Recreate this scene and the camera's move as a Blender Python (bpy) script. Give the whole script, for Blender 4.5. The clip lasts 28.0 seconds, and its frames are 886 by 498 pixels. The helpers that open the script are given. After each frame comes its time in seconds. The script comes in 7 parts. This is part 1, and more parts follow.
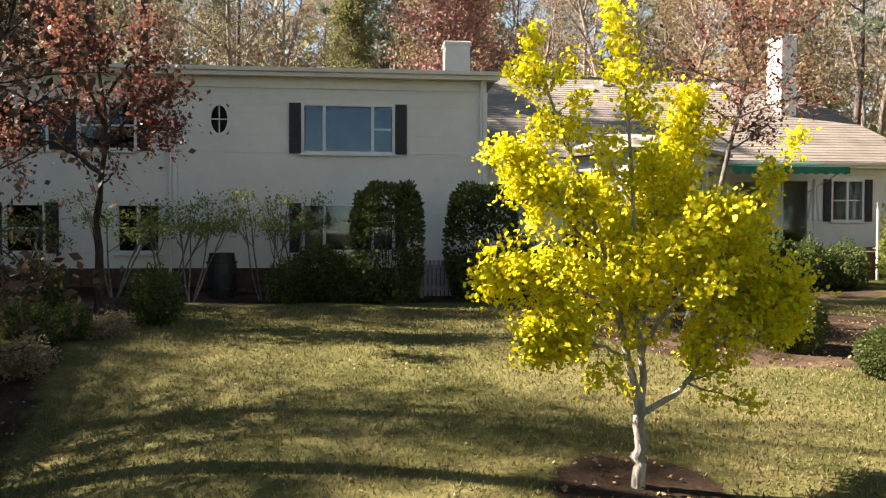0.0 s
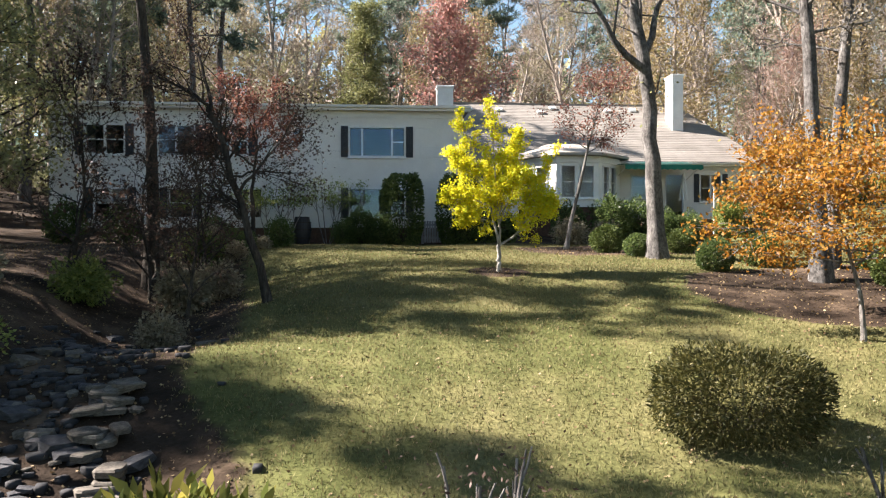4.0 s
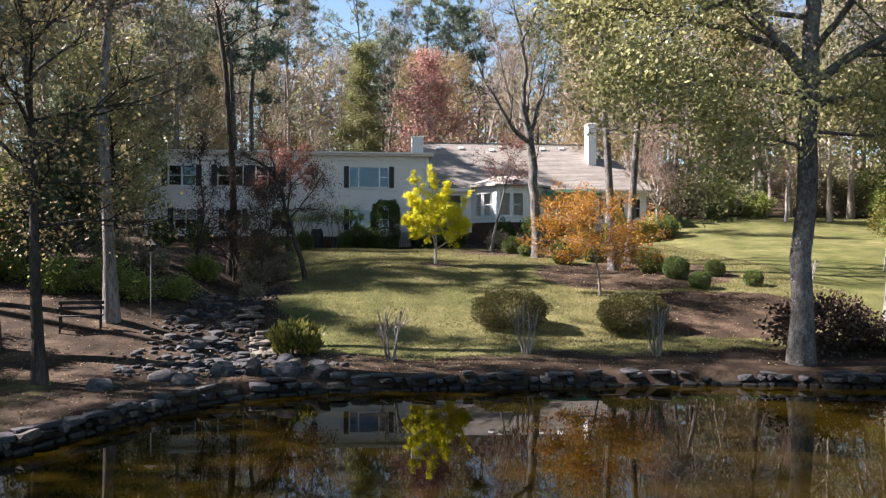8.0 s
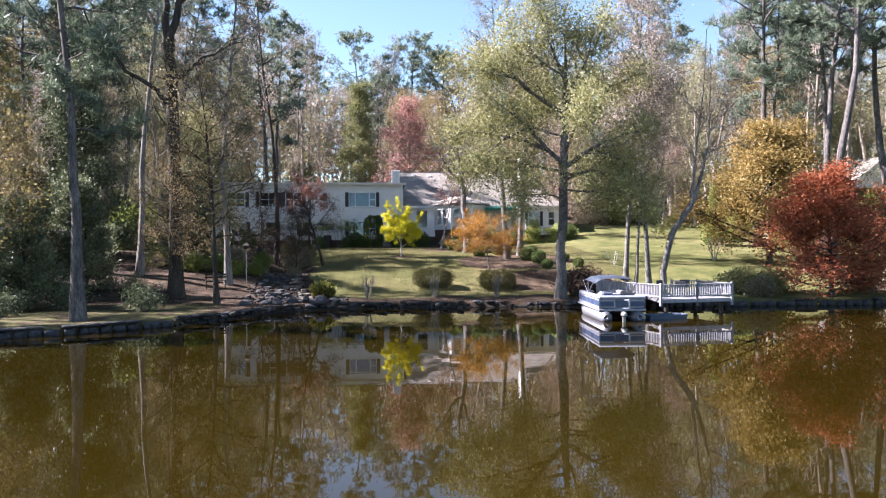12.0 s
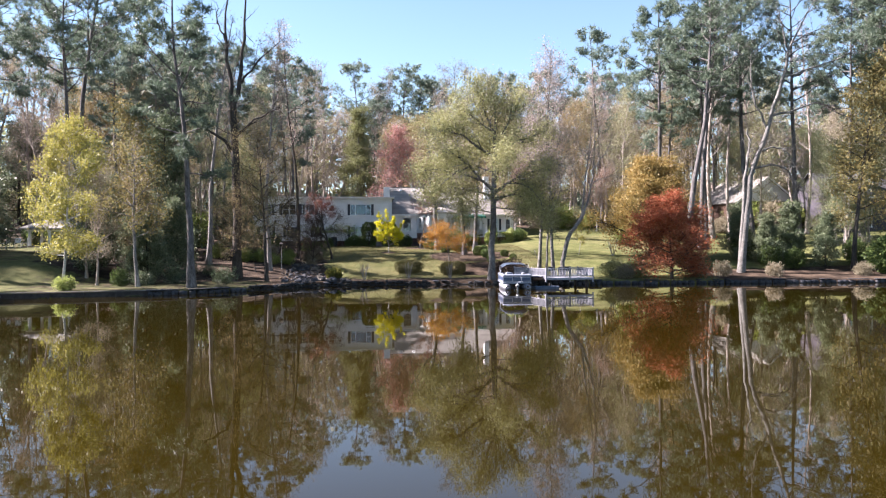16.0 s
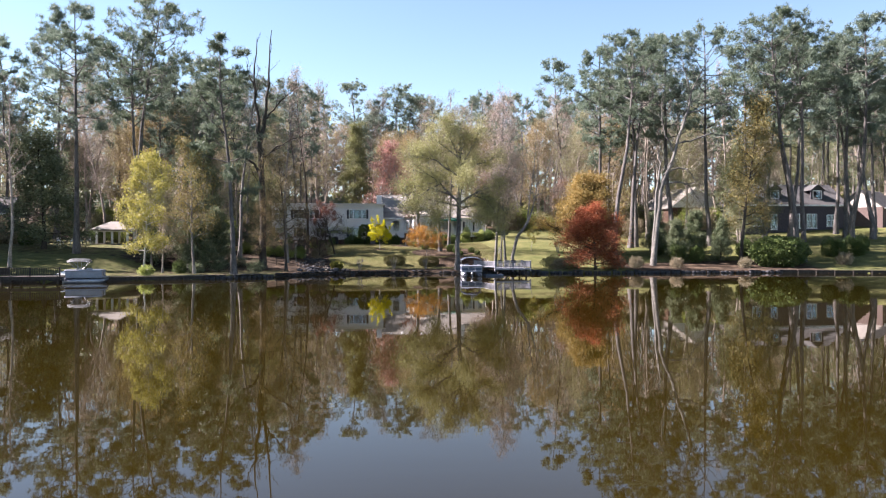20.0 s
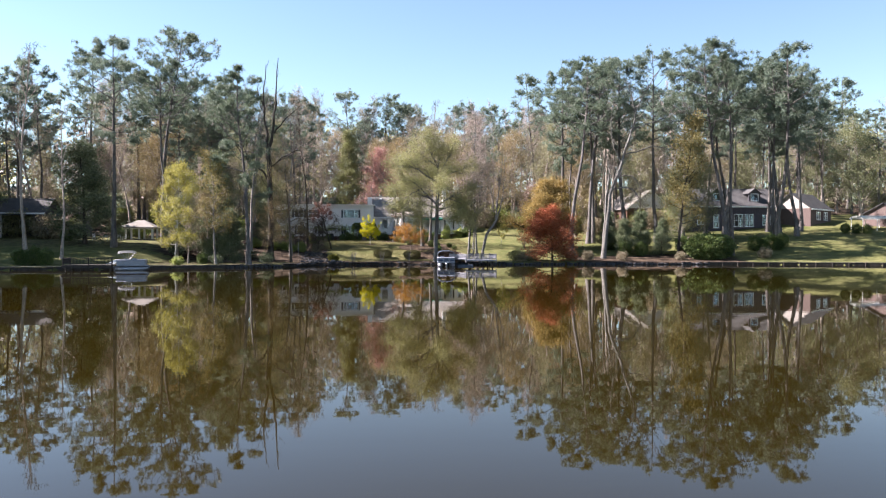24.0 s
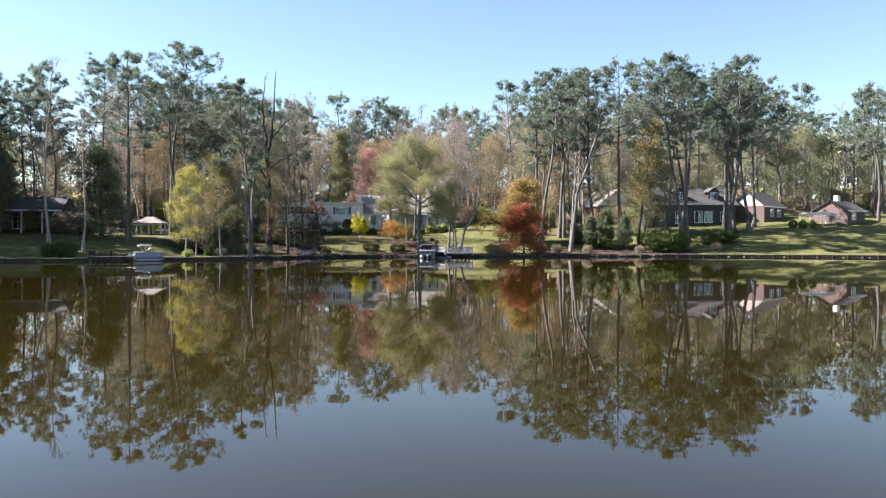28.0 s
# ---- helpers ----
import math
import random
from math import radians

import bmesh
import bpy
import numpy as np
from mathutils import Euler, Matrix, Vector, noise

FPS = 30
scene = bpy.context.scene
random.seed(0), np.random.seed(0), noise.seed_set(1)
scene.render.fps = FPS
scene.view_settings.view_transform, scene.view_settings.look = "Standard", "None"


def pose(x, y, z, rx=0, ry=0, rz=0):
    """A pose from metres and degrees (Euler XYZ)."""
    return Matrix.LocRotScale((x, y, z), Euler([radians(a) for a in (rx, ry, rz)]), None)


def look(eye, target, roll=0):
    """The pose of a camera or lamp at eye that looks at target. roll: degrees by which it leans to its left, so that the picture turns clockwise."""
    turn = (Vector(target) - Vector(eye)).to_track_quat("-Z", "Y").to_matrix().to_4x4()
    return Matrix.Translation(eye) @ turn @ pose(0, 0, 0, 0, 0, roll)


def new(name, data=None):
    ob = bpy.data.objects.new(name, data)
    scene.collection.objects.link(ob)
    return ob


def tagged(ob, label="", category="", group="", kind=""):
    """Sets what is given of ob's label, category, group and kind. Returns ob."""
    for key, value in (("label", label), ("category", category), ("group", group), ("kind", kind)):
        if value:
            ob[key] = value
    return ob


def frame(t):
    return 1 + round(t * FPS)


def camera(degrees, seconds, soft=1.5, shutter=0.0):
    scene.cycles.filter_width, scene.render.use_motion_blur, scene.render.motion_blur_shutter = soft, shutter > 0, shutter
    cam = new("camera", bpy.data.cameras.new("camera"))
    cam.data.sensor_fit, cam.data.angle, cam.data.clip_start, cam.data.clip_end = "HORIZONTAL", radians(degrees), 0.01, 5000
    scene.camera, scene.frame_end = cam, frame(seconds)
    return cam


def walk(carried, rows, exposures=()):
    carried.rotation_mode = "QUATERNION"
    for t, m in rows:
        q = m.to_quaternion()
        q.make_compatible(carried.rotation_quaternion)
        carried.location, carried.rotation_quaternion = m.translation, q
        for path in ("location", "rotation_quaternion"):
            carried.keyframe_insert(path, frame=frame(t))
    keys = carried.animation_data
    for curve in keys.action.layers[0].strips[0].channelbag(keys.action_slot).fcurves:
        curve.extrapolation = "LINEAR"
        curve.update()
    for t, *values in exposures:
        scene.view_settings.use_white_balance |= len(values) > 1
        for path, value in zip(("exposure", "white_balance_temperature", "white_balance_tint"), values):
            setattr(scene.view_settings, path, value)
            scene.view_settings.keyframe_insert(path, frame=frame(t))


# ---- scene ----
cam = camera(61.1, 28.0, 1.2)
ROWS = [
    (0.0, 0.000, 0.000, 4.919, -5.424, -1.307, -0.112),
    (0.5, -0.092, -1.200, 4.309, -5.403, -1.174, -0.076),
    (1.0, -0.185, -2.682, 3.991, -5.391, -1.021, -0.139),
    (1.5, -0.301, -4.174, 3.916, -5.399, -0.982, -0.102),
    (2.0, -0.393, -5.702, 3.923, -5.377, -0.872, -0.086),
    (2.5, -0.467, -7.315, 3.866, -5.324, -0.798, -0.047),
    (3.0, -0.552, -8.998, 3.739, -5.251, -0.714, -0.028),
    (3.5, -0.649, -10.739, 3.540, -5.219, -0.661, 0.052),
    (5.5, -0.870, -17.084, 3.152, -5.180, -0.417, 0.211),
    (6.0, -0.782, -18.662, 3.196, -5.232, -0.325, 0.171),
    (6.5, -0.698, -20.453, 3.284, -5.246, -0.292, 0.093),
    (7.0, -0.592, -22.431, 3.337, -5.271, -0.309, -0.036),
    (7.5, -0.486, -24.532, 3.376, -5.278, -0.283, -0.045),
    (8.0, -0.357, -26.902, 3.426, -5.315, -0.297, -0.104),
    (8.5, -0.234, -29.562, 3.395, -5.283, -0.230, 0.027),
    (9.0, -0.110, -32.293, 3.376, -5.281, -0.153, 0.027),
    (9.5, -0.019, -35.070, 3.337, -5.289, -0.139, 0.127),
    (10.0, 0.072, -37.825, 3.252, -5.297, -0.074, 0.167),
    (10.5, 0.185, -40.690, 3.229, -5.282, -0.075, 0.220),
    (11.0, 0.275, -43.580, 3.241, -5.258, -0.106, 0.293),
    (11.5, 0.373, -46.365, 3.246, -5.247, -0.133, 0.352),
    (12.0, 0.448, -49.138, 3.251, -5.237, -0.141, 0.342),
    (12.5, 0.497, -51.931, 3.247, -5.259, -0.135, 0.335),
    (13.0, 0.535, -54.724, 3.184, -5.271, -0.109, 0.417),
    (13.5, 0.560, -57.506, 3.168, -5.293, -0.103, 0.350),
    (15.5, 0.767, -68.041, 2.972, -5.312, -0.021, 0.228),
    (16.0, 0.841, -70.563, 2.966, -5.329, -0.031, 0.192),
    (16.5, 0.938, -73.097, 2.937, -5.316, -0.040, 0.206),
    (17.0, 1.000, -75.583, 2.943, -5.343, -0.050, 0.139),
    (17.5, 1.090, -78.112, 2.981, -5.357, -0.059, 0.129),
    (18.0, 1.157, -80.617, 3.006, -5.392, -0.088, 0.089),
    (18.5, 1.197, -83.032, 3.005, -5.405, -0.111, 0.053),
    (19.0, 1.214, -85.436, 2.957, -5.449, -0.154, 0.048),
    (19.5, 1.324, -87.839, 2.909, -5.443, -0.156, 0.052),
    (20.0, 1.271, -90.185, 2.967, -5.507, -0.209, 0.047),
    (20.5, 1.325, -92.399, 2.929, -5.583, -0.221, 0.068),
    (21.0, 1.368, -94.472, 2.937, -5.659, -0.242, 0.028),
    (21.5, 1.402, -96.609, 2.928, -5.728, -0.287, 0.019),
    (23.5, 1.328, -103.740, 2.702, -6.072, -0.358, 0.001),
    (24.0, 1.304, -105.256, 2.669, -6.120, -0.383, -0.018),
    (24.5, 1.305, -106.935, 2.594, -6.203, -0.398, -0.017),
    (25.0, 1.294, -108.556, 2.506, -6.275, -0.413, -0.017),
    (25.5, 1.322, -109.983, 2.489, -6.348, -0.455, -0.026),
    (26.0, 1.374, -111.339, 2.461, -6.420, -0.517, -0.015),
    (26.5, 1.431, -112.591, 2.443, -6.505, -0.574, -0.015),
    (27.0, 1.499, -113.808, 2.471, -6.590, -0.631, -0.015),
    (27.5, 1.532, -115.002, 2.512, -6.664, -0.688, -0.015),
    (28.0, 1.519, -116.020, 2.540, -6.749, -0.745, -0.005),
]
EXPO = [(0.0, 2.4, 7500, 20), (2.0, 2.2, 6950, 19), (3.0, 2.62, 6550, 18), (4.5, 2.5, 6450, 17), (6.0, 2.28, 6350, 18), (8.0, 2.34, 6300, 22), (10.0, 2.56, 6050, 25), (13.0, 2.68, 5880, 27), (20.0, 2.5, 6180, 27), (28.0, 2.42, 6050, 22)]
walk(cam, [(t, pose(x, y, z, 90 + pitch, roll, yaw)) for t, x, y, z, yaw, pitch, roll in ROWS], EXPO)

# ---- daylight ----
SUN_EL, SUN_AZ = 40.0, 167.0          # azimuth counted from +x towards +y: the sun stands to the west, a little behind the house
sun_dir = Vector((math.cos(radians(SUN_EL)) * math.cos(radians(SUN_AZ)), math.cos(radians(SUN_EL)) * math.sin(radians(SUN_AZ)), math.sin(radians(SUN_EL))))
world = bpy.data.worlds.new("sky")
scene.world = world
world.use_nodes = True
wn = world.node_tree.nodes
sky = wn.new("ShaderNodeTexSky")
sky.sky_type, sky.sun_disc = "NISHITA", False
sky.sun_elevation, sky.sun_rotation = radians(SUN_EL), radians(90 - SUN_AZ)
sky.air_density, sky.dust_density, sky.ozone_density = 0.85, 0.05, 0.8
tint = wn.new("ShaderNodeMix")                 # the turquoise cast of the clear autumn sky
tint.data_type, tint.blend_type = "RGBA", "MULTIPLY"
tint.inputs[0].default_value, tint.inputs[7].default_value = 1.0, (0.9, 0.94, 0.79, 1)
world.node_tree.links.new(sky.outputs[0], tint.inputs[6])
world.node_tree.links.new(tint.outputs[2], wn["Background"].inputs[0])
wn["Background"].inputs[1].default_value = 0.054
sun = new("sun", bpy.data.lights.new("sun", "SUN"))
sun.data.energy, sun.data.angle, sun.data.color = 5.0, radians(0.55), (1.0, 0.93, 0.82)
sun.matrix_world = look(sun_dir * 200, (0, 0, 0))


# ---- materials ----
def material(name, rough=0.8, metal=0.0, spec=0.3):
    m = bpy.data.materials.new(name)
    m.use_nodes = True
    p = m.node_tree.nodes["Principled BSDF"]
    p.inputs["Roughness"].default_value, p.inputs["Metallic"].default_value = rough, metal
    p.inputs["Specular IOR Level"].default_value = spec
    return m, m.node_tree.nodes, m.node_tree.links, p


def noise_node(n, l, scale, detail=4.0, rough=0.55, vec=None):
    t = n.new("ShaderNodeTexNoise")
    t.inputs["Scale"].default_value, t.inputs["Detail"].default_value, t.inputs["Roughness"].default_value = scale, detail, rough
    if vec is not None:
        l.new(vec, t.inputs["Vector"])
    return t.outputs[0]


def ramp(n, l, fac, stops):
    r = n.new("ShaderNodeValToRGB")
    e = r.color_ramp.elements
    while len(e) < len(stops):
        e.new(0.5)
    for k, (at, col) in zip(e, stops):
        k.position, k.color = at, (*col, 1)
    l.new(fac, r.inputs[0])
    return r.outputs[0]


def mixed(n, l, fac, a, b, mode="MIX"):
    m = n.new("ShaderNodeMix")
    m.data_type, m.blend_type = "RGBA", mode
    for value, socket in ((fac, m.inputs[0]), (a, m.inputs[6]), (b, m.inputs[7])):
        if isinstance(value, (int, float)):
            socket.default_value = value
        elif isinstance(value, tuple):
            socket.default_value = (*value, 1)
        else:
            l.new(value, socket)
    return m.outputs[2]


def bump(n, l, p, height, strength=0.4, dist=0.02):
    b = n.new("ShaderNodeBump")
    b.inputs["Strength"].default_value, b.inputs["Distance"].default_value = strength, dist
    l.new(height, b.inputs["Height"])
    l.new(b.outputs[0], p.inputs["Normal"])


def place(n):
    return n.new("ShaderNodeTexCoord").outputs["Object"]


def surface(name, dark, light, scale=6.0, rough=0.8, fine=40.0, strength=0.3, metal=0.0, spec=0.3, vary=0.0, world_space=False):
    """A surface with stains at one scale and grain at another."""
    m, n, l, p = material(name, rough, metal, spec)
    vec = n.new("ShaderNodeNewGeometry").outputs["Position"] if world_space else place(n)
    big, small = noise_node(n, l, scale, 5, 0.6, vec), noise_node(n, l, fine, 3, 0.6, vec)
    col = ramp(n, l, big, [(0.3, dark), (0.7, light)])
    grain = ramp(n, l, small, [(0.25, (0.72, 0.72, 0.72)), (0.75, (1.0, 1.0, 1.0))])
    col = mixed(n, l, 0.8, col, grain, "MULTIPLY")
    if vary:
        info = n.new("ShaderNodeObjectInfo").outputs["Random"]
        col = mixed(n, l, 1.0, col, ramp(n, l, info, [(0.0, (1 - vary,) * 3), (1.0, (1.0, 1.0, 1.0))]), "MULTIPLY")
    l.new(col, p.inputs["Base Color"])
    bump(n, l, p, small, strength, 0.01)
    return m


def foliage(name, a, b, c, gloss=0.45, through_light=0.5):
    """Leaves: three colours from leaf to leaf, and light that shines through."""
    m, n, l, p = material(name, gloss, 0.0, 0.25)
    rnd = n.new("ShaderNodeNewGeometry").outputs["Random Per Island"]
    col = ramp(n, l, rnd, [(0.0, a), (0.5, b), (1.0, c)])
    obj = n.new("ShaderNodeObjectInfo").outputs["Random"]
    col = mixed(n, l, 1.0, col, ramp(n, l, obj, [(0.0, (0.78, 0.82, 0.78)), (1.0, (1.0, 1.0, 1.0))]), "MULTIPLY")
    l.new(col, p.inputs["Base Color"])
    t = n.new("ShaderNodeBsdfTranslucent")
    l.new(col, t.inputs[0])
    s = n.new("ShaderNodeMixShader")
    s.inputs[0].default_value = through_light
    l.new(p.outputs[0], s.inputs[1])
    l.new(t.outputs[0], s.inputs[2])
    l.new(s.outputs[0], n["Material Output"].inputs[0])
    return m


def bark(name, dark, light, scale=3.0, squash=0.22):
    m, n, l, p = material(name, 0.9, 0.0, 0.15)
    mp = n.new("ShaderNodeMapping")
    mp.inputs["Scale"].default_value = (1, 1, squash)
    l.new(place(n), mp.inputs[0])
    big, small = noise_node(n, l, scale, 6, 0.7, mp.outputs[0]), noise_node(n, l, scale * 6, 5, 0.7, mp.outputs[0])
    col = mixed(n, l, 0.9, ramp(n, l, big, [(0.32, dark), (0.66, light)]), ramp(n, l, small, [(0.35, (0.3, 0.3, 0.3)), (0.62, (1, 1, 1))]), "MULTIPLY")
    l.new(col, p.inputs["Base Color"])
    bump(n, l, p, small, 1.0, 0.06)
    return m


BARK_PINE = bark("pine_bark", (0.06, 0.056, 0.054), (0.215, 0.195, 0.182))
BARK_DARK = bark("dark_bark", (0.03, 0.026, 0.022), (0.1, 0.085, 0.07))
BARK_GREY = bark("grey_bark", (0.12, 0.11, 0.1), (0.34, 0.315, 0.29))
BARK_OAK = bark("oak_bark", (0.05, 0.046, 0.043), (0.26, 0.245, 0.23), 3.5, 0.55)
BARK_SYC = bark("sycamore_bark", (0.1, 0.092, 0.08), (0.28, 0.265, 0.24), 2.0, 0.6)
BARK_TWIG = bark("twig_bark", (0.24, 0.203, 0.173), (0.48, 0.41, 0.351))
BARK_PALE = bark("pale_bark", (0.3, 0.28, 0.24), (0.62, 0.6, 0.55))
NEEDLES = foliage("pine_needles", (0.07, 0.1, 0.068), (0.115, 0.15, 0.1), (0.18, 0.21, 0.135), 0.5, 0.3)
# paler, bluer copy of NEEDLES with distance haze put into the colour
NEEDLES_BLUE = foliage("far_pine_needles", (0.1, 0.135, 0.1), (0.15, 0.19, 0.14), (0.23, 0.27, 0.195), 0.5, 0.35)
L_YELLOW = foliage("yellow_leaves", (0.7, 0.55, 0.016), (0.76, 0.71, 0.028), (0.56, 0.62, 0.04), 0.5, 0.5)
L_GOLD = foliage("gold_leaves", (0.253, 0.162, 0.0495), (0.322, 0.218, 0.066), (0.241, 0.202, 0.077), 0.5, 0.4)
L_DULLGREEN = foliage("dull_green_leaves", (0.168, 0.171, 0.0864), (0.24, 0.239, 0.13), (0.348, 0.319, 0.184), 0.6, 0.35)
L_DULLBROWN = foliage("dull_brown_leaves", (0.18, 0.148, 0.0972), (0.252, 0.211, 0.14), (0.342, 0.296, 0.205), 0.6, 0.35)
L_HOLLY = foliage("holly_leaves", (0.07, 0.09, 0.05), (0.125, 0.15, 0.078), (0.22, 0.24, 0.14), 0.5, 0.3)
L_TAN = foliage("tan_leaves", (0.19, 0.135, 0.065), (0.27, 0.2, 0.095), (0.3, 0.25, 0.13), 0.5, 0.4)
L_UMBER = foliage("umber_leaves", (0.05, 0.03, 0.024), (0.085, 0.05, 0.038), (0.14, 0.09, 0.067), 0.6, 0.3)
L_OLDGOLD = foliage("old_gold_leaves", (0.22, 0.165, 0.06), (0.29, 0.225, 0.082), (0.25, 0.23, 0.1), 0.5, 0.4)
L_LEMON = foliage("pale_yellow_leaves", (0.33, 0.29, 0.062), (0.43, 0.365, 0.085), (0.29, 0.285, 0.095), 0.5, 0.42)
L_ORANGE = foliage("orange_leaves", (0.31, 0.12, 0.016), (0.41, 0.18, 0.026), (0.38, 0.24, 0.05))
L_RED = foliage("red_leaves", (0.32, 0.08, 0.04), (0.42, 0.12, 0.056), (0.46, 0.2, 0.095), 0.5, 0.45)
L_MAROON = foliage("maroon_leaves", (0.135, 0.05, 0.042), (0.21, 0.08, 0.06), (0.29, 0.15, 0.1), 0.5, 0.4)
L_PINKRED = foliage("rose_red_leaves", (0.36, 0.15, 0.135), (0.44, 0.22, 0.19), (0.45, 0.3, 0.26))
L_OLIVE = foliage("olive_leaves", (0.185, 0.189, 0.078), (0.269, 0.265, 0.112), (0.381, 0.356, 0.172), 0.5, 0.4)
L_BROWN = foliage("brown_leaves", (0.14, 0.11, 0.078), (0.2, 0.165, 0.12), (0.27, 0.23, 0.17), 0.5, 0.3)
L_PINK = foliage("pinkish_buds", (0.276, 0.217, 0.184), (0.372, 0.291, 0.254), (0.42, 0.348, 0.302), 0.6, 0.4)
L_RUSSET = foliage("russet_leaves", (0.228, 0.171, 0.14), (0.312, 0.239, 0.194), (0.396, 0.319, 0.265), 0.6, 0.4)
L_PALEDULL = foliage("pale_dull_leaves", (0.14, 0.155, 0.075), (0.2, 0.215, 0.11), (0.28, 0.28, 0.15), 0.6, 0.4)
L_GREEN = foliage("green_leaves", (0.045, 0.07, 0.025), (0.085, 0.125, 0.038), (0.155, 0.19, 0.06))
L_LIGHT = foliage("light_green_leaves", (0.13, 0.17, 0.045), (0.22, 0.26, 0.07), (0.33, 0.35, 0.1))
L_PALE = foliage("pale_green_leaves", (0.24, 0.28, 0.1), (0.34, 0.38, 0.15), (0.46, 0.47, 0.22))
L_BOX = foliage("clipped_leaves", (0.05, 0.075, 0.02), (0.09, 0.12, 0.03), (0.14, 0.16, 0.045), 0.5, 0.2)
L_JUNIPER = foliage("olive_needles", (0.035, 0.037, 0.011), (0.07, 0.067, 0.018), (0.12, 0.102, 0.03), 0.6, 0.2)
L_LITTER = foliage("fallen_leaves", (0.11, 0.065, 0.035), (0.21, 0.14, 0.075), (0.36, 0.27, 0.15), 0.7, 0.15)
GRASS = foliage("grass_blades", (0.115, 0.11, 0.043), (0.165, 0.15, 0.062), (0.24, 0.2, 0.095), 0.7, 0.3)

SIDING = surface("cream_siding", (0.73, 0.71, 0.68), (0.81, 0.79, 0.76), 1.5, 0.55, 60, 0.1)
WHITE = surface("white_paint", (0.72, 0.72, 0.7), (0.82, 0.82, 0.8), 2.0, 0.5, 50, 0.1)
SHUTTER = surface("dark_shutter", (0.02, 0.024, 0.032), (0.04, 0.045, 0.055), 5, 0.5, 60, 0.2)
SHINGLE = surface("tan_shingle", (0.19, 0.172, 0.152), (0.27, 0.25, 0.224), 1.2, 0.9, 22, 0.5, vary=0.2)
SHINGLE_GREY = surface("grey_shingle", (0.05, 0.048, 0.048), (0.09, 0.087, 0.086), 1.2, 0.9, 22, 0.5)
BRICK = surface("brown_brick", (0.09, 0.05, 0.035), (0.17, 0.1, 0.07), 6, 0.9, 40, 0.5, vary=0.3)
BRICK_RED = surface("red_brick", (0.09, 0.064, 0.058), (0.145, 0.105, 0.094), 4, 0.9, 30, 0.5)
DARK_BRICK = surface("dark_slate_brick", (0.045, 0.04, 0.05), (0.09, 0.08, 0.092), 4, 0.9, 30, 0.5)
AWNING = surface("green_canvas", (0.01, 0.13, 0.09), (0.02, 0.2, 0.14), 3, 0.7, 60, 0.2)
STONE = surface("grey_stone", (0.022, 0.023, 0.027), (0.1, 0.1, 0.108), 5, 0.85, 30, 0.7, vary=0.55)
STONE_WARM = surface("warm_stone", (0.06, 0.052, 0.045), (0.21, 0.185, 0.15), 5, 0.85, 30, 0.7, vary=0.5)
# near-black twin of STONE: shade on the wall's front put into the colour
STONE_SHADE = surface("shade_dark_stone", (0.006, 0.006, 0.006), (0.03, 0.028, 0.026), 5, 0.6, 30, 0.7, vary=0.5)
WOOD_GREY = surface("weathered_wood", (0.2, 0.2, 0.225), (0.34, 0.34, 0.365), 4, 0.8, 45, 0.4, vary=0.2)
STONE_CAP = surface("pale_cap_stone", (0.027, 0.027, 0.029), (0.09, 0.088, 0.086), 4, 0.85, 30, 0.6, vary=0.5)
WOOD_OLD = surface("old_grey_timber", (0.1, 0.09, 0.08), (0.22, 0.2, 0.18), 4, 0.85, 45, 0.4, vary=0.3)
WOOD_DARK = surface("dark_wood", (0.017, 0.014, 0.012), (0.052, 0.043, 0.036), 4, 0.8, 45, 0.4)
ALUMINIUM = surface("pontoon_metal", (0.24, 0.25, 0.28), (0.34, 0.35, 0.38), 3, 0.5, 30, 0.1, metal=0.8, spec=0.5)
BOAT_WHITE = surface("boat_white", (0.21, 0.225, 0.26), (0.29, 0.305, 0.35), 2, 0.35, 40, 0.05)
BOAT_BLUE = surface("boat_blue", (0.028, 0.045, 0.09), (0.05, 0.075, 0.14), 2, 0.35, 40, 0.05)
CANVAS_BLUE = surface("grey_blue_canvas", (0.055, 0.075, 0.11), (0.1, 0.125, 0.17), 3, 0.8, 60, 0.2)
BLACK = surface("black_plastic", (0.015, 0.015, 0.017), (0.035, 0.035, 0.04), 4, 0.5, 40, 0.1)
GREY_METAL = surface("grey_metal", (0.2, 0.2, 0.2), (0.32, 0.32, 0.32), 5, 0.5, 40, 0.1, metal=0.5)
# added room surfaces behind the panes; the rooms' dimness is put into the colour
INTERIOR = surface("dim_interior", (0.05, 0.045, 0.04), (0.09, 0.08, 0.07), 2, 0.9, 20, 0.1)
CURTAIN = surface("pale_curtain", (0.5, 0.5, 0.5), (0.62, 0.62, 0.62), 3, 0.9, 20, 0.1)


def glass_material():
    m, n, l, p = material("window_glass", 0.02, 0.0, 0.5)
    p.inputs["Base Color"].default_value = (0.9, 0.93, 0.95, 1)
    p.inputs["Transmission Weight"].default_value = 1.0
    # blue of the mirrored sky is put into the panes' reflection tint
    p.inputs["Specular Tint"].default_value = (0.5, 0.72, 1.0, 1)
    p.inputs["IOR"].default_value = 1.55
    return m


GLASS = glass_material()


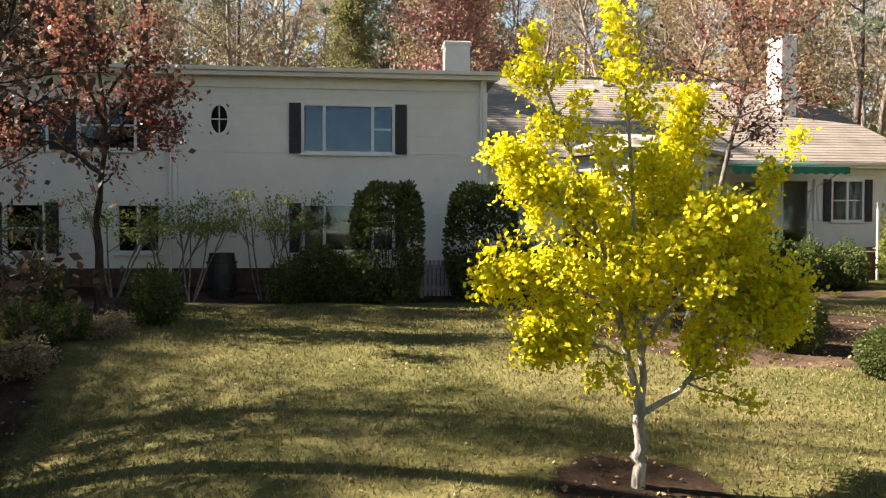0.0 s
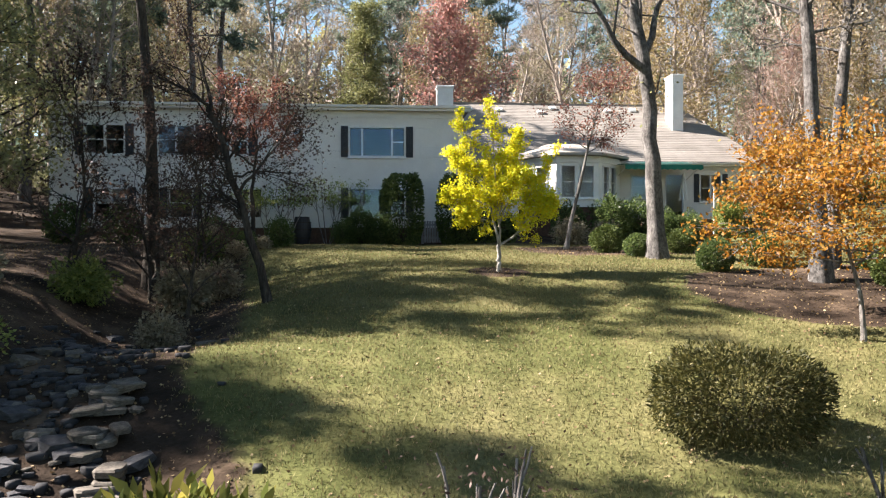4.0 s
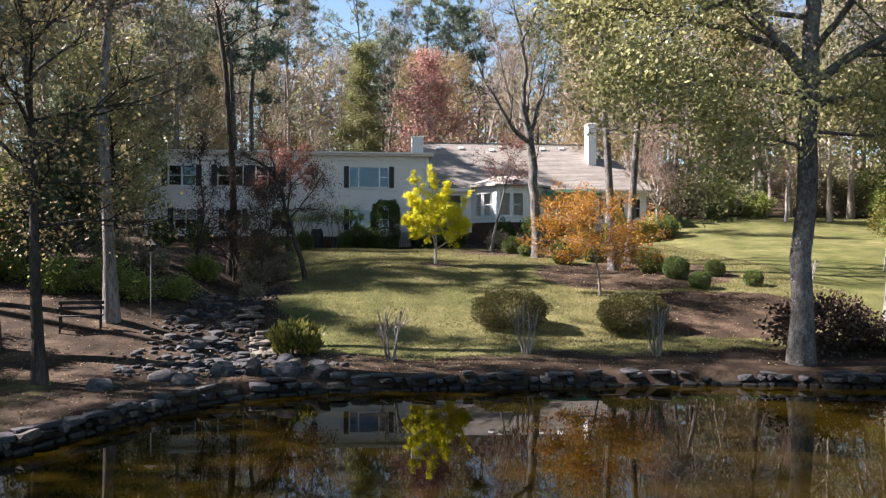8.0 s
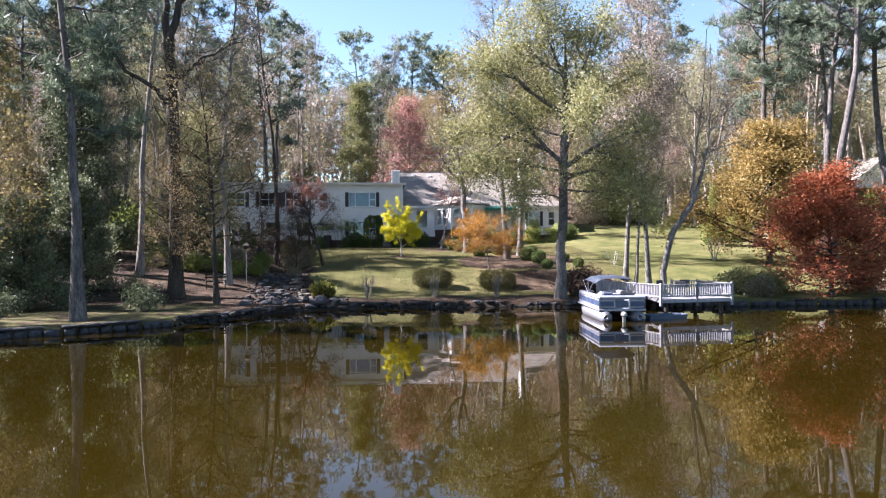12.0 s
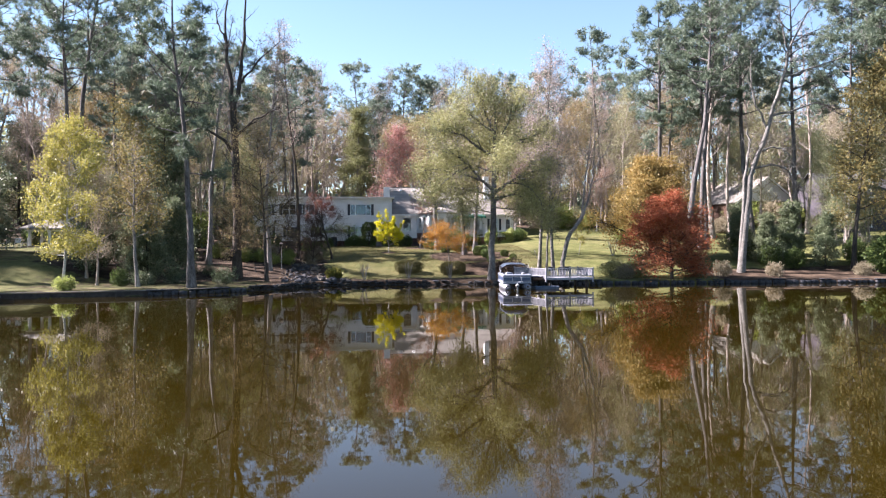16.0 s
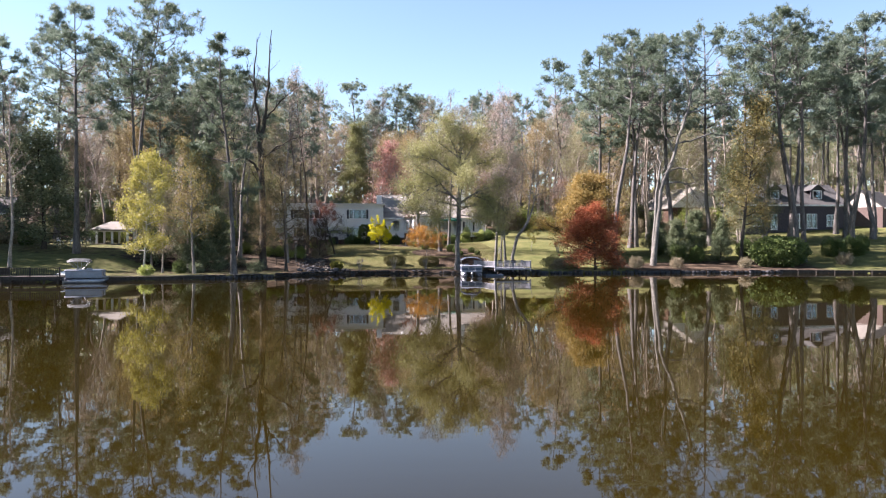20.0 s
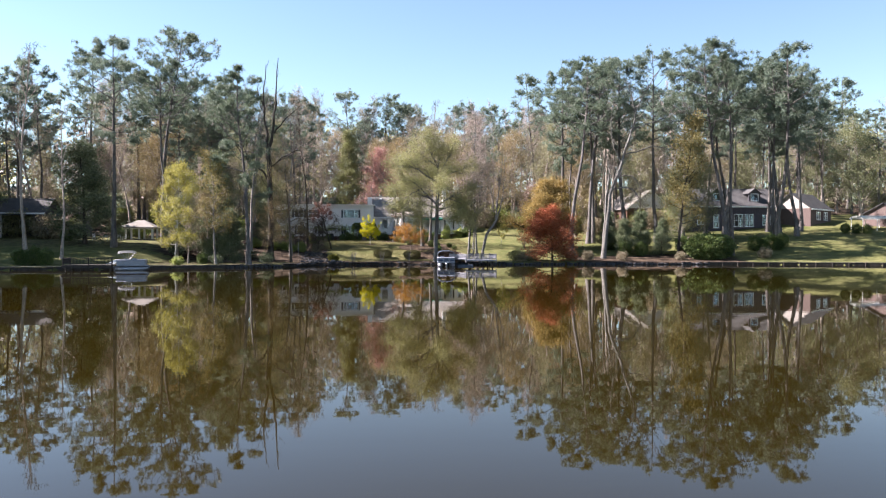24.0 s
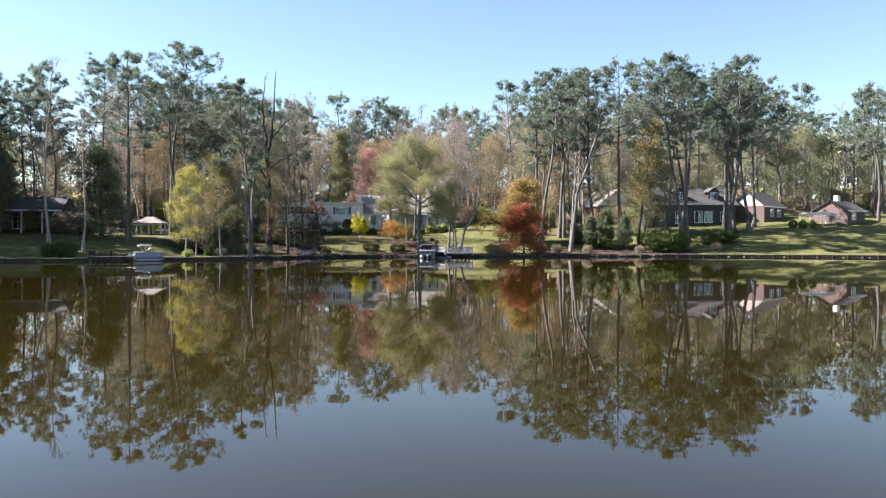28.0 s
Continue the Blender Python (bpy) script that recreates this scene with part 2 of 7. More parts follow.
def water_material():
    m, n, l, p = material("pond_water", 0.015, 0.0, 0.5)
    pos = n.new("ShaderNodeNewGeometry").outputs["Position"]
    col = ramp(n, l, noise_node(n, l, 0.05, 3, 0.5, pos), [(0.3, (0.0092, 0.0064, 0.0004)), (0.7, (0.013, 0.0088, 0.0006))])
    l.new(col, p.inputs["Base Color"])
    p.inputs["IOR"].default_value = 1.345
    # water mirrors neutrally; the sky's blue reflection is coloured in by this tint
    p.inputs["Specular Tint"].default_value = (0.74, 0.72, 1.0, 1)
    mp = n.new("ShaderNodeMapping")
    mp.inputs["Scale"].default_value = (0.35, 1.0, 1.0)
    l.new(pos, mp.inputs[0])
    bump(n, l, p, noise_node(n, l, 1.6, 2, 0.5, mp.outputs[0]), 0.02, 0.05)
    return m


WATER = water_material()


def ground_material():
    m, n, l, p = material("ground_cover", 0.95, 0.0, 0.1)
    pos = n.new("ShaderNodeNewGeometry").outputs["Position"]
    at = n.new("ShaderNodeAttribute")
    at.attribute_name = "bare"
    mid, fine, big = noise_node(n, l, 0.9, 5, 0.6, pos), noise_node(n, l, 14, 4, 0.65, pos), noise_node(n, l, 0.22, 3, 0.5, pos)
    lawn = ramp(n, l, mid, [(0.3, (0.075, 0.08, 0.028)), (0.52, (0.13, 0.125, 0.05)), (0.72, (0.2, 0.178, 0.08))])
    lawn = mixed(n, l, 0.6, lawn, ramp(n, l, big, [(0.35, (0.7, 0.85, 0.6)), (0.65, (1, 1, 1))]), "MULTIPLY")
    soil = ramp(n, l, mid, [(0.3, (0.016, 0.011, 0.008)), (0.5, (0.048, 0.033, 0.023)), (0.72, (0.13, 0.092, 0.063))])
    grain = ramp(n, l, fine, [(0.3, (0.45, 0.45, 0.42)), (0.7, (1.0, 1.0, 1.0))])
    edge = n.new("ShaderNodeMath")
    edge.operation = "ADD"
    l.new(at.outputs["Fac"], edge.inputs[0])
    wob = n.new("ShaderNodeMath")
    wob.operation = "MULTIPLY_ADD"
    l.new(noise_node(n, l, 1.7, 4, 0.6, pos), wob.inputs[0])
    wob.inputs[1].default_value, wob.inputs[2].default_value = 0.9, -0.45
    l.new(wob.outputs[0], edge.inputs[1])
    fac = ramp(n, l, edge.outputs[0], [(0.4, (0, 0, 0)), (0.6, (1, 1, 1))])
    col = mixed(n, l, 0.85, mixed(n, l, fac, lawn, soil), grain, "MULTIPLY")
    l.new(col, p.inputs["Base Color"])
    bump(n, l, p, fine, 0.7, 0.04)
    return m


GROUND = ground_material()

# ---- mesh helpers ----


def mesh_np(name, verts, polys, mats, smooth=False):
    """A mesh from an array of corners and a list of (n, k) arrays of faces; each array has a material index."""
    me = bpy.data.meshes.new(name)
    verts = np.asarray(verts, dtype=np.float32)
    me.vertices.add(len(verts))
    me.vertices.foreach_set("co", verts.ravel())
    polys = [(np.asarray(f, dtype=np.int32), k) for f, k in polys if len(f)]
    total = sum(f.size for f, k in polys)
    count = sum(len(f) for f, k in polys)
    me.loops.add(total)
    me.polygons.add(count)
    me.loops.foreach_set("vertex_index", np.concatenate([f.ravel() for f, k in polys]))
    sizes = np.concatenate([np.full(len(f), f.shape[1], dtype=np.int32) for f, k in polys])
    me.polygons.foreach_set("loop_start", np.concatenate([[0], np.cumsum(sizes)[:-1]]).astype(np.int32))
    me.polygons.foreach_set("material_index", np.concatenate([np.full(len(f), k, dtype=np.int32) for f, k in polys]))
    if smooth:
        me.polygons.foreach_set("use_smooth", np.ones(count, dtype=bool))
    for m in mats if isinstance(mats, (list, tuple)) else [mats]:
        me.materials.append(m)
    me.update(calc_edges=True)
    return me


def part_of(name, me, parent, label=""):
    ob = new(name, me)
    ob.parent = parent
    if label:
        ob["label"] = label
    return ob


def part(name, bm, mat, parent=None, label="", smooth=False):
    me = bpy.data.meshes.new(name)
    if smooth:
        for f in bm.faces:
            f.smooth = True
    bm.to_mesh(me)
    bm.free()
    me.materials.append(mat)
    return part_of(name, me, parent, label)


def thing(name, label, category, at=(0, 0, 0), turn=0.0, group="", kind=""):
    ob = new(name)
    ob.matrix_basis = pose(*at, 0, 0, turn)
    ob.empty_display_size = 0.2
    return tagged(ob, label, category, group, kind)


def box(bm, x0, x1, y0, y1, z0, z1, m=None, bevel=0.0):
    r = bmesh.ops.create_cube(bm, size=1.0, matrix=Matrix.LocRotScale(((x0 + x1) / 2, (y0 + y1) / 2, (z0 + z1) / 2), None, (abs(x1 - x0), abs(y1 - y0), abs(z1 - z0))))
    vs = r["verts"]
    if bevel:
        es = list({e for v in vs for e in v.link_edges})
        vs = list({v for f in bmesh.ops.bevel(bm, geom=es, offset=bevel, segments=1, affect="EDGES")["faces"] for v in f.verts} | {v for v in vs if v.is_valid})
    if m is not None:
        bmesh.ops.transform(bm, matrix=m, verts=vs)
    return vs


def cyl(bm, a, b, r0, r1=None, seg=10, caps=True):
    a, b = Vector(a), Vector(b)
    d = b - a
    m = Matrix.Translation((a + b) / 2) @ d.to_track_quat("Z", "Y").to_matrix().to_4x4()
    return bmesh.ops.create_cone(bm, cap_ends=caps, segments=seg, radius1=r0, radius2=r0 if r1 is None else r1, depth=d.length, matrix=m)["verts"]


def boxed(name, dims, mat, parent=None, label="", bevel=0.0, m=None):
    bm = bmesh.new()
    box(bm, *dims, m=m, bevel=bevel)
    return part(name, bm, mat, parent, label)


def prism(bm, ring, z0, z1):
    """An upright prism on a ring of corners."""
    lo, hi = [bm.verts.new((x, y, z0)) for x, y in ring], [bm.verts.new((x, y, z1)) for x, y in ring]
    n = len(ring)
    bm.faces.new(lo[::-1]), bm.faces.new(hi)
    for i in range(n):
        bm.faces.new((lo[i], lo[(i + 1) % n], hi[(i + 1) % n], hi[i]))

# ---- the land ----
SHORE_X = [-300, -60, -36, -24, -16, -11, -8.2, -6.3, -5.0, -3.9, -2, 4, 8, 11, 14, 20, 34, 41, 48, 56, 65, 80, 300]
SHORE_Y = [-60, -30, -26, -23.6, -21.6, -19.4, -16.8, -14.0, -11.6, -10.0, -9.2, -8.9, -9.0, -9.6, -10.2, -10.4, -10.8, -11.4, -12.0, -14, -17.5, -24, -60]
PROF_D = [-6, -0.3, 0.0, 2.5, 5, 7, 9.7, 12, 15, 19, 23, 30, 38, 60, 120, 500]
PROF_Z = [-1.2, -0.8, 0.3, 0.42, 0.58, 0.95, 1.65, 2.0, 2.5, 2.85, 3.12, 3.3, 4.5, 7.0, 13.0, 22]


def shore(x):
    return sum(np.interp(x + k, SHORE_X, SHORE_Y) for k in (-0.6, 0.0, 0.6)) / 3


def step(a, b, v):
    t = np.clip((v - a) / (b - a), 0, 1)
    return t * t * (3 - 2 * t)


def creek_off(x, y):
    """Distance from the rocky creek bed's middle line."""
    return np.abs(x - (-4.1 - 0.16 * (y + 8) + 0.35 * np.sin(y * 0.7)))


def height(x, y):
    x, y = np.asarray(x, dtype=float), np.asarray(y, dtype=float)
    d = y - shore(x)
    west = step(-3, -7, x)
    w = west * (0.75 - 0.55 * step(-15, -28, x))
    dd = np.where(d > 0, np.maximum(w * (y + 9.4) + (1 - w) * d, np.minimum(d, 0.8)), d)
    z = np.interp(dd, PROF_D, PROF_Z)
    z = z + 0.8 * step(12, 22, x) * step(18, 33, d) + 0.9 * step(38, 52, x) * step(3, 24, d)
    gully = np.exp(-(creek_off(x, y) / 1.7) ** 2) * step(-8.5, -5, y) * step(14, 6, y)
    z = z - np.where(d > 0, 0.45 * gully, 0)
    z = z - 0.95 * np.exp(-((x + 5.2) / 2.7) ** 2) * step(0, 4, y) * step(13, 9, y)
    z = z + np.where(d > 0.4, 0.05 * np.sin(x * 0.9 + y * 0.4) * np.sin(y * 0.7 - x * 0.3), 0)
    far = -step(150, 190, -y - 40)          # the water ends far behind the camera
    return z - far * 4.0


def gz(x, y):
    return float(height(x, y))


def bare_ground(x, y):
    """1 where leaf litter and mulch lie, 0 on the lawn; part litter stands in for shade far west."""
    edge = np.interp(y, [-10, -6, -5, -3.5, -1.4, 0, 2, 5, 12, 17, 30], [1.0, -1.5, -1.9, -2.2, -3.4, -3.8, -3.4, -3.6, -4.9, -5.0, -5.0])
    # west of -26 a share of litter colour darkens the lawn for tree shade
    m = step(0.9, -0.9, x - edge) * (1 - 0.55 * step(-21.5, -26, x) * step(14, 10, y))
    m = np.maximum(m, step(-5.7, -7.0, y + 0.3 * np.sin(x) + 0.25 * np.sin(2.3 * x)) * step(19, 15, x) * step(-23, -19, x))
    m = m * (1 - 0.22 * step(-4.9, -6.2, y) * step(-3.2, -1.2, x) * step(9, 7, x)) * (1 - 0.5 * step(-5.5, -8.0, x) * step(-8.2, -10.0, y))
    m = np.maximum(m, step(1.15, 0.85, np.hypot((x - 10.6) / 4.2, (y - 4.0) / 3.2)))
    m = np.maximum(m, step(1.2, 0.8, np.hypot((x - 11.5) / 3.6, (y + 2.2) / 2.6)))
    m = np.maximum(m, step(1.15, 0.85, np.hypot((x - 7.6) / 3.6, (y - 13.0) / 2.6)))
    m = np.maximum(m, step(1.2, 0.6, np.hypot((x - 2.43) / 0.9, (y - 6.6) / 0.9)))
    m = np.maximum(m, step(17.4, 18.6, y) * step(16, 12, x))
    m = np.maximum(m, step(-2.5, -5.0, y) * step(28, 32, x) * step(56, 48, x))
    m = np.maximum(m, step(30, 35, y + 0.02 * x))
    return np.clip(m, 0, 1)


def land():
    xs = np.concatenate([[-900, -600, -400], np.arange(-300, -64, 12), np.arange(-64, -12, 1.0), np.arange(-12, 20, 0.32), np.arange(20, 92, 1.0), np.arange(92, 300, 14), [400, 600, 900]])
    ys = np.concatenate([[-900, -600, -400, -300], np.arange(-260, -40, 10), np.arange(-40, -24, 0.8), np.arange(-24, 16, 0.32), np.arange(16, 46, 0.8), np.arange(46, 130, 5), [140, 180, 240, 320, 450, 650, 900]])
    X, Y = np.meshgrid(xs, ys)
    Z = height(X, Y)
    n, m = len(xs), len(ys)
    i, j = np.meshgrid(np.arange(n - 1), np.arange(m - 1))
    a = (j * n + i).ravel()
    me = mesh_np("ground", np.stack([X, Y, Z], -1).reshape(-1, 3), [(np.stack([a, a + 1, a + n + 1, a + n], -1), 0)], GROUND, True)
    at = me.attributes.new("bare", "FLOAT", "POINT")
    at.data.foreach_set("value", bare_ground(X, Y).astype(np.float32).ravel())
    return tagged(new("ground", me), "dry autumn lawn with leaf litter and bare beds sloping to the pond", "ground", kind="structure")


land()
water_me = mesh_np("water", [(-900, -900, 0), (900, -900, 0), (900, 30, 0), (-900, 30, 0)], [(np.array([[0, 1, 2, 3]]), 0)], WATER)
tagged(new("water", water_me), "still brown pond water mirroring trees and sky", "water", kind="structure")


# ---- trees ----
class Wood:
    """Collects tapered tubes."""

    def __init__(self):
        self.v, self.f, self.t, self.n = [], [], [], 0

    def tube(self, pts, radii, sides):
        pts = np.asarray(pts)
        d = np.gradient(pts, axis=0)
        d /= np.linalg.norm(d, axis=1)[:, None] + 1e-9
        ref = np.array([1.0, 0, 0]) if abs(d[0][0]) < 0.8 else np.array([0, 1.0, 0])
        u = np.cross(d, ref)
        u /= np.linalg.norm(u, axis=1)[:, None] + 1e-9
        w = np.cross(d, u)
        a = np.arange(sides) * 2 * np.pi / sides
        ring = u[:, None, :] * np.cos(a)[None, :, None] + w[:, None, :] * np.sin(a)[None, :, None]
        vs = pts[:, None, :] + ring * np.asarray(radii)[:, None, None]
        k, s = len(pts), sides
        i, j = np.meshgrid(np.arange(k - 1), np.arange(s), indexing="ij")
        q = np.stack([i * s + j, i * s + (j + 1) % s, (i + 1) * s + (j + 1) % s, (i + 1) * s + j], -1).reshape(-1, 4) + self.n
        self.v.append(vs.reshape(-1, 3))
        self.f.append(q)
        self.n += k * s

    def sliver(self, a, b, r):
        s = np.cross(b - a, (0.3, 0.7, 0.64))
        s = s / (np.linalg.norm(s) + 1e-9) * r
        self.v.append(np.array([a - s, a + s, b]))
        self.t.append(np.array([[0, 1, 2]]) + self.n)
        self.n += 3

    def mesh(self, name, mat):
        faces = [(np.concatenate(self.f), 0)] + ([(np.concatenate(self.t), 0)] if self.t else [])
        return mesh_np(name, np.concatenate(self.v), faces, mat, True)


def wander(rng, start, way, length, n, wob, lift):
    pts, d = [np.array(start, float)], np.array(way, float)
    for i in range(n):
        d = d + rng.normal(0, wob, 3) + np.array([0, 0, lift])
        d /= np.linalg.norm(d)
        pts.append(pts[-1] + d * length / n)
    return np.array(pts)


def leaf_mesh(name, rng, at, way, size, wide, mat, slim=False):
    """Small pointed leaves: at: stalks, way: the direction in which each one points."""
    n = len(at)
    way = way / (np.linalg.norm(way, axis=1)[:, None] + 1e-9)
    side = np.cross(way, rng.normal(0, 1, (n, 3)))
    side /= np.linalg.norm(side, axis=1)[:, None] + 1e-9
    s = size * rng.uniform(0.65, 1.3, n)[:, None]
    if slim:                                     # far leaves and needle tufts: one slim blade each
        v = np.stack([at - side * s * wide / 2, at + side * s * wide / 2, at + way * s], 1)
        return mesh_np(name, v.reshape(-1, 3), [(np.arange(3 * n).reshape(n, 3), 0)], mat)
    v = np.stack([at, at + way * s * 0.5 + side * s * wide / 2, at + way * s, at + way * s * 0.5 - side * s * wide / 2], 1)
    return mesh_np(name, v.reshape(-1, 3), [(np.arange(4 * n).reshape(n, 4), 0)], mat)


def dirs(rng, n, up=0.0):
    d = rng.normal(0, 1, (n, 3))
    d[:, 2] += up
    return d / np.linalg.norm(d, axis=1)[:, None]


def tree_meshes(seed, tall, r, bole, limbs, reach, rise, sub, twigs, leaves, size, barkm, leafm, wide=0.6, wob=0.12, lean=(0, 0), lift=0.05,
                needle=False, leaders=1, spread=0.25, top=0.97, sides=8, droop=0.0, far=False, outer=0.25, flat=1.0, twigm=None):
    """Bark and leaves of one tree on the ground at the origin. reach: limb length at a share of the crown's height."""
    rng = np.random.default_rng(seed)
    stem, wood, at, way, blades = Wood(), Wood(), [], [], []
    trunks = []
    for k in range(leaders):
        n = 10
        tilt = np.array([lean[0], lean[1], 1.0]) + (rng.normal(0, 0.16, 3) * (1, 1, 0) if leaders > 1 else 0)
        p = wander(rng, (0, 0, -0.3), tilt / np.linalg.norm(tilt), tall * (1 if k == 0 else rng.uniform(0.75, 0.95)) + 0.3, n, wob * 0.35, 0.03)
        if leaders > 1:
            p[:, :2] += np.array([math.cos(k * 2.4), math.sin(k * 2.4)]) * r * 1.6
        s = np.linspace(0, 1, n + 1)
        rad = r * (1 - 0.88 * s ** 0.9)
        rad[0] *= 1.5
        rad[1] *= 1.05
        stem.tube(p, rad, sides)
        trunks.append((p, rad))
    for k in range(limbs):
        p, rad = trunks[k % leaders]
        s = bole + (top - bole) * ((k + rng.uniform(0, 1)) / limbs)
        i = min(int(s * 10), 9)
        base = p[i] + (p[i + 1] - p[i]) * (s * 10 - i)
        share = (s - bole) / max(1e-6, top - bole)
        ang = k * 2.4 + rng.uniform(-0.5, 0.5)
        up = math.tan(radians(rise + 25 * share + rng.uniform(-12, 12)))
        length = reach(share) * rng.uniform(0.7, 1.15)
        d = np.array([math.cos(ang), math.sin(ang), up])
        lp = wander(rng, base, d / np.linalg.norm(d), length, 5, wob, lift - droop)
        lr = max(0.012, min(rad[i] * 0.6, length * 0.022))
        wood.tube(lp, lr * np.linspace(1, 0.25, 6), 4 if far else 5)
        for b in range(sub):
            q = rng.uniform(outer, 1.0)
            j = min(int(q * 5), 4)
            bb = lp[j] + (lp[j + 1] - lp[j]) * (q * 5 - j)
            bd = (lp[j + 1] - lp[j]) / (np.linalg.norm(lp[j + 1] - lp[j]) + 1e-9) + rng.normal(0, 0.55, 3) * (1, 1, flat)
            bl = length * rng.uniform(0.25, 0.5)
            nb = 2 if far else 3
            bp = wander(rng, bb, bd / np.linalg.norm(bd), bl, nb, wob * 1.3, lift)
            wood.tube(bp, max(0.008, lr * 0.4) * np.linspace(1, 0.4, nb + 1), 3 if far else 4)
            for t in range(twigs):
                q2 = rng.uniform(0.3, 1.0)
                j2 = min(int(q2 * nb), nb - 1)
                tb = bp[j2] + (bp[j2 + 1] - bp[j2]) * (q2 * nb - j2)
                td = (bp[j2 + 1] - bp[j2]) / (np.linalg.norm(bp[j2 + 1] - bp[j2]) + 1e-9) + rng.normal(0, 0.7, 3) * (1, 1, flat)
                tl = bl * rng.uniform(0.3, 0.6)
                tp = wander(rng, tb, td / np.linalg.norm(td), tl, 2, wob * 1.4, lift)
                if far:
                    blades.append((tp[0], tp[-1], max(0.014, lr * 0.3)))
                else:
                    wood.tube(tp, max(0.005, lr * 0.16) * np.array([1, 0.8, 0.4]), 3)
                if leaves:
                    if needle:
                        tips = tp[-1] + rng.normal(0, spread, (3, 3)) * (1, 1, 0.35)      # three tufts at a twig's end
                        at.append(tips[np.arange(leaves) % 3] + rng.normal(0, 0.07, (leaves, 3)))
                        way.append(dirs(rng, leaves, 0.45))
                    else:
                        q3 = rng.uniform(0.1, 1.05, leaves)[:, None]
                        at.append(tp[0] + (tp[-1] - tp[0]) * q3 + rng.normal(0, spread, (leaves, 3)))
                        way.append(dirs(rng, leaves, -0.3))
    for a, b, r1 in blades:                      # far twigs: slim three-cornered slivers
        wood.sliver(a, b, r1)
    trunk = stem.mesh("trunk", barkm), wood.mesh("branchwork", twigm or barkm)
    crown = leaf_mesh("crown", rng, np.concatenate(at), np.concatenate(way), size, wide, leafm, far) if at else None
    return (*trunk, crown)


def plant(name, label, category, meshes, x, y, turn=0.0, scale=1.0, group="", sink=0.0):
    ob = thing(name, label, category, (x, y, gz(x, y) - sink), turn, group)
    ob.scale = (scale,) * 3 if isinstance(scale, (int, float)) else scale
    part_of("trunk", meshes[0], ob)
    part_of("branchwork", meshes[1], ob)
    if meshes[2] is not None:
        part_of("crown", meshes[2], ob)
    return ob


def shaped_tree(seed, limbs, barkm, leafm, sub, reach, twigs, leaves, size, wide=0.6, spread=0.2, bend=0.05, start=0.25, flare=1.5, needle=False, clear=False):
    """A tree whose trunk and main limbs follow given lines: (points (x, y, z), thick end, thin end), the trunk first."""
    rng = np.random.default_rng(seed)
    stem, wood, at, way = Wood(), Wood(), [], []
    for k, (pts, r0, r1) in enumerate(limbs):
        pts = np.array(pts, float)
        s = np.linspace(0, 1, len(pts))
        q = np.linspace(0, 1, 11)
        p = np.stack([np.interp(q, s, pts[:, i]) for i in range(3)], -1)
        p[1:-1] = (p[:-2] + 2 * p[1:-1] + p[2:]) / 4
        p[1:] += rng.normal(0, bend, (10, 3))
        rad = np.linspace(r0, r1, 11)
        if k == 0:
            rad[0] *= flare
            p[0, 2] -= 0.25
        (stem if k == 0 else wood).tube(p, rad, 9 if k == 0 else 6)
        for b in range(0 if clear and k == 0 else sub):
            u = rng.uniform(start if k else max(start, 0.45), 1.0)
            j = min(int(u * 10), 9)
            base = p[j] + (p[j + 1] - p[j]) * (u * 10 - j)
            d = (p[j + 1] - p[j]) / (np.linalg.norm(p[j + 1] - p[j]) + 1e-9) + rng.normal(0, 0.6, 3)
            bl = reach * rng.uniform(0.5, 1.1) * (1.15 - 0.5 * u)
            bp = wander(rng, base, d / np.linalg.norm(d), bl, 4, 0.16, 0.04)
            br = min(rad[j] * 0.45, 0.02 + bl * 0.012)
            wood.tube(bp, br * np.linspace(1, 0.35, 5), 4)
            for t in range(twigs):
                v = rng.uniform(0.25, 1.0)
                j2 = min(int(v * 4), 3)
                tb = bp[j2] + (bp[j2 + 1] - bp[j2]) * (v * 4 - j2)
                td = (bp[j2 + 1] - bp[j2]) / (np.linalg.norm(bp[j2 + 1] - bp[j2]) + 1e-9) + rng.normal(0, 0.7, 3)
                tl = bl * rng.uniform(0.25, 0.5)
                tp = wander(rng, tb, td / np.linalg.norm(td), tl, 2, 0.2, 0.03)
                wood.tube(tp, br * np.array([0.4, 0.3, 0.12]), 3)
                if leaves:
                    n = leaves
                    f = rng.uniform(0.1, 1.05, n)[:, None]
                    at.append((tp[-1] if needle else tp[0] + (tp[-1] - tp[0]) * f) + rng.normal(0, spread, (n, 3)))
                    way.append(dirs(rng, n, 0.5 if needle else -0.3))
    crown = leaf_mesh("crown", rng, np.concatenate(at), np.concatenate(way), size, wide, leafm) if at else None
    return stem.mesh("trunk", barkm), wood.mesh("branchwork", barkm), crown


def dome(a, b=0.25):
    return lambda s: a * (b + (1 - b) * math.sin(math.pi * min(1, s * 0.8 + 0.2)))


def cone(a, b=0.15):
    return lambda s: a * (1 - (1 - b) * s)


def pine_reach(a):
    return lambda s: a * (0.55 + 0.6 * math.sin(math.pi * min(1, s * 0.75 + 0.1))) * (1 - 0.5 * s ** 3)


def pine(seed, tall=27, r=0.3, bole=0.55, limbs=26, a=3.6, mat=NEEDLES, barkm=BARK_PINE, leaves=42, size=0.38, sub=5, twigs=3, lean=(0, 0), wide=0.15):
    return tree_meshes(seed, tall, r, bole, limbs, pine_reach(a), 8, sub, twigs, leaves, size, barkm, mat, far=True, wide=wide, wob=0.16, lift=0.06, needle=True, spread=0.2, outer=0.45, sides=8, lean=lean, flat=0.35)


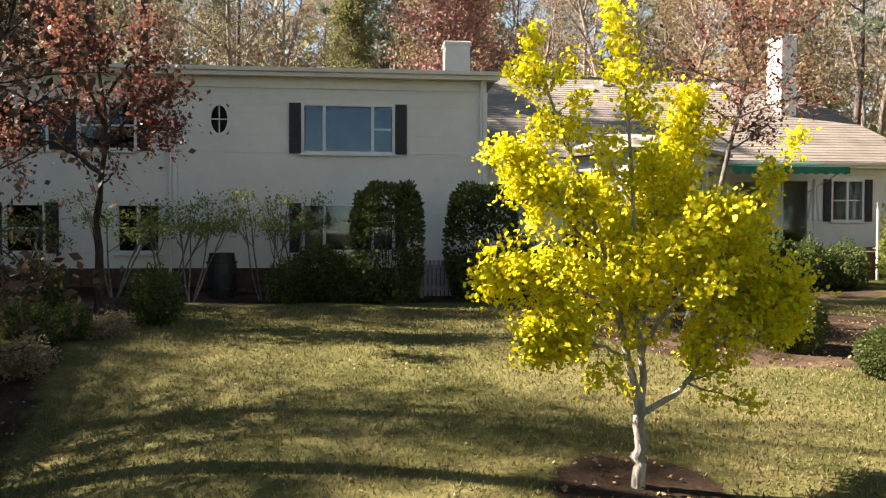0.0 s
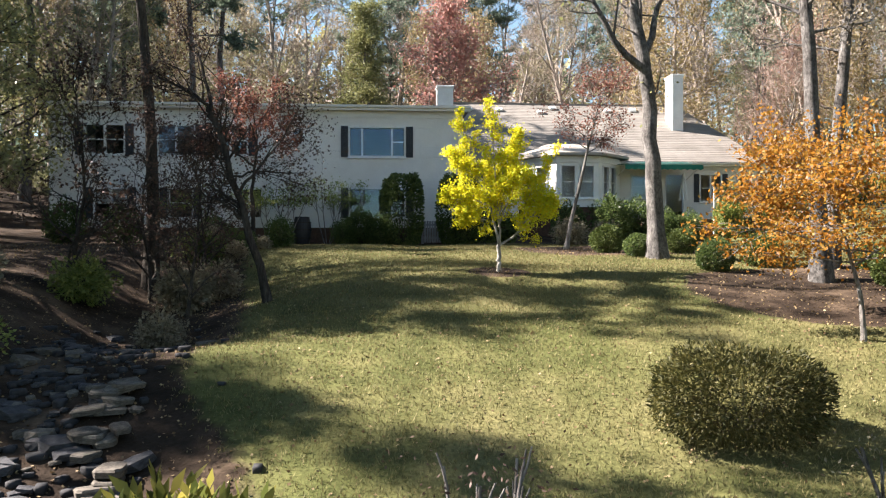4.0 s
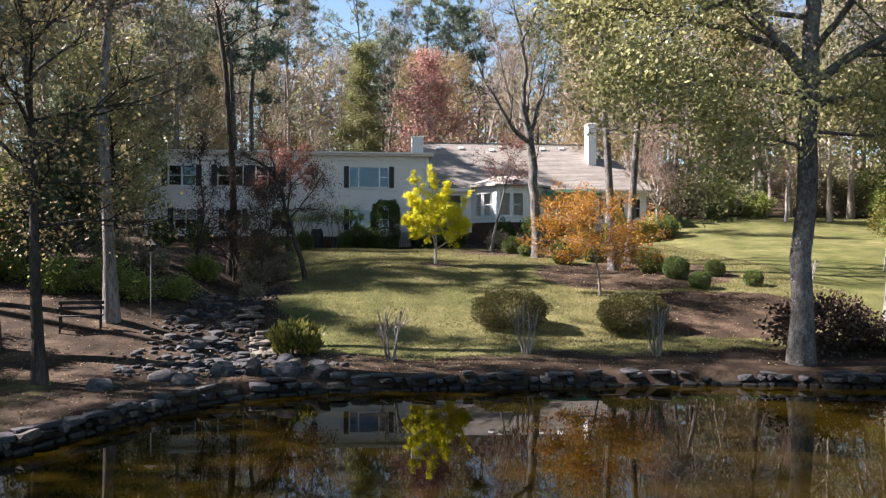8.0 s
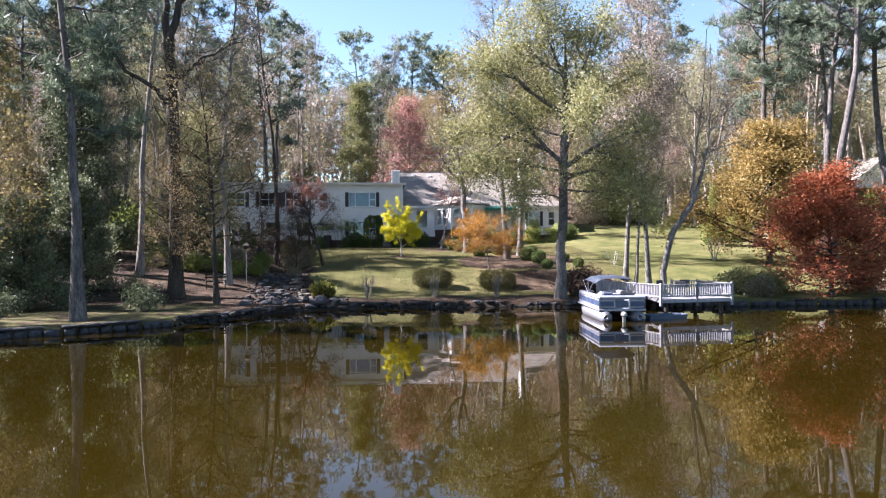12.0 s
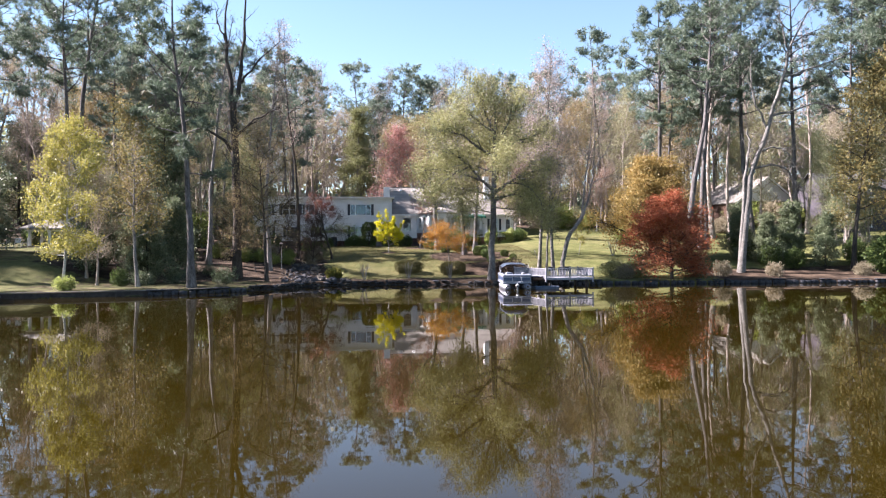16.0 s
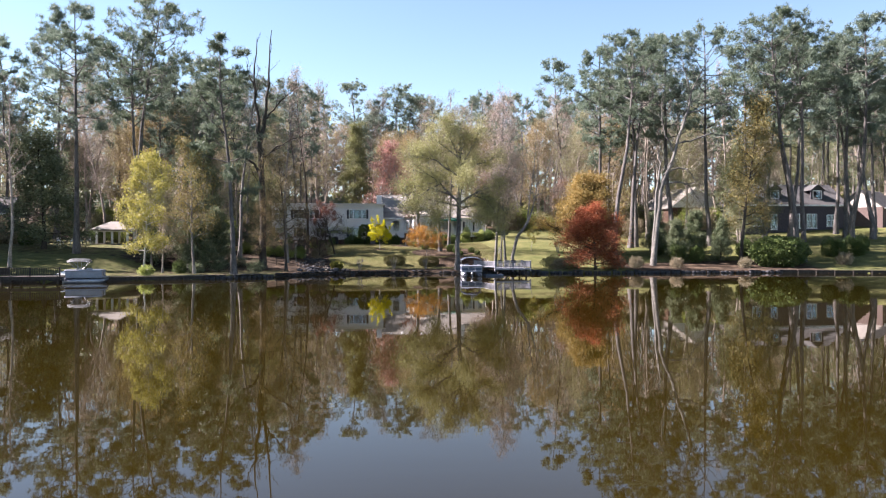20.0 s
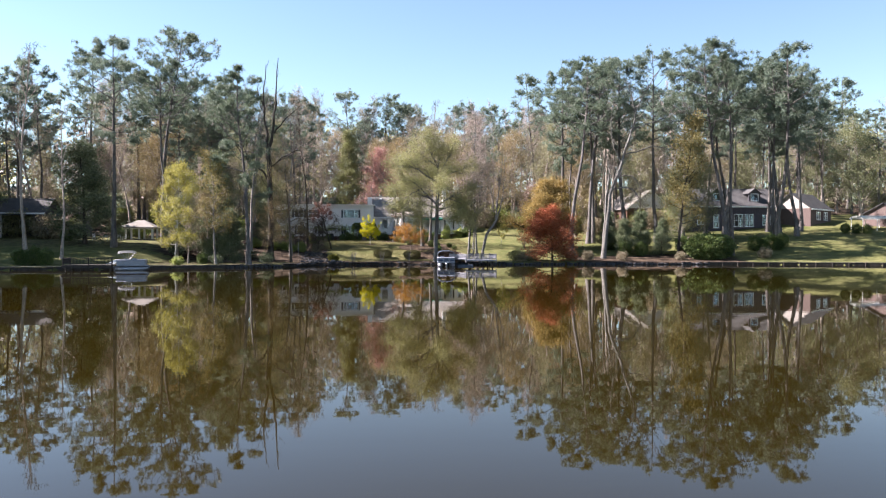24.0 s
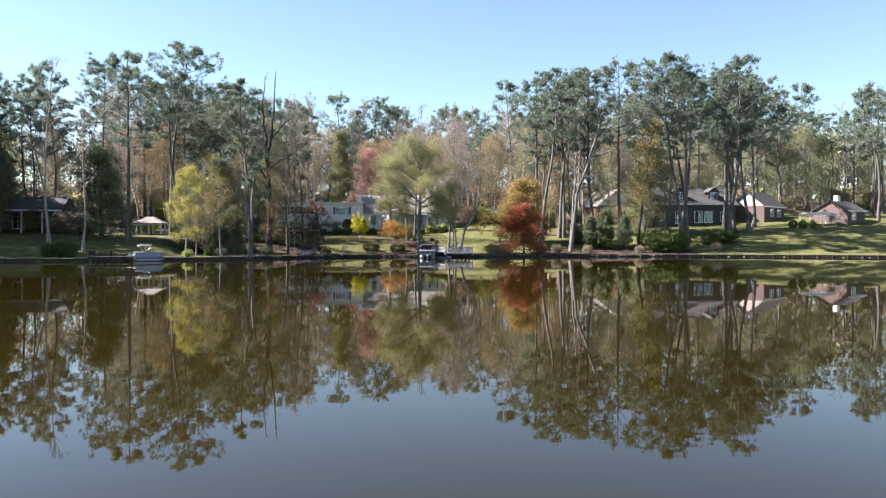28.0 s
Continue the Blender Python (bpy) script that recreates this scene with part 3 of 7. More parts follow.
# the single trees round the lawn
ginkgo = shaped_tree(11, [([(0, 0, 0), (0.01, 0, 0.35), (0.02, 0, 0.72)], 0.062, 0.05), ([(0.01, 0, 0.66), (-0.1, 0.03, 1.15), (-0.25, 0.05, 1.89), (-0.42, 0.05, 2.43), (-0.85, 0, 3.5), (-1.08, 0, 4.15)], 0.042, 0.007),
    ([(0.02, 0, 0.68), (0.02, -0.03, 1.0), (-0.02, -0.05, 1.6), (-0.1, -0.1, 2.38), (-0.17, -0.1, 3.36), (-0.2, -0.1, 4.3)], 0.038, 0.007), ([(0.03, 0, 0.68), (0.37, 0.0, 0.86), (0.61, 0.05, 1.2), (0.74, 0.1, 1.54), (1.12, 0.1, 2.13), (1.42, 0.1, 2.95)], 0.032, 0.006),
    ([(-0.22, 0, 1.65), (-0.75, -0.1, 1.9), (-1.35, -0.1, 1.98)], 0.024, 0.005), ([(-0.12, 0, 1.2), (-0.5, -0.15, 1.36), (-0.88, -0.2, 1.38)], 0.018, 0.004), ([(0.0, 0, 1.4), (0.25, 0.15, 2.3), (0.45, 0.2, 3.0), (0.66, 0.2, 3.65)], 0.028, 0.005),
    ([(-0.05, 0, 1.4), (-0.05, 0.45, 2.0), (-0.15, 0.7, 2.8)], 0.025, 0.005), ([(0.02, 0, 1.3), (0.2, -0.45, 1.8), (0.3, -0.7, 2.4)], 0.025, 0.005), ([(-0.3, 0, 2.0), (-0.75, 0.2, 2.55), (-1.1, 0.25, 3.0)], 0.022, 0.005),
    ([(0.0, 0, 1.5), (0.12, 0, 2.3), (0.15, 0.1, 2.95)], 0.025, 0.005), ([(0.6, 0, 1.2), (0.95, -0.1, 1.5), (1.35, -0.1, 1.75)], 0.018, 0.004), ([(0.68, 0.05, 1.4), (0.75, 0.1, 1.9), (0.85, 0.15, 2.4)], 0.018, 0.004)],
    BARK_PALE, L_YELLOW, 26, 0.56, 6, 20, 0.052, 0.85, 0.055, 0.015, 0.25, 1.25, clear=True)
ob = plant("young_yellow_tree", "young tree in bright yellow autumn leaf on the lawn", "tree", ginkgo, 2.43, 6.61)
big_tree = shaped_tree(12, [([(0, 0, 0), (-0.12, 0, 2.0), (-0.22, 0, 3.5), (-0.36, 0, 5.7), (-0.8, 0, 7.5)], 0.27, 0.17), ([(-0.7, 0, 7.2), (-0.6, 0.2, 9.2), (-0.85, 0.1, 11.0), (-1.6, 0, 13.4)], 0.14, 0.03),
    ([(-0.4, 0, 5.6), (-1.25, -0.2, 6.1), (-2.0, -0.3, 7.3), (-2.9, -0.2, 9.0), (-3.4, -0.2, 10.8)], 0.13, 0.02), ([(-0.35, 0, 6.2), (0.08, 0.1, 7.7), (0.65, 0.2, 9.1), (1.4, 0.4, 11.2)], 0.11, 0.02),
    ([(-0.6, 0, 7.0), (-0.3, 0.9, 8.6), (0.2, 1.8, 10.5)], 0.1, 0.02), ([(-0.85, 0.1, 10.5), (-0.2, -0.6, 12), (0.3, -1.0, 13.3)], 0.06, 0.015)],
    BARK_OAK, L_OLIVE, 9, 2.2, 5, 1, 0.15, 0.6, 0.15, 0.03, 0.3, 1.5)
plant("bare_oak", "tall nearly bare oak with thick grey trunk", "tree", big_tree, 7.72, 9.42)
thin_red = tree_meshes(13, 6.1, 0.095, 0.58, 18, dome(1.7, 0.7), 14, 7, 5, 5, 0.085, BARK_GREY, L_MAROON, lean=(0.09, 0), spread=0.12)
plant("thin_maple", "slender leaning maple with thin rusty leaves beside the sunroom", "tree", thin_red, 6.06, 14.05)
japanese = tree_meshes(14, 3.6, 0.065, 0.45, 26, dome(2.15, 0.85), 0, 8, 6, 12, 0.085, BARK_GREY, L_ORANGE, spread=0.13, wob=0.16, lean=(0.02, 0.05), flat=0.35, lift=0.03)
plant("orange_maple", "low spreading maple with orange autumn leaves", "tree", japanese, 8.05, 0.41, 0, (0.92, 0.92, 0.9))
dogwood = shaped_tree(15, [([(0, 0, 0), (0.08, 0, 1.1), (-0.05, 0, 2.0), (-0.05, 0, 2.4), (0.13, 0, 3.0), (0.13, 0, 4.2), (0.03, 0, 5.0), (-0.2, 0, 5.7)], 0.085, 0.012), ([(0.05, 0, 2.85), (-0.5, 0, 3.27), (-1.15, 0, 4.05), (-1.5, 0, 4.7)], 0.045, 0.008),
    ([(-0.4, 0, 3.2), (-0.9, -0.1, 3.45), (-1.25, -0.2, 3.45), (-1.7, -0.2, 3.2)], 0.028, 0.006), ([(0.13, 0, 3.4), (0.72, 0.1, 4.1), (1.4, 0.1, 4.35)], 0.035, 0.006), ([(0.12, 0, 4.2), (0.62, 0, 4.9), (1.0, 0, 5.4)], 0.03, 0.006),
    ([(0.08, 0, 4.7), (-0.6, 0.1, 5.3), (-1.0, 0.1, 5.7)], 0.025, 0.006), ([(0.1, 0, 3.5), (0.1, 0.8, 4.2), (0.2, 1.25, 4.7)], 0.03, 0.006), ([(0.1, 0, 3.8), (0, -0.7, 4.4), (-0.2, -1.1, 4.9)], 0.03, 0.006),
    ([(0.15, 0, 3.4), (0.75, -0.2, 3.65), (1.2, -0.2, 3.6)], 0.025, 0.005), ([(-0.6, 0, 3.4), (-0.6, 0.4, 4.2), (-0.6, 0.5, 4.9)], 0.025, 0.005)],
    BARK_DARK, L_MAROON, 9, 0.85, 5, 13, 0.095, 0.6, 0.12, 0.02, 0.3, 1.3)
plant("dogwood", "small dogwood with dark red autumn leaves by the house", "tree", dogwood, -4.95, 14.2)
curve_tree = shaped_tree(16, [([(0, 0, 0), (-0.33, 0, 1.1), (-0.52, 0, 1.8), (-0.9, 0, 3.2), (-1.3, 0, 4.4)], 0.11, 0.06), ([(-1.25, 0, 4.3), (-1.76, 0, 4.85), (-2.35, 0.1, 5.1)], 0.05, 0.015),
    ([(-1.3, 0, 4.4), (-1.6, 0.1, 5.7), (-2.1, 0.2, 6.2)], 0.05, 0.012), ([(-0.7, 0, 2.5), (-0.2, 0.2, 3.2), (0.3, 0.3, 3.8), (0.7, 0.3, 4.6)], 0.04, 0.01), ([(-0.55, 0, 1.9), (-1.2, -0.3, 2.4), (-2.0, -0.4, 2.7)], 0.035, 0.008),
    ([(-0.9, 0, 3.2), (-1.5, 0.6, 3.5), (-2.1, 1.0, 3.6)], 0.035, 0.008), ([(-0.8, 0, 2.9), (0.0, -0.2, 3.0), (0.8, -0.3, 2.9)], 0.03, 0.008)],
    BARK_DARK, L_UMBER, 15, 1.5, 6, 8, 0.075, 0.6, 0.14, 0.03, 0.25, 1.3)
plant("leaning_dogwood", "dark crooked dogwood leaning over the lawn edge", "tree", curve_tree, -3.17, 5.29)
straight = tree_meshes(17, 24, 0.19, 0.42, 22, dome(2.3, 0.5), 32, 6, 5, 3, 0.12, BARK_DARK, L_PINK, spread=0.3)
plant("dark_hickory", "tall straight hickory with thin olive leaves by the creek", "tree", straight, -7.02, 9.24)
creek_tree = tree_meshes(18, 21, 0.2, 0.36, 24, dome(2.5, 0.55), 28, 7, 6, 5, 0.13, BARK_GREY, L_BROWN, spread=0.3)
plant("creek_gum", "tall gum tree with brown autumn leaves by the creek", "tree", creek_tree, -8.2, -3.45)
forked = shaped_tree(19, [([(0, 0, 0), (0.05, 0, 4), (-0.08, 0, 8), (-0.25, 0, 12.4), (-0.3, 0, 14)], 0.38, 0.3), ([(-0.3, 0, 13.8), (-0.5, 0, 16.1), (-0.96, 0, 20.2), (-0.6, 0, 25)], 0.25, 0.04),
    ([(-0.2, 0, 13.6), (0.31, 0.1, 16.5), (0.76, 0.2, 21), (1.0, 0.2, 26)], 0.24, 0.04), ([(-0.2, 0, 9.9), (-0.5, -0.1, 10.9), (-2.6, -0.4, 12.4), (-3.9, -0.5, 14.0), (-4.6, -0.4, 15.6)], 0.17, 0.04),
    ([(-0.2, 0, 11), (0.2, 0.1, 12.2), (1.8, 0.3, 13.5), (3.7, 0.5, 14.4)], 0.15, 0.03), ([(0.3, 0.1, 16.3), (0.9, 0, 17.0), (2.15, -0.2, 18.4), (4.0, -0.4, 20.0)], 0.12, 0.02), ([(-0.9, 0, 19.8), (-1.6, 0.3, 21.3), (-1.7, 0.4, 23)], 0.1, 0.02)],
    BARK_DARK, L_OLIVE, 6, 2.6, 4, 0, 0.2, 0.6, 0.2, 0.08, 0.4, 1.4)
plant("dead_forked_oak", "tall dead forked oak with bare dark limbs", "tree", forked, -10.5, -6.4)
shore_pine = pine(20, 22.5, 0.27, 0.36, 24, 3.2, lean=(-0.03, 0))
plant("shore_pine", "tall pine with dark trunk leaning at the water's edge", "tree", shore_pine, -11.74, -16.9)
lemon = tree_meshes(21, 11.2, 0.13, 0.2, 28, dome(2.9, 0.55), 10, 7, 5, 20, 0.15, BARK_PALE, L_LEMON, spread=0.24, flat=0.5)
plant("yellow_birch", "slim tree in pale yellow autumn leaf", "tree", lemon, -19.4, -19.3, 0, (0.82, 0.82, 0.95))
golden = tree_meshes(22, 12.4, 0.14, 0.28, 26, dome(2.2, 0.5), 20, 6, 5, 10, 0.14, BARK_GREY, L_OLDGOLD, spread=0.3)
plant("golden_maple", "slim maple with thinning golden leaves at the bank", "tree", golden, -15.5, -16.4)
oak = shaped_tree(23, [([(0, 0, 0), (0.1, 0, 3.6), (0.2, 0, 6.2), (0.22, 0, 7.4), (0.33, 0, 9.2)], 0.28, 0.2), ([(0.33, 0, 9.1), (0.34, 0.1, 11.0), (0.3, 0.1, 13.0), (0.4, 0.2, 16.2)], 0.19, 0.03),
    ([(0.1, 0, 7.5), (-0.9, -0.2, 8.3), (-2.1, -0.5, 9.7), (-3.9, -0.8, 10.9)], 0.16, 0.03), ([(0.3, 0, 7.3), (1.7, -0.2, 8.4), (2.9, -0.4, 8.8), (4.9, -0.6, 9.6)], 0.14, 0.03),
    ([(0.34, 0, 10.8), (1.4, 0.3, 11.2), (3.4, 0.5, 12.0), (4.8, 0.6, 12.6)], 0.11, 0.02), ([(0.35, 0, 11.2), (0.8, -0.3, 12.0), (1.8, -0.6, 13.7), (2.6, -0.8, 15.6)], 0.11, 0.02),
    ([(0.33, 0, 10.2), (-0.9, 0.3, 11.0), (-2.6, 0.5, 12.4), (-3.8, 0.6, 13.2)], 0.11, 0.02), ([(0.3, 0, 12.4), (-0.7, -0.4, 14.0), (-1.4, -0.7, 16.0)], 0.09, 0.02),
    ([(0.2, 0, 7.0), (-1.2, 0.8, 7.4), (-3.0, 1.6, 7.9), (-4.5, 2.0, 8.1)], 0.1, 0.02), ([(0.2, 0, 6.6), (1.2, 1.0, 7.0), (2.4, 2.2, 7.3), (3.6, 3.0, 7.5)], 0.1, 0.02), ([(0.25, 0, 8.0), (0.4, -1.5, 9.0), (0.2, -3.2, 9.8), (0.0, -4.2, 10.2)], 0.1, 0.02),
    ([(0.2, 0, 6.0), (1.5, -0.6, 5.9), (3.0, -1.2, 5.7)], 0.06, 0.015), ([(0.3, 0.1, 9.6), (0.2, 1.8, 10.8), (0.0, 3.6, 11.8)], 0.1, 0.02), ([(0.15, 0, 5.6), (-1.2, -0.5, 5.8), (-2.8, -1.0, 5.6)], 0.06, 0.015),
    ([(-0.6, 0, 8.2), (-2.6, 0.4, 9.0), (-4.6, 0.6, 9.3), (-6.6, 0.4, 8.9)], 0.1, 0.02), ([(-0.8, 0.2, 10.9), (-2.6, -0.6, 12.0), (-4.4, -1.0, 12.4), (-5.9, -1.0, 12.2)], 0.09, 0.02), ([(0.3, 0, 12.2), (-1.6, 0.6, 13.8), (-3.2, 1.0, 15.0)], 0.08, 0.02),
    ([(0.3, 0, 6.9), (2.0, 0.6, 7.2), (3.8, 0.8, 7.0), (5.0, 0.8, 6.6)], 0.08, 0.02), ([(-1.9, -0.4, 9.4), (-3.4, -0.9, 8.6), (-4.4, -1.2, 7.8), (-4.9, -1.3, 6.9)], 0.06, 0.012), ([(1.6, -0.2, 8.3), (3.0, -0.9, 7.8), (4.0, -1.3, 6.4), (4.4, -1.4, 5.2)], 0.06, 0.012), ([(0.2, 0, 9.0), (-1.4, 1.6, 9.8), (-3.2, 2.6, 10.2)], 0.08, 0.02)],
    BARK_OAK, L_OLIVE, 12, 2.4, 6, 60, 0.125, 0.6, 0.42, 0.04, 0.2, 1.45, clear=True)
plant("shore_oak", "broad oak with pale olive autumn leaves at the retaining wall", "tree", oak, 10.73, -8.3)
pale = [tree_meshes(24 + k, 19.5 - k, 0.17, (0.28, 0.46, 0.28)[k], 28, dome(3.2, 0.5), 38, 8, 6, 4, 0.12, BARK_SYC, L_BROWN if k else L_PINK, spread=0.3, lean=((0, 0), (0.1, 0), (0.22, 0.02))[k]) for k in range(3)]
for k, (x, y) in enumerate([(15.46, -5.15), (16.0, -5.35), (16.46, -6.6)]):
    plant("pale_gum", "slim pale trunk with thin pinkish brown leaves behind the dock", "tree", pale[(0, 1, 0)[k]], x, y, (0, 0, 154)[k], (1, 0.7, 0.95)[k], "gums behind the dock")
leaning = shaped_tree(27, [([(0, 0, 0), (0.1, 0, 1.6), (0.6, 0, 3.4), (1.3, 0, 4.5), (1.95, 0, 5.6)], 0.2, 0.16), ([(1.85, 0, 5.4), (1.8, 0, 6.6), (2.1, 0.1, 8.6), (2.6, 0.2, 11.4), (2.8, 0.2, 15.5)], 0.11, 0.02),
    ([(1.95, 0, 5.6), (2.3, 0, 6.6), (2.65, -0.1, 8.0), (2.85, -0.1, 9.6), (2.95, -0.1, 14.5)], 0.12, 0.02), ([(2.7, -0.1, 8.2), (3.8, -0.2, 8.6), (4.9, -0.3, 8.9)], 0.05, 0.01), ([(2.8, -0.1, 9.4), (3.6, -0.4, 10.5), (4.6, -0.6, 12.3)], 0.06, 0.01),
    ([(2.4, 0.1, 10), (1.7, 0.4, 11.4), (1.2, 0.6, 13)], 0.05, 0.01), ([(2.0, 0.1, 7.8), (1.2, -0.3, 8.8), (0.6, -0.5, 10.2)], 0.05, 0.01)], BARK_GREY, L_BROWN, 11, 1.7, 5, 3, 0.13, 0.6, 0.2, 0.04, 0.35, 1.3, clear=True)
plant("leaning_gum", "crooked leaning gum that forks into two grey stems behind the dock", "tree", leaning, 17.1, -6.9)
twin = tree_meshes(28, 19, 0.22, 0.3, 24, dome(3.2, 0.5), 25, 7, 5, 8, 0.1, BARK_OAK, L_BROWN, spread=0.3)
for k, (x, y) in enumerate([(10.1, 4.93), (11.37, 6.62)]):
    plant("lawn_gum", "grey gum tree with brown leaves in the shrub bed", "tree", twin, x, y, 120 * k, 1 - 0.05 * k, "gums in the shrub bed")
red = tree_meshes(29, 7.4, 0.13, 0.08, 40, cone(3.5, 0.25), 12, 8, 6, 19, 0.14, BARK_DARK, L_RED, spread=0.26)
plant("red_maple", "broad red autumn maple at the water's edge", "tree", red, 26.0, -9.2, 0, (1.25, 1.2, 0.9))
orange = tree_meshes(30, 10.0, 0.16, 0.1, 44, cone(4.4, 0.25), 15, 8, 6, 26, 0.14, BARK_DARK, L_GOLD, spread=0.32)
plant("golden_pear", "broad golden brown autumn tree on the lawn", "tree", orange, 27.86, 0.93, 0, (1.28, 1.28, 0.97))
syc = shaped_tree(31, [([(0, 0, 0), (0.6, 0, 4.6), (0.95, 0, 8.9), (1.8, 0, 10.8), (2.4, 0, 12.4), (3.15, 0, 15.1)], 0.3, 0.16), ([(3.1, 0, 15.0), (4.2, 0, 18), (4.7, 0, 20.2), (5.6, 0.1, 22.4), (7.9, 0.2, 25.8)], 0.18, 0.03),
    ([(0.0, 0.1, 1.0), (0.45, 0.2, 6.7), (0.65, 0.2, 9.5), (0.95, 0.2, 11.8), (0.7, 0.2, 13)], 0.2, 0.05), ([(1.05, 0, 9.4), (3.2, -0.3, 9.9), (4.7, -0.4, 8.8), (5.6, -0.5, 7.4), (6.4, -0.5, 5.5)], 0.11, 0.02),
    ([(2.1, 0, 11.0), (3.8, 0.3, 11.6), (5.3, 0.4, 10.2), (6.4, 0.4, 8.0)], 0.1, 0.02), ([(3.15, 0, 14.3), (5.0, -0.2, 14.6), (6.8, -0.3, 15.5), (9.7, -0.3, 15.2), (10.3, -0.3, 13.0)], 0.11, 0.02),
    ([(4.1, 0, 17.8), (6.2, 0.3, 18.5), (10.3, 0.5, 20), (13.0, 0.6, 21)], 0.1, 0.02), ([(4.7, 0, 20.1), (3.9, -0.2, 22.4), (3.3, -0.3, 24.5)], 0.1, 0.02), ([(2.6, 0, 13), (1.6, 0.4, 15.5), (1.2, 0.6, 18.5), (1.6, 0.6, 21)], 0.1, 0.02), ([(5.0, 0, 21), (6.4, -0.4, 21.8), (8.6, -0.6, 22.6)], 0.08, 0.02)],
    BARK_SYC, L_BROWN, 9, 2.6, 6, 0, 0.2, 0.6, 0.2, 0.06, 0.3, 1.4)
plant("white_sycamore", "bare white sycamore leaning by the shore", "tree", syc, 34.2, -5.0)
gold_tall = tree_meshes(32, 19, 0.22, 0.25, 30, dome(3.0, 0.6), 20, 7, 5, 12, 0.2, BARK_DARK, L_OLDGOLD, spread=0.36)
plant("tall_golden_gum", "tall gum with golden olive leaves", "tree", gold_tall, 44.7, -5.6)
bare_white = tree_meshes(33, 7.0, 0.11, 0.22, 30, dome(2.6, 0.6), 48, 8, 7, 10, 0.06, BARK_PALE, foliage("faded_rust_leaves", (0.19, 0.105, 0.08), (0.27, 0.165, 0.13), (0.34, 0.24, 0.195), 0.6, 0.35), spread=0.2, twigm=BARK_TWIG)
plant("bare_crape_myrtle", "bare pale crape myrtle with russet twigs beside the house", "tree", bare_white, 18.5, 21.8, 0, 1.15)
plant("bare_lawn_maple", "bare pale maple with russet twigs on the far lawn", "tree", bare_white, 30.4, 26.7, 70, 1.05)
rose = tree_meshes(34, 13.5, 0.2, 0.2, 40, cone(5.0, 0.25), 22, 7, 5, 8, 0.2, BARK_GREY, L_PINKRED, spread=0.35)
plant("rose_red_maple", "rose red maple rising behind the house roof", "tree", rose, 4.9, 43.5, 0, 1.08)
conic = tree_meshes(35, 20, 0.22, 0.15, 44, cone(3.3, 0.3), 22, 7, 5, 22, 0.17, BARK_GREY, L_OLIVE, spread=0.38)
plant("yellow_green_poplar", "tall yellow green tree behind the house", "tree", conic, -1.5, 68, 0, (1.25, 1.25, 1.0))

bare_gum = tree_meshes(37, 21, 0.2, 0.45, 16, dome(2.2, 0.5), 36, 6, 5, 1, 0.17, BARK_GREY, L_BROWN, spread=0.3)
west_gum = tree_meshes(36, 11.5, 0.15, 0.3, 26, dome(2.9, 0.6), 14, 7, 6, 7, 0.11, BARK_DARK, L_TAN, spread=0.3)
plant("russet_gum", "dark trunked gum with dull russet leaves at the bank", "tree", west_gum, -7.58, -9.79)
plant("russet_gum", "thin dark gum with dull russet leaves near the creek", "tree", west_gum, -10.06, -9.1, 130, 0.62)
near_gum = tree_meshes(39, 10.5, 0.13, 0.2, 28, dome(2.8, 0.6), 20, 7, 5, 12, 0.15, BARK_DARK, L_OLIVE, spread=0.3)
for k, (x, y, s) in enumerate([(-15.2, 17.6, 1.1), (-11.1, 5.6, 0.85)]):
    plant("olive_gum", "gum tree with thinning olive gold leaves by the creek", "tree", near_gum, x, y, 110 * k, s, "olive gums")
sapling = tree_meshes(90, 3.1, 0.035, 0.4, 12, dome(0.75, 0.6), 12, 6, 5, 9, 0.07, BARK_PALE, L_LEMON, spread=0.1)
plant("lawn_sapling", "young sapling with a few yellow leaves on the lawn", "tree", sapling, 21.5, 3.5)
# understory
scrub = tree_meshes(38, 4.6, 0.06, 0.15, 20, dome(1.7, 0.7), 30, 7, 6, 2, 0.09, BARK_DARK, L_UMBER, spread=0.12, wob=0.2)
for k, (x, y, s) in enumerate([(-5.3, 6.3, 0.9), (-6.7, 8.2, 1.0), (-5.6, 10.2, 0.85), (-8.0, 6.4, 1.1)]):
    plant("understory_dogwood", "bare dark twiggy dogwood in deep shade", "tree", scrub, x, y, 100 * k, s, "understory dogwoods")
# pines added past the west lawns mainly to shade them and the porch house
for k, (x, y, s) in enumerate([(-58, 4, 1), (-57, 11, 1.1), (-61, -4, 1), (-63, 8, 1.1), (-56, -14, 1), (-53, -20.5, 0.95), (-60, -19, 1), (-54.5, -7, 1.05), (-65, -12, 1.1), (-50, -1, 0.9), (-47.5, -15, 0.8)]):
    plant("pine_tree", "tall pine at the edge of a neighbouring lawn", "pine", shore_pine, x, y, 67 * k, s, "tall bank pines")
plant("tall_grey_gum", "tall straight grey trunk with thin brown leaves", "tree", bare_gum, -13.67, -2.32, 50, 1.05)
for k, (x, y, s) in enumerate([(-15.4, 13.0, 0.95), (-17.5, 16.5, 1.0), (-20.5, 8.4, 1.0)]):
    plant("tall_grey_gum", "tall straight grey trunk with few brown leaves", "tree", bare_gum, x, y, 90 * k + 20, s, "grey gums")
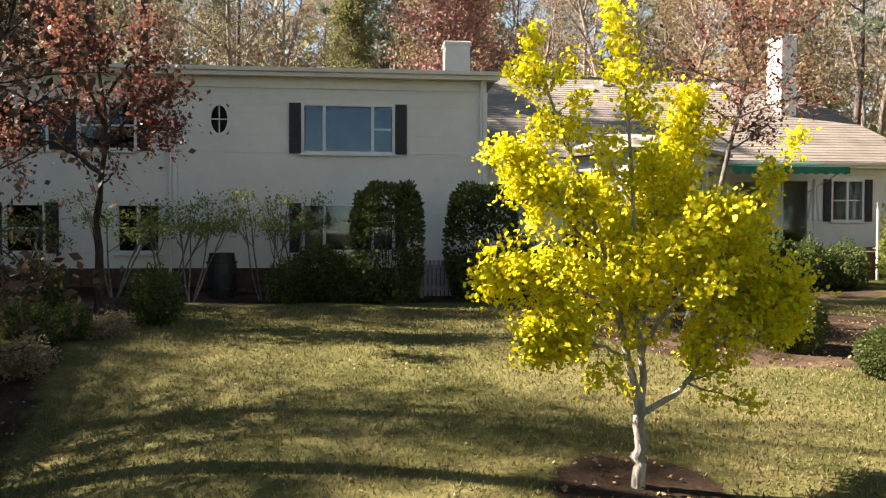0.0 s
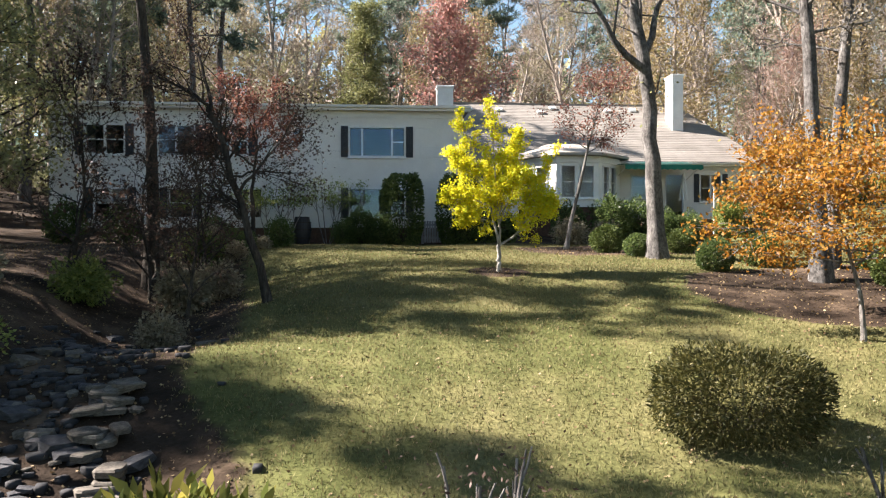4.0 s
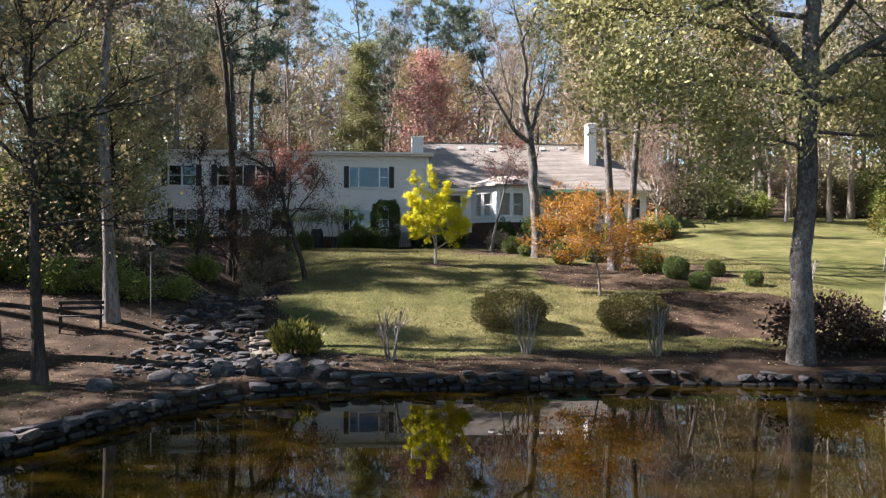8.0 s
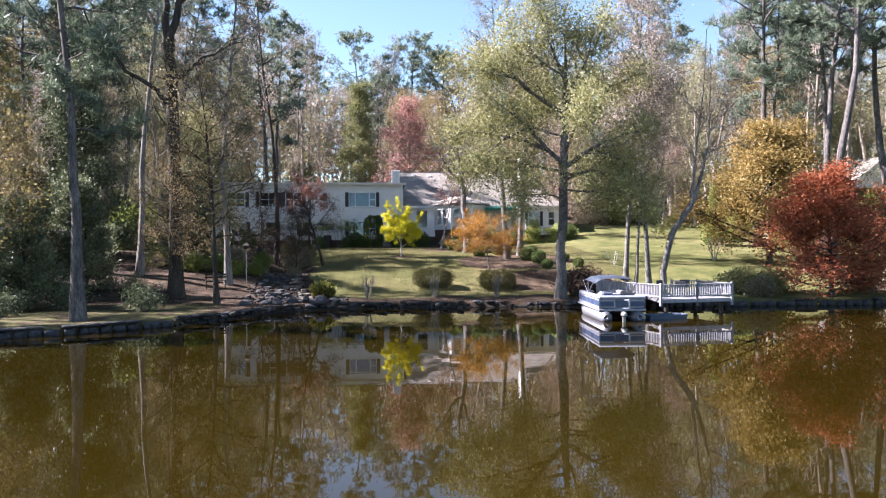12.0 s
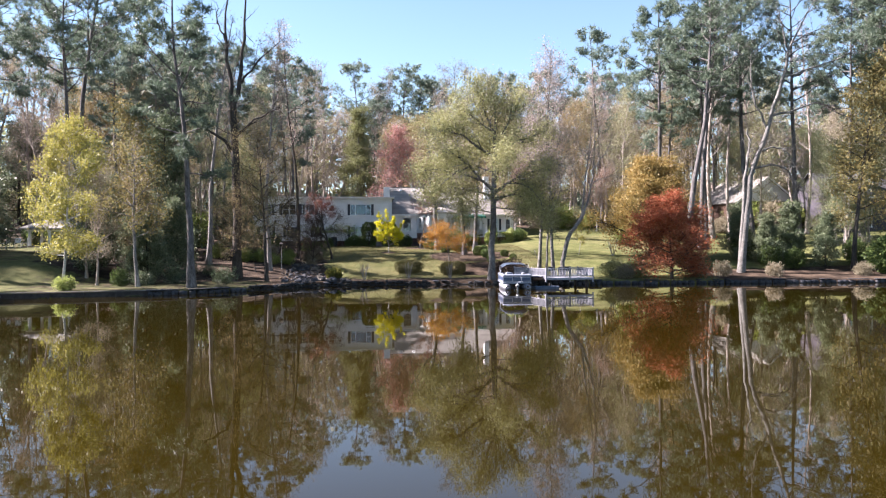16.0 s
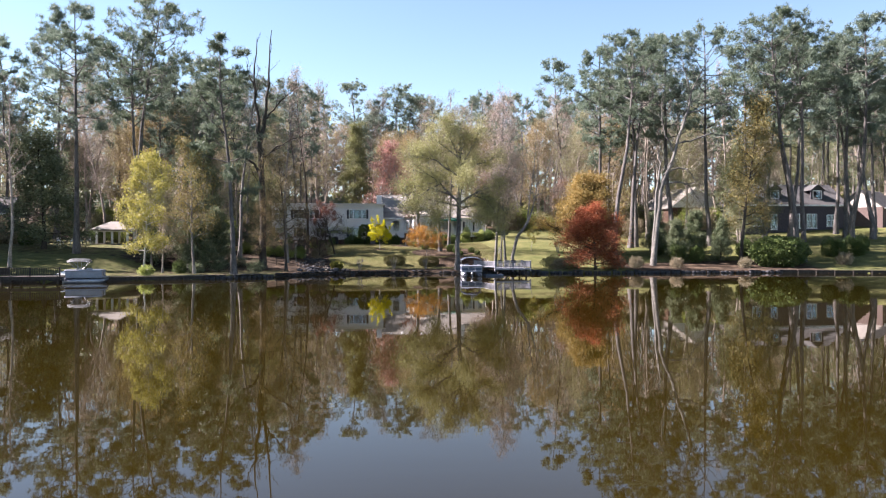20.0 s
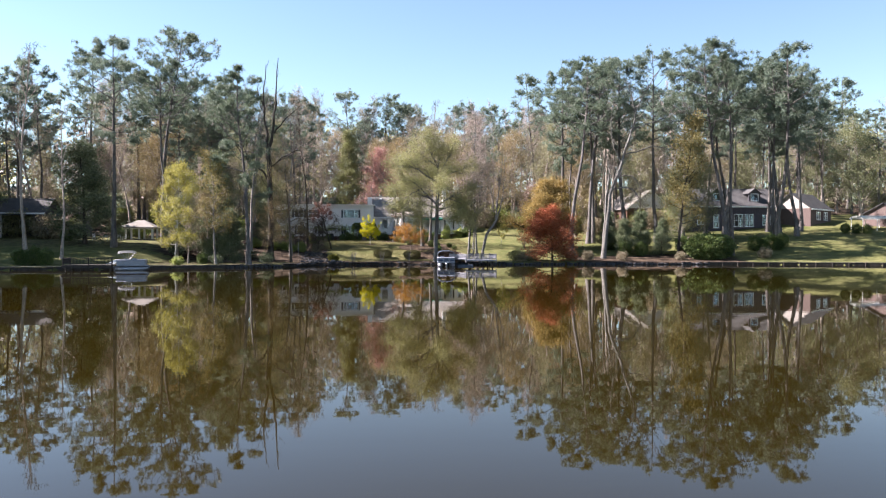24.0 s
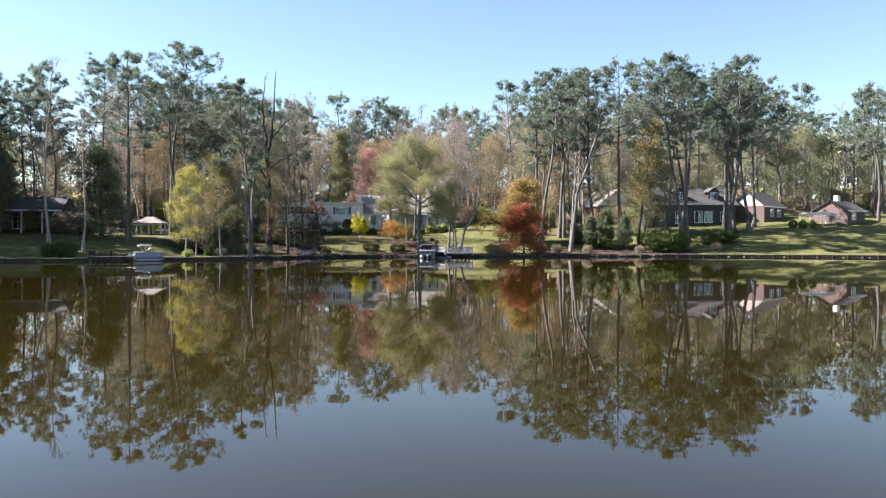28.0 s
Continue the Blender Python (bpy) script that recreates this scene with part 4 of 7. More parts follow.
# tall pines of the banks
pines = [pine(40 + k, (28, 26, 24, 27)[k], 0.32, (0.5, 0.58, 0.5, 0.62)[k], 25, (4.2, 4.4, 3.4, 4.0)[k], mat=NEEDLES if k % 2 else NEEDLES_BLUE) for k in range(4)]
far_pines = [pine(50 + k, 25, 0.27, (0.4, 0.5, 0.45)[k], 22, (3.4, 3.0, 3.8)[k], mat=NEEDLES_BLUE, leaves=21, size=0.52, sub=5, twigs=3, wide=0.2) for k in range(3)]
PINE_LABEL = "tall loblolly pine with a bare trunk and dark crown"
# some, west of the lawn and on the east bank, are added to cast shade
for k, (x, y, v, s) in enumerate([(-29.5, -7.9, 2, 1.05), (-25.6, 0.75, 1, 1.08), (30.4, -2.3, 1, 1.05), (35.7, 6.9, 0, 1.0), (36.9, 8.2, 3, 0.95), (51.0, -6.7, 1, 1.12), (52.4, -5.6, 3, 1.02), (62.1, 0.0, 2, 1.18),
                                  (-39, 11, 3, 1.0), (-34.5, 23, 1, 0.95), (41.6, 7, 2, 1.2), (45.8, 5, 0, 1.06), (57, 4.5, 1, 1.02), (33, 12, 2, 1.1), (66, 9, 0, 0.9), (-18.0, 22.5, 1, 0.9), (-23, 24.5, 3, 0.95), (-19.2, 7.9, 3, 0.74), (-24.5, 9.6, 2, 0.84), (-22.0, 11.8, 1, 0.72), (-23.2, -5.2, 1, 0.9), (48, 0.5, 0, 0.9), (54.5, 1, 2, 1.05), (55.5, 9, 0, 0.9), (67, 2.5, 2, 1.0), (71, 8, 3, 0.9), (66, 5.5, 0, 0.95), (63.2, 2.6, 3, 1.0), (100, 17, 0, 0.85), (103.5, 13, 3, 0.88), (98, 27, 1, 0.78), (106, 22, 0, 0.9), (95.5, 31, 3, 0.75), (101, 24, 2, 0.85)]):
    plant("pine_tree", PINE_LABEL, "pine", pines[v], x, y, 53 * k, s, "tall bank pines")
bare_tall = [tree_meshes(60 + k, (24, 21, 19)[k], 0.22, (0.4, 0.35, 0.3)[k], 20, dome((3.4, 3.2, 3.6)[k], 0.5), 42, 7, 8, (0, 2, 3)[k], 0.11, BARK_TWIG, (L_PINK, L_PINK, L_RUSSET)[k], spread=0.35, far=True) for k in range(3)]
leafy = [tree_meshes(70 + k, (20, 17, 22, 15)[k], 0.2, 0.2, 26, dome((3.6, 3.8, 3.4, 3.6)[k], 0.5), 25, 6, 5, 18, 0.15, BARK_TWIG, (L_DULLGREEN, L_DULLBROWN, L_DULLBROWN, L_TAN)[k], spread=0.5, far=True) for k in range(4)]
evergreen = tree_meshes(80, 13, 0.2, 0.06, 36, cone(3.6, 0.3), 10, 6, 4, 30, 0.19, BARK_DARK, L_HOLLY, spread=0.36, far=True)
pale_wood = [tree_meshes(75 + k, (17, 14)[k], 0.2, 0.12, 26, dome((4.0, 4.2)[k], 0.6), 25, 6, 5, 24, 0.16, BARK_TWIG, L_PALEDULL, spread=0.5, far=True) for k in range(2)]
plant("magnolia", "broad evergreen magnolia on a lawn", "tree", evergreen, -34.0, -5.0, 0, (1.3, 1.25, 0.95))
plant("cedar", "bright green cone shaped cedar on the lawn", "tree", tree_meshes(81, 5.0, 0.1, 0.03, 44, cone(1.15, 0.1), 35, 6, 4, 26, 0.14, BARK_DARK, L_LIGHT, spread=0.12, far=True), 29.0, 12.0)
plant("bare_tall_tree", "tall bare grey tree", "tree", bare_tall[0], -38.7, -11, 20, 1.0)
plant("bare_tall_tree", "tall bare grey tree at the edge of a lawn", "tree", bare_tall[0], -33, -15, 140, 0.75)
KINDS = {
    "pine": ("pine_tree", "far pine with a thin trunk in the woods", "pine", far_pines, "far pines"),
    "bare": ("bare_woodland_tree", "bare grey woodland tree with fine pinkish twigs", "tree", bare_tall, "bare woodland trees"),
    "leafy": ("woodland_tree", "woodland tree with thinning autumn leaves", "tree", leafy, "leafy woodland trees"),
    "pale": ("woodland_tree", "woodland tree in pale dull green leaf", "tree", pale_wood, "leafy woodland trees"),
    "green": ("evergreen_tree", "dark evergreen tree at the wood's edge", "tree", [evergreen], "evergreens"),
}


def woods(seed, count, x0, x1, y0, y1, mix, gap, keep=lambda x, y: True, grow=(0.85, 1.15)):
    rng = random.Random(seed)
    spots, tries = [], 0
    while len(spots) < count and tries < 6000:
        tries += 1
        x, y = rng.uniform(x0, x1), rng.uniform(y0, y1)
        if keep(x, y) and all((x - a) ** 2 + (y - b) ** 2 > gap * gap for a, b in spots):
            spots.append((x, y))
            pick = rng.choices(list(mix), list(mix.values()))[0]
            name, label, cat, made, group = KINDS[pick]
            plant(name, label, cat, rng.choice(made), x, y, rng.uniform(0, 360), rng.uniform(*grow), group)


woods(1, 34, -6, 44, 38, 72, {"pine": 1, "bare": 8, "leafy": 2}, 4.4, lambda x, y: (abs(x - 4.5) > 5 or y > 50) and not (-7 < x < 3 and y < 70))
woods(8, 34, -52, -7, 38, 80, {"pine": 4, "bare": 5, "leafy": 3}, 4.6, lambda x, y: not (x > -26 and y > 60))
woods(9, 30, 44, 98, 36, 80, {"pine": 4, "bare": 5, "leafy": 3}, 4.8)
woods(14, 15, -32, 5, 70, 86, {"leafy": 4, "bare": 3}, 4.6, lambda x, y: abs(x + 1.5) > 3.5 or y > 74, (1.15, 1.3))
woods(10, 14, -14, 50, 72, 84, {"pine": 5, "bare": 3}, 4.6)
woods(2, 22, -56, -25, 6, 38, {"pine": 4, "bare": 3, "leafy": 3, "green": 1}, 4.4, lambda x, y: not (-40 < x < -25 and y < 14) and not (x < -40 and y < 22))
woods(7, 10, -25, -10, 22, 38, {"pine": 3, "bare": 3, "leafy": 3}, 4.4)
woods(3, 18, 34, 54, 12, 36, {"pine": 3, "bare": 4, "leafy": 2}, 4.0)
woods(4, 30, 84, 140, -4, 60, {"pine": 5, "bare": 3, "pale": 3}, 6.5, lambda x, y: x > 95 or y > 20)
# mid-height trees added so that the lawn east of them falls in shade
for k, (x, y, s) in enumerate([(46.5, -2, 0.62), (49, 3.5, 0.7), (53.5, 5, 0.65)]):
    plant("woodland_tree", "slim tree in pale dull green leaf among the pines", "tree", pale_wood[k % 2], x, y, 50 * k, s, "leafy woodland trees")
woods(13, 9, 50, 76, 25, 36, {"pale": 3, "leafy": 3, "bare": 2}, 4.2, grow=(0.6, 0.85))
plant("woodland_tree", "broad spreading tree in pale dull green leaf", "tree", pale_wood[0], 89, 19, 40, (1.25, 1.25, 0.95), "leafy woodland trees")
woods(12, 9, 68, 92, 24, 36, {"pale": 3, "pine": 4, "bare": 3}, 4.5)
# thickened, and the next stand added, to shade the west lawn and house
woods(5, 40, -90, -53, -26, 34, {"pine": 6, "bare": 1, "leafy": 3, "green": 3}, 5.2, lambda x, y: y > -24 + (x + 53) * 0.3)
woods(15, 13, -66, -51, -17, 18, {"green": 5, "leafy": 4}, 4.0, lambda x, y: not (-60 < x < -41 and 4 < y < 22), (1.25, 1.55))
woods(11, 9, 17, 44, 29, 38, {"bare": 5, "leafy": 1}, 4.2)
for k, (x, y, s) in enumerate([(-0.7, 77, 1.05), (7.4, 76, 1.03), (-10.5, 60, 0.9), (24, 58, 0.9)]):
    plant("pine_tree", "tall pine rising over the woods behind the house", "pine", pines[(0, 1, 3, 0)[k]], x, y, 80 * k, s, "far pines")
for k, (x, y, s) in enumerate([(-18.5, 2.5, 0.95), (-22.5, 6.0, 0.9)]):
    plant("evergreen_tree", "broad dark evergreen among the trees of the bank", "tree", evergreen, x, y, 97 * k, (s * 0.9, s * 0.9, s), "evergreens")
# added tree, set so its shadow reaches the lawn below the yellow tree
plant("woodland_tree", "slim woodland tree with thinning dull green leaves, added behind the creek for shade", "tree", leafy[0], -16.4, 12.0, 30, 0.84, "leafy woodland trees")
holly = tree_meshes(82, 13, 0.2, 0.05, 34, cone(3.8, 0.35), 10, 6, 4, 22, 0.32, BARK_DARK, L_HOLLY, spread=0.42, far=True)
for k, (x, y, s) in enumerate([(38, -2.6, 0.36), (40.6, -2, 0.42), (43, -4, 0.38), (36.6, 0, 0.4), (-16.4, -11.2, 0.4), (-15.6, -5.6, 0.46), (-18.5, -6.4, 0.5), (-21, -9, 0.5), (-12.4, 3.4, 0.5)]):
    plant("holly_tree", "small dense evergreen holly under the tall trees", "tree", holly, x, y, 71 * k, s, "small hollies")
woods(6, 7, -21.5, -14.5, -14, 9, {"leafy": 5, "bare": 3, "green": 1}, 3.2, grow=(0.42, 0.58), keep=lambda x, y: x < -20 or (y < 2 and x < -17.5))


def far_woods():
    """The wood beyond, tree after tree too far to tell apart: bare stems and crowns of thin twigs and leaves."""
    rng = np.random.default_rng(91)
    at, way, wood = [], [], Wood()
    for k in range(330):
        x, y = rng.uniform(-150, 190), rng.uniform(80, 125)
        z, tall = gz(x, y), rng.uniform(14, 24)
        wood.tube(np.array([[x, y, z - 0.5], [x + rng.normal(0, 0.4), y, z + tall * 0.6], [x + rng.normal(0, 0.6), y, z + tall]]), [0.26, 0.17, 0.03], 5)
        n = 170
        d = dirs(rng, n) * rng.uniform(0.2, 1, n)[:, None] ** 0.5
        at.append(np.array([x, y, z + tall * 0.62]) + d * (3.4, 3.4, tall * 0.44))
        way.append(d + rng.normal(0, 0.6, (n, 3)))
    for k in range(330):                         # bushes between the stems
        x, y = rng.uniform(-150, 190), rng.uniform(58, 110)
        d = dirs(rng, 170) * rng.uniform(0.2, 1, 170)[:, None] ** 0.5
        at.append(np.array([x, y, gz(x, y) + 1.6]) + d * (3.0, 2.4, rng.uniform(1.5, 3.4)))
        way.append(d + rng.normal(0, 0.6, (170, 3)))
    at, way = np.concatenate(at), np.concatenate(way)
    ob = new("far_woods", wood.mesh("far_woods", BARK_GREY))
    tagged(ob, "far grey brown autumn woods beyond the houses", "woods", kind="stuff")
    cut = np.repeat(rng.integers(0, 4, 660), 170)
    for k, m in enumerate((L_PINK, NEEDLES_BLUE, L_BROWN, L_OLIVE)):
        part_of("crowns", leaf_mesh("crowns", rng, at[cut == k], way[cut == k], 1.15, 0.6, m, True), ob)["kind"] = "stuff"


far_woods()

# ---- the house ----


def wall_cells(a0, a1, z0, z1, holes):
    """The rectangles of a wall round its openings (a0, a1, z0, z1 each)."""
    az = sorted({z0, z1, *[z for h in holes for z in h[2:] if z0 < z < z1]})
    out = []
    for lo, hi in zip(az, az[1:]):
        cuts = sorted((h[0], h[1]) for h in holes if h[2] < (lo + hi) / 2 < h[3])
        a = a0
        for c0, c1 in cuts:
            if c0 > a:
                out.append((a, c0, lo, hi))
            a = max(a, c1)
        if a < a1:
            out.append((a, a1, lo, hi))
    return out


def wall_mesh(name, m, length, z0, z1, thick, holes, mat, parent, label=""):
    """A wall along local x from 0 to length, its outer face at local y = 0, inwards to y = thick."""
    bm = bmesh.new()
    for a, b, lo, hi in wall_cells(0, length, z0, z1, holes):
        box(bm, a, b, 0, thick, lo, hi)
    bmesh.ops.transform(bm, matrix=m, verts=bm.verts)
    return part(name, bm, mat, parent, label)


def lap_siding(m, length, z0, z1, holes, parent, mat, course=0.19):
    """Horizontal boards, each a wedge that laps the one below."""
    n = int(round((z1 - z0) / course))
    for i in range(n):
        lo, hi = z0 + i * (z1 - z0) / n, z0 + (i + 1) * (z1 - z0) / n
        for a, b, q0, q1 in wall_cells(0, length, lo, hi, holes):
            if b - a < 0.02 or q1 - q0 < 0.02:
                continue
            bm = bmesh.new()
            v = [bm.verts.new(p) for p in ((a, -0.02, q0), (b, -0.02, q0), (b, -0.012, q1), (a, -0.012, q1), (a, 0, q0), (b, 0, q0), (b, 0, q1), (a, 0, q1))]
            for f in ((0, 1, 2, 3), (5, 4, 7, 6), (1, 0, 4, 5), (3, 2, 6, 7), (0, 3, 7, 4), (2, 1, 5, 6)):
                bm.faces.new([v[k] for k in f])
            bmesh.ops.transform(bm, matrix=m, verts=bm.verts)
            part("siding_board", bm, mat, parent)


def window_unit(m, a0, a1, z0, z1, lights, parent, shutters=0.0, rails=None, depth=0.16, curtain=0.0):
    """A window in an opening: casing, sill, mullions, a pane for each light and, if wanted, shutters beside it."""
    win = new("window")
    win.parent = parent
    win.matrix_basis = m
    w, e = 0.07, 0.045
    bm = bmesh.new()
    for d in ((a0, a1, -e, 0.1, z1 - w, z1), (a0, a1, -e, 0.1, z0, z0 + w), (a0, a0 + w, -e, 0.1, z0 + w, z1 - w), (a1 - w, a1, -e, 0.1, z0 + w, z1 - w)):
        box(bm, *d)
    part("window_frame", bm, WHITE, win)
    boxed("window_sill", (a0 - 0.05, a1 + 0.05, -0.09, 0.02, z0 - 0.06, z0 - 0.002), WHITE, win, bevel=0.01)
    total = sum(lights)
    a = a0 + w
    for i, k in enumerate(lights):
        b = a + (a1 - a0 - 2 * w) * k / total
        if i:
            boxed("mullion", (a - 0.04, a + 0.04, -0.03, 0.09, z0 + w, z1 - w), WHITE, win)
        bm = bmesh.new()
        box(bm, a + 0.012, b - 0.012, 0.05, 0.062, z0 + w, z1 - w)
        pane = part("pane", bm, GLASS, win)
        pane.visible_shadow = False
        if rails and rails[i]:
            mid = (z0 + z1) / 2
            boxed("meeting_rail", (a + 0.03, b - 0.03, 0.02, 0.075, mid - 0.025, mid + 0.025), WHITE, win)
        a = b
    if curtain:
        boxed("blind", (a0 + w, a1 - w, depth + 0.05, depth + 0.07, z1 - (z1 - z0) * curtain, z1 - w), CURTAIN, win)
    if shutters:
        for s0 in (a0 - shutters - 0.01, a1 + 0.01):
            sh = boxed("shutter", (s0, s0 + shutters, -0.06, -0.036, z0, z1), SHUTTER, win)
            bm = bmesh.new()
            n = int((z1 - z0 - 0.16) / 0.07)
            for i in range(n):
                zc = z0 + 0.1 + (i + 0.5) * (z1 - z0 - 0.2) / n
                box(bm, s0 + 0.05, s0 + shutters - 0.05, -0.078, -0.06, zc - 0.022, zc + 0.022)
            part_of("louvres", bpy.data.meshes.new("louvres"), sh)
            lo = sh.children[0]
            bm.to_mesh(lo.data)
            bm.free()
            lo.data.materials.append(SHUTTER)
    return win


def shingle_roof(corners, courses, parent, mat, thick=0.09):
    """A roof slope: a slab, and shingle courses lapped up it. corners: eave left, eave right, ridge right, ridge left."""
    el, er, rr, rl = [Vector(c) for c in corners]
    nrm = (er - el).cross(rl - el).normalized()
    bm = bmesh.new()
    up = [bm.verts.new(c) for c in (el, er, rr, rl)]
    dn = [bm.verts.new(c - nrm * thick) for c in (el, er, rr, rl)]
    bm.faces.new(up), bm.faces.new(dn[::-1])
    for i in range(4):
        bm.faces.new((up[i], dn[i], dn[(i + 1) % 4], up[(i + 1) % 4]))
    bmesh.ops.recalc_face_normals(bm, faces=bm.faces)
    roof = part("roof", bm, mat, parent)
    for i in range(courses):
        s0, s1 = i / courses, (i + 1) / courses
        a, b, c, d = el.lerp(rl, s0), er.lerp(rr, s0), er.lerp(rr, s1), el.lerp(rl, s1)
        bm = bmesh.new()
        v = [bm.verts.new(p) for p in (a + nrm * 0.016, b + nrm * 0.016, c + nrm * 0.005, d + nrm * 0.005, a + nrm * 0.002, b + nrm * 0.002)]
        bm.faces.new(v[:4]), bm.faces.new((v[4], v[5], v[1], v[0]))
        part("shingle_course", bm, mat, roof)
    return roof


def frame_at(x, y, turn):
    return pose(x, y, 0, 0, 0, turn)


house = thing("house", "long cream sided two storey house with tan shingle roof", "house")
WX0, WX1, WY, WZ0, WZ1 = -14.23, 3.1, 20.34, 3.95, 9.0
wm = frame_at(WX0, WY, 0)
wing_windows = [  # left, right (of the glazing), bottom, top, lights, shutter
    (-12.86, -11.18, 7.02, 8.34, (1, 1), 0.34, (1, 1), 0.0),
    (-9.9, -8.3, 7.02, 8.34, (1, 1), 0.34, (1, 1), 0.0),
    (-7.6, -6.1, 7.02, 8.34, (1, 1), 0.34, (1, 1), 0.0),
    (-1.86, 0.62, 7.0, 8.34, (0.55, 1.35, 0.55), 0.31, (0, 0, 1), 0.0),
    (-12.5, -11.1, 4.34, 5.66, (1, 1), 0.34, (1, 1), 0.5),
    (-9.46, -8.4, 4.34, 5.66, (1,), 0.32, (1,), 0.0),
    (-6.66, -5.5, 4.34, 5.66, (1, 1), 0.0, (1, 1), 0.0),
    (-1.86, 0.62, 4.36, 5.68, (0.55, 1.35, 0.55), 0.31, (0, 0, 1), 0.0),
]
holes = [(a - WX0, b - WX0, lo, hi) for a, b, lo, hi, *_ in wing_windows]
OV = (-4.0 - WX0, 7.88)
oval_hole = (OV[0] - 0.24, OV[0] + 0.24, OV[1] - 0.4, OV[1] + 0.4)
wall = wall_mesh("wall", wm, WX1 - WX0, WZ0, WZ1, 0.18, holes + [oval_hole], SIDING, house)
bm = bmesh.new()
box(bm, WX0, WX0 + 0.18, WY + 0.18, 29, WZ0, WZ1), box(bm, WX1 - 0.18, WX1, WY + 0.18, 29, WZ0, WZ1), box(bm, WX0, WX1, 29, 29.18, WZ0, WZ1)
part("wall", bm, SIDING, house)
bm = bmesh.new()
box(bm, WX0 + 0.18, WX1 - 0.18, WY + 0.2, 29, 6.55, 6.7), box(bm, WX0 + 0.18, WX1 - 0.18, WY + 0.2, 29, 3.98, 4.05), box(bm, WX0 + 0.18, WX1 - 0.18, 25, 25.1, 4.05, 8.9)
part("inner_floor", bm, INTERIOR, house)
lap_siding(wm, WX1 - WX0, WZ0, WZ1, [(a - (sh + 0.02 if sh else 0), b + (sh + 0.02 if sh else 0), lo, hi) for (a, b, lo, hi), (*_, sh, _r, _c) in zip(holes, wing_windows)] + [oval_hole], wall, SIDING)
lap_siding(pose(WX1, WY, 0, 0, 0, 90), 8.6, WZ0, WZ1, [], wall, SIDING, 0.25)
for a, b, lo, hi, lights, sh, rails, cu in wing_windows:
    window_unit(wm, a - WX0, b - WX0, lo, hi, lights, house, sh, rails, curtain=cu)
# oval window
oval = new("oval_window")
oval.parent, oval.matrix_basis = house, wm
bm = bmesh.new()
ring = [[bm.verts.new((OV[0] + math.cos(a) * rx, y, OV[1] + math.sin(a) * rz)) for a in [2 * math.pi * k / 28 for k in range(28)]] for rx, rz, y in ((0.22, 0.37, -0.055), (0.31, 0.47, -0.055), (0.31, 0.47, 0.02), (0.22, 0.37, 0.06))]
for q in range(4):
    for k in range(28):
        bm.faces.new((ring[q][k], ring[q][(k + 1) % 28], ring[(q + 1) % 4][(k + 1) % 28], ring[(q + 1) % 4][k]))
part("oval_frame", bm, WHITE, oval)
bm = bmesh.new()
bm.faces.new([bm.verts.new((OV[0] + math.cos(2 * math.pi * k / 28) * 0.23, 0.03, OV[1] + math.sin(2 * math.pi * k / 28) * 0.38)) for k in range(28)])
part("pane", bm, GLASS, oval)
bm = bmesh.new()
box(bm, OV[0] - 0.012, OV[0] + 0.012, -0.03, 0.02, OV[1] - 0.37, OV[1] + 0.37), box(bm, OV[0] - 0.22, OV[0] + 0.22, -0.03, 0.02, OV[1] - 0.012, OV[1] + 0.012)
part("muntin", bm, WHITE, oval)
# corners, base, eave
for x0 in (WX0 - 0.03, WX1 - 0.09, -5.2):
    boxed("corner_board", (x0, x0 + 0.12, WY - 0.05, WY - 0.035, WZ0, WZ1 - 0.3), WHITE, house)
boxed("frieze_board", (WX0, WX1, WY - 0.06, WY - 0.036, WZ1 - 0.28, WZ1), WHITE, house)
base = boxed("foundation", (WX0 + 0.03, WX1 - 0.03, WY + 0.02, 29, 2.2, WZ0), BRICK, house)
boxed("flat_roof", (WX0 - 0.35, WX1 + 0.3, WY - 0.35, 29.5, 9.06, 9.2), SHINGLE, house)
boxed("fascia", (WX0 - 0.37, WX1 + 0.32, WY - 0.38, WY - 0.352, 8.98, 9.21), SIDING, house)
boxed("soffit", (WX0 - 0.35, WX1 + 0.3, WY - 0.35, WY - 0.001, 9.0, 9.055), WHITE, house)


def gutter(x0, x1, y, z, parent):
    bm = bmesh.new()
    prof = [(0, 0), (-0.1, 0.01), (-0.12, 0.1), (-0.1, 0.1), (-0.085, 0.03), (0, 0.02)]
    ends = [[bm.verts.new((x, y + p, z + q)) for p, q in prof] for x in (x0, x1)]
    for i in range(len(prof) - 1):
        bm.faces.new((ends[0][i], ends[0][i + 1], ends[1][i + 1], ends[1][i]))
    return part("gutter", bm, SIDING, parent)


gutter(WX0 - 0.37, WX1 + 0.32, WY - 0.382, 9.08, house)
for x in (-5.25, WX1 - 0.15):
    bm = bmesh.new()
    cyl(bm, (x, WY - 0.09, 3.3), (x, WY - 0.09, 8.85), 0.035), cyl(bm, (x, WY - 0.09, 8.85), (x, WY - 0.42, 9.08), 0.035)
    part("downpipe", bm, WHITE, house)


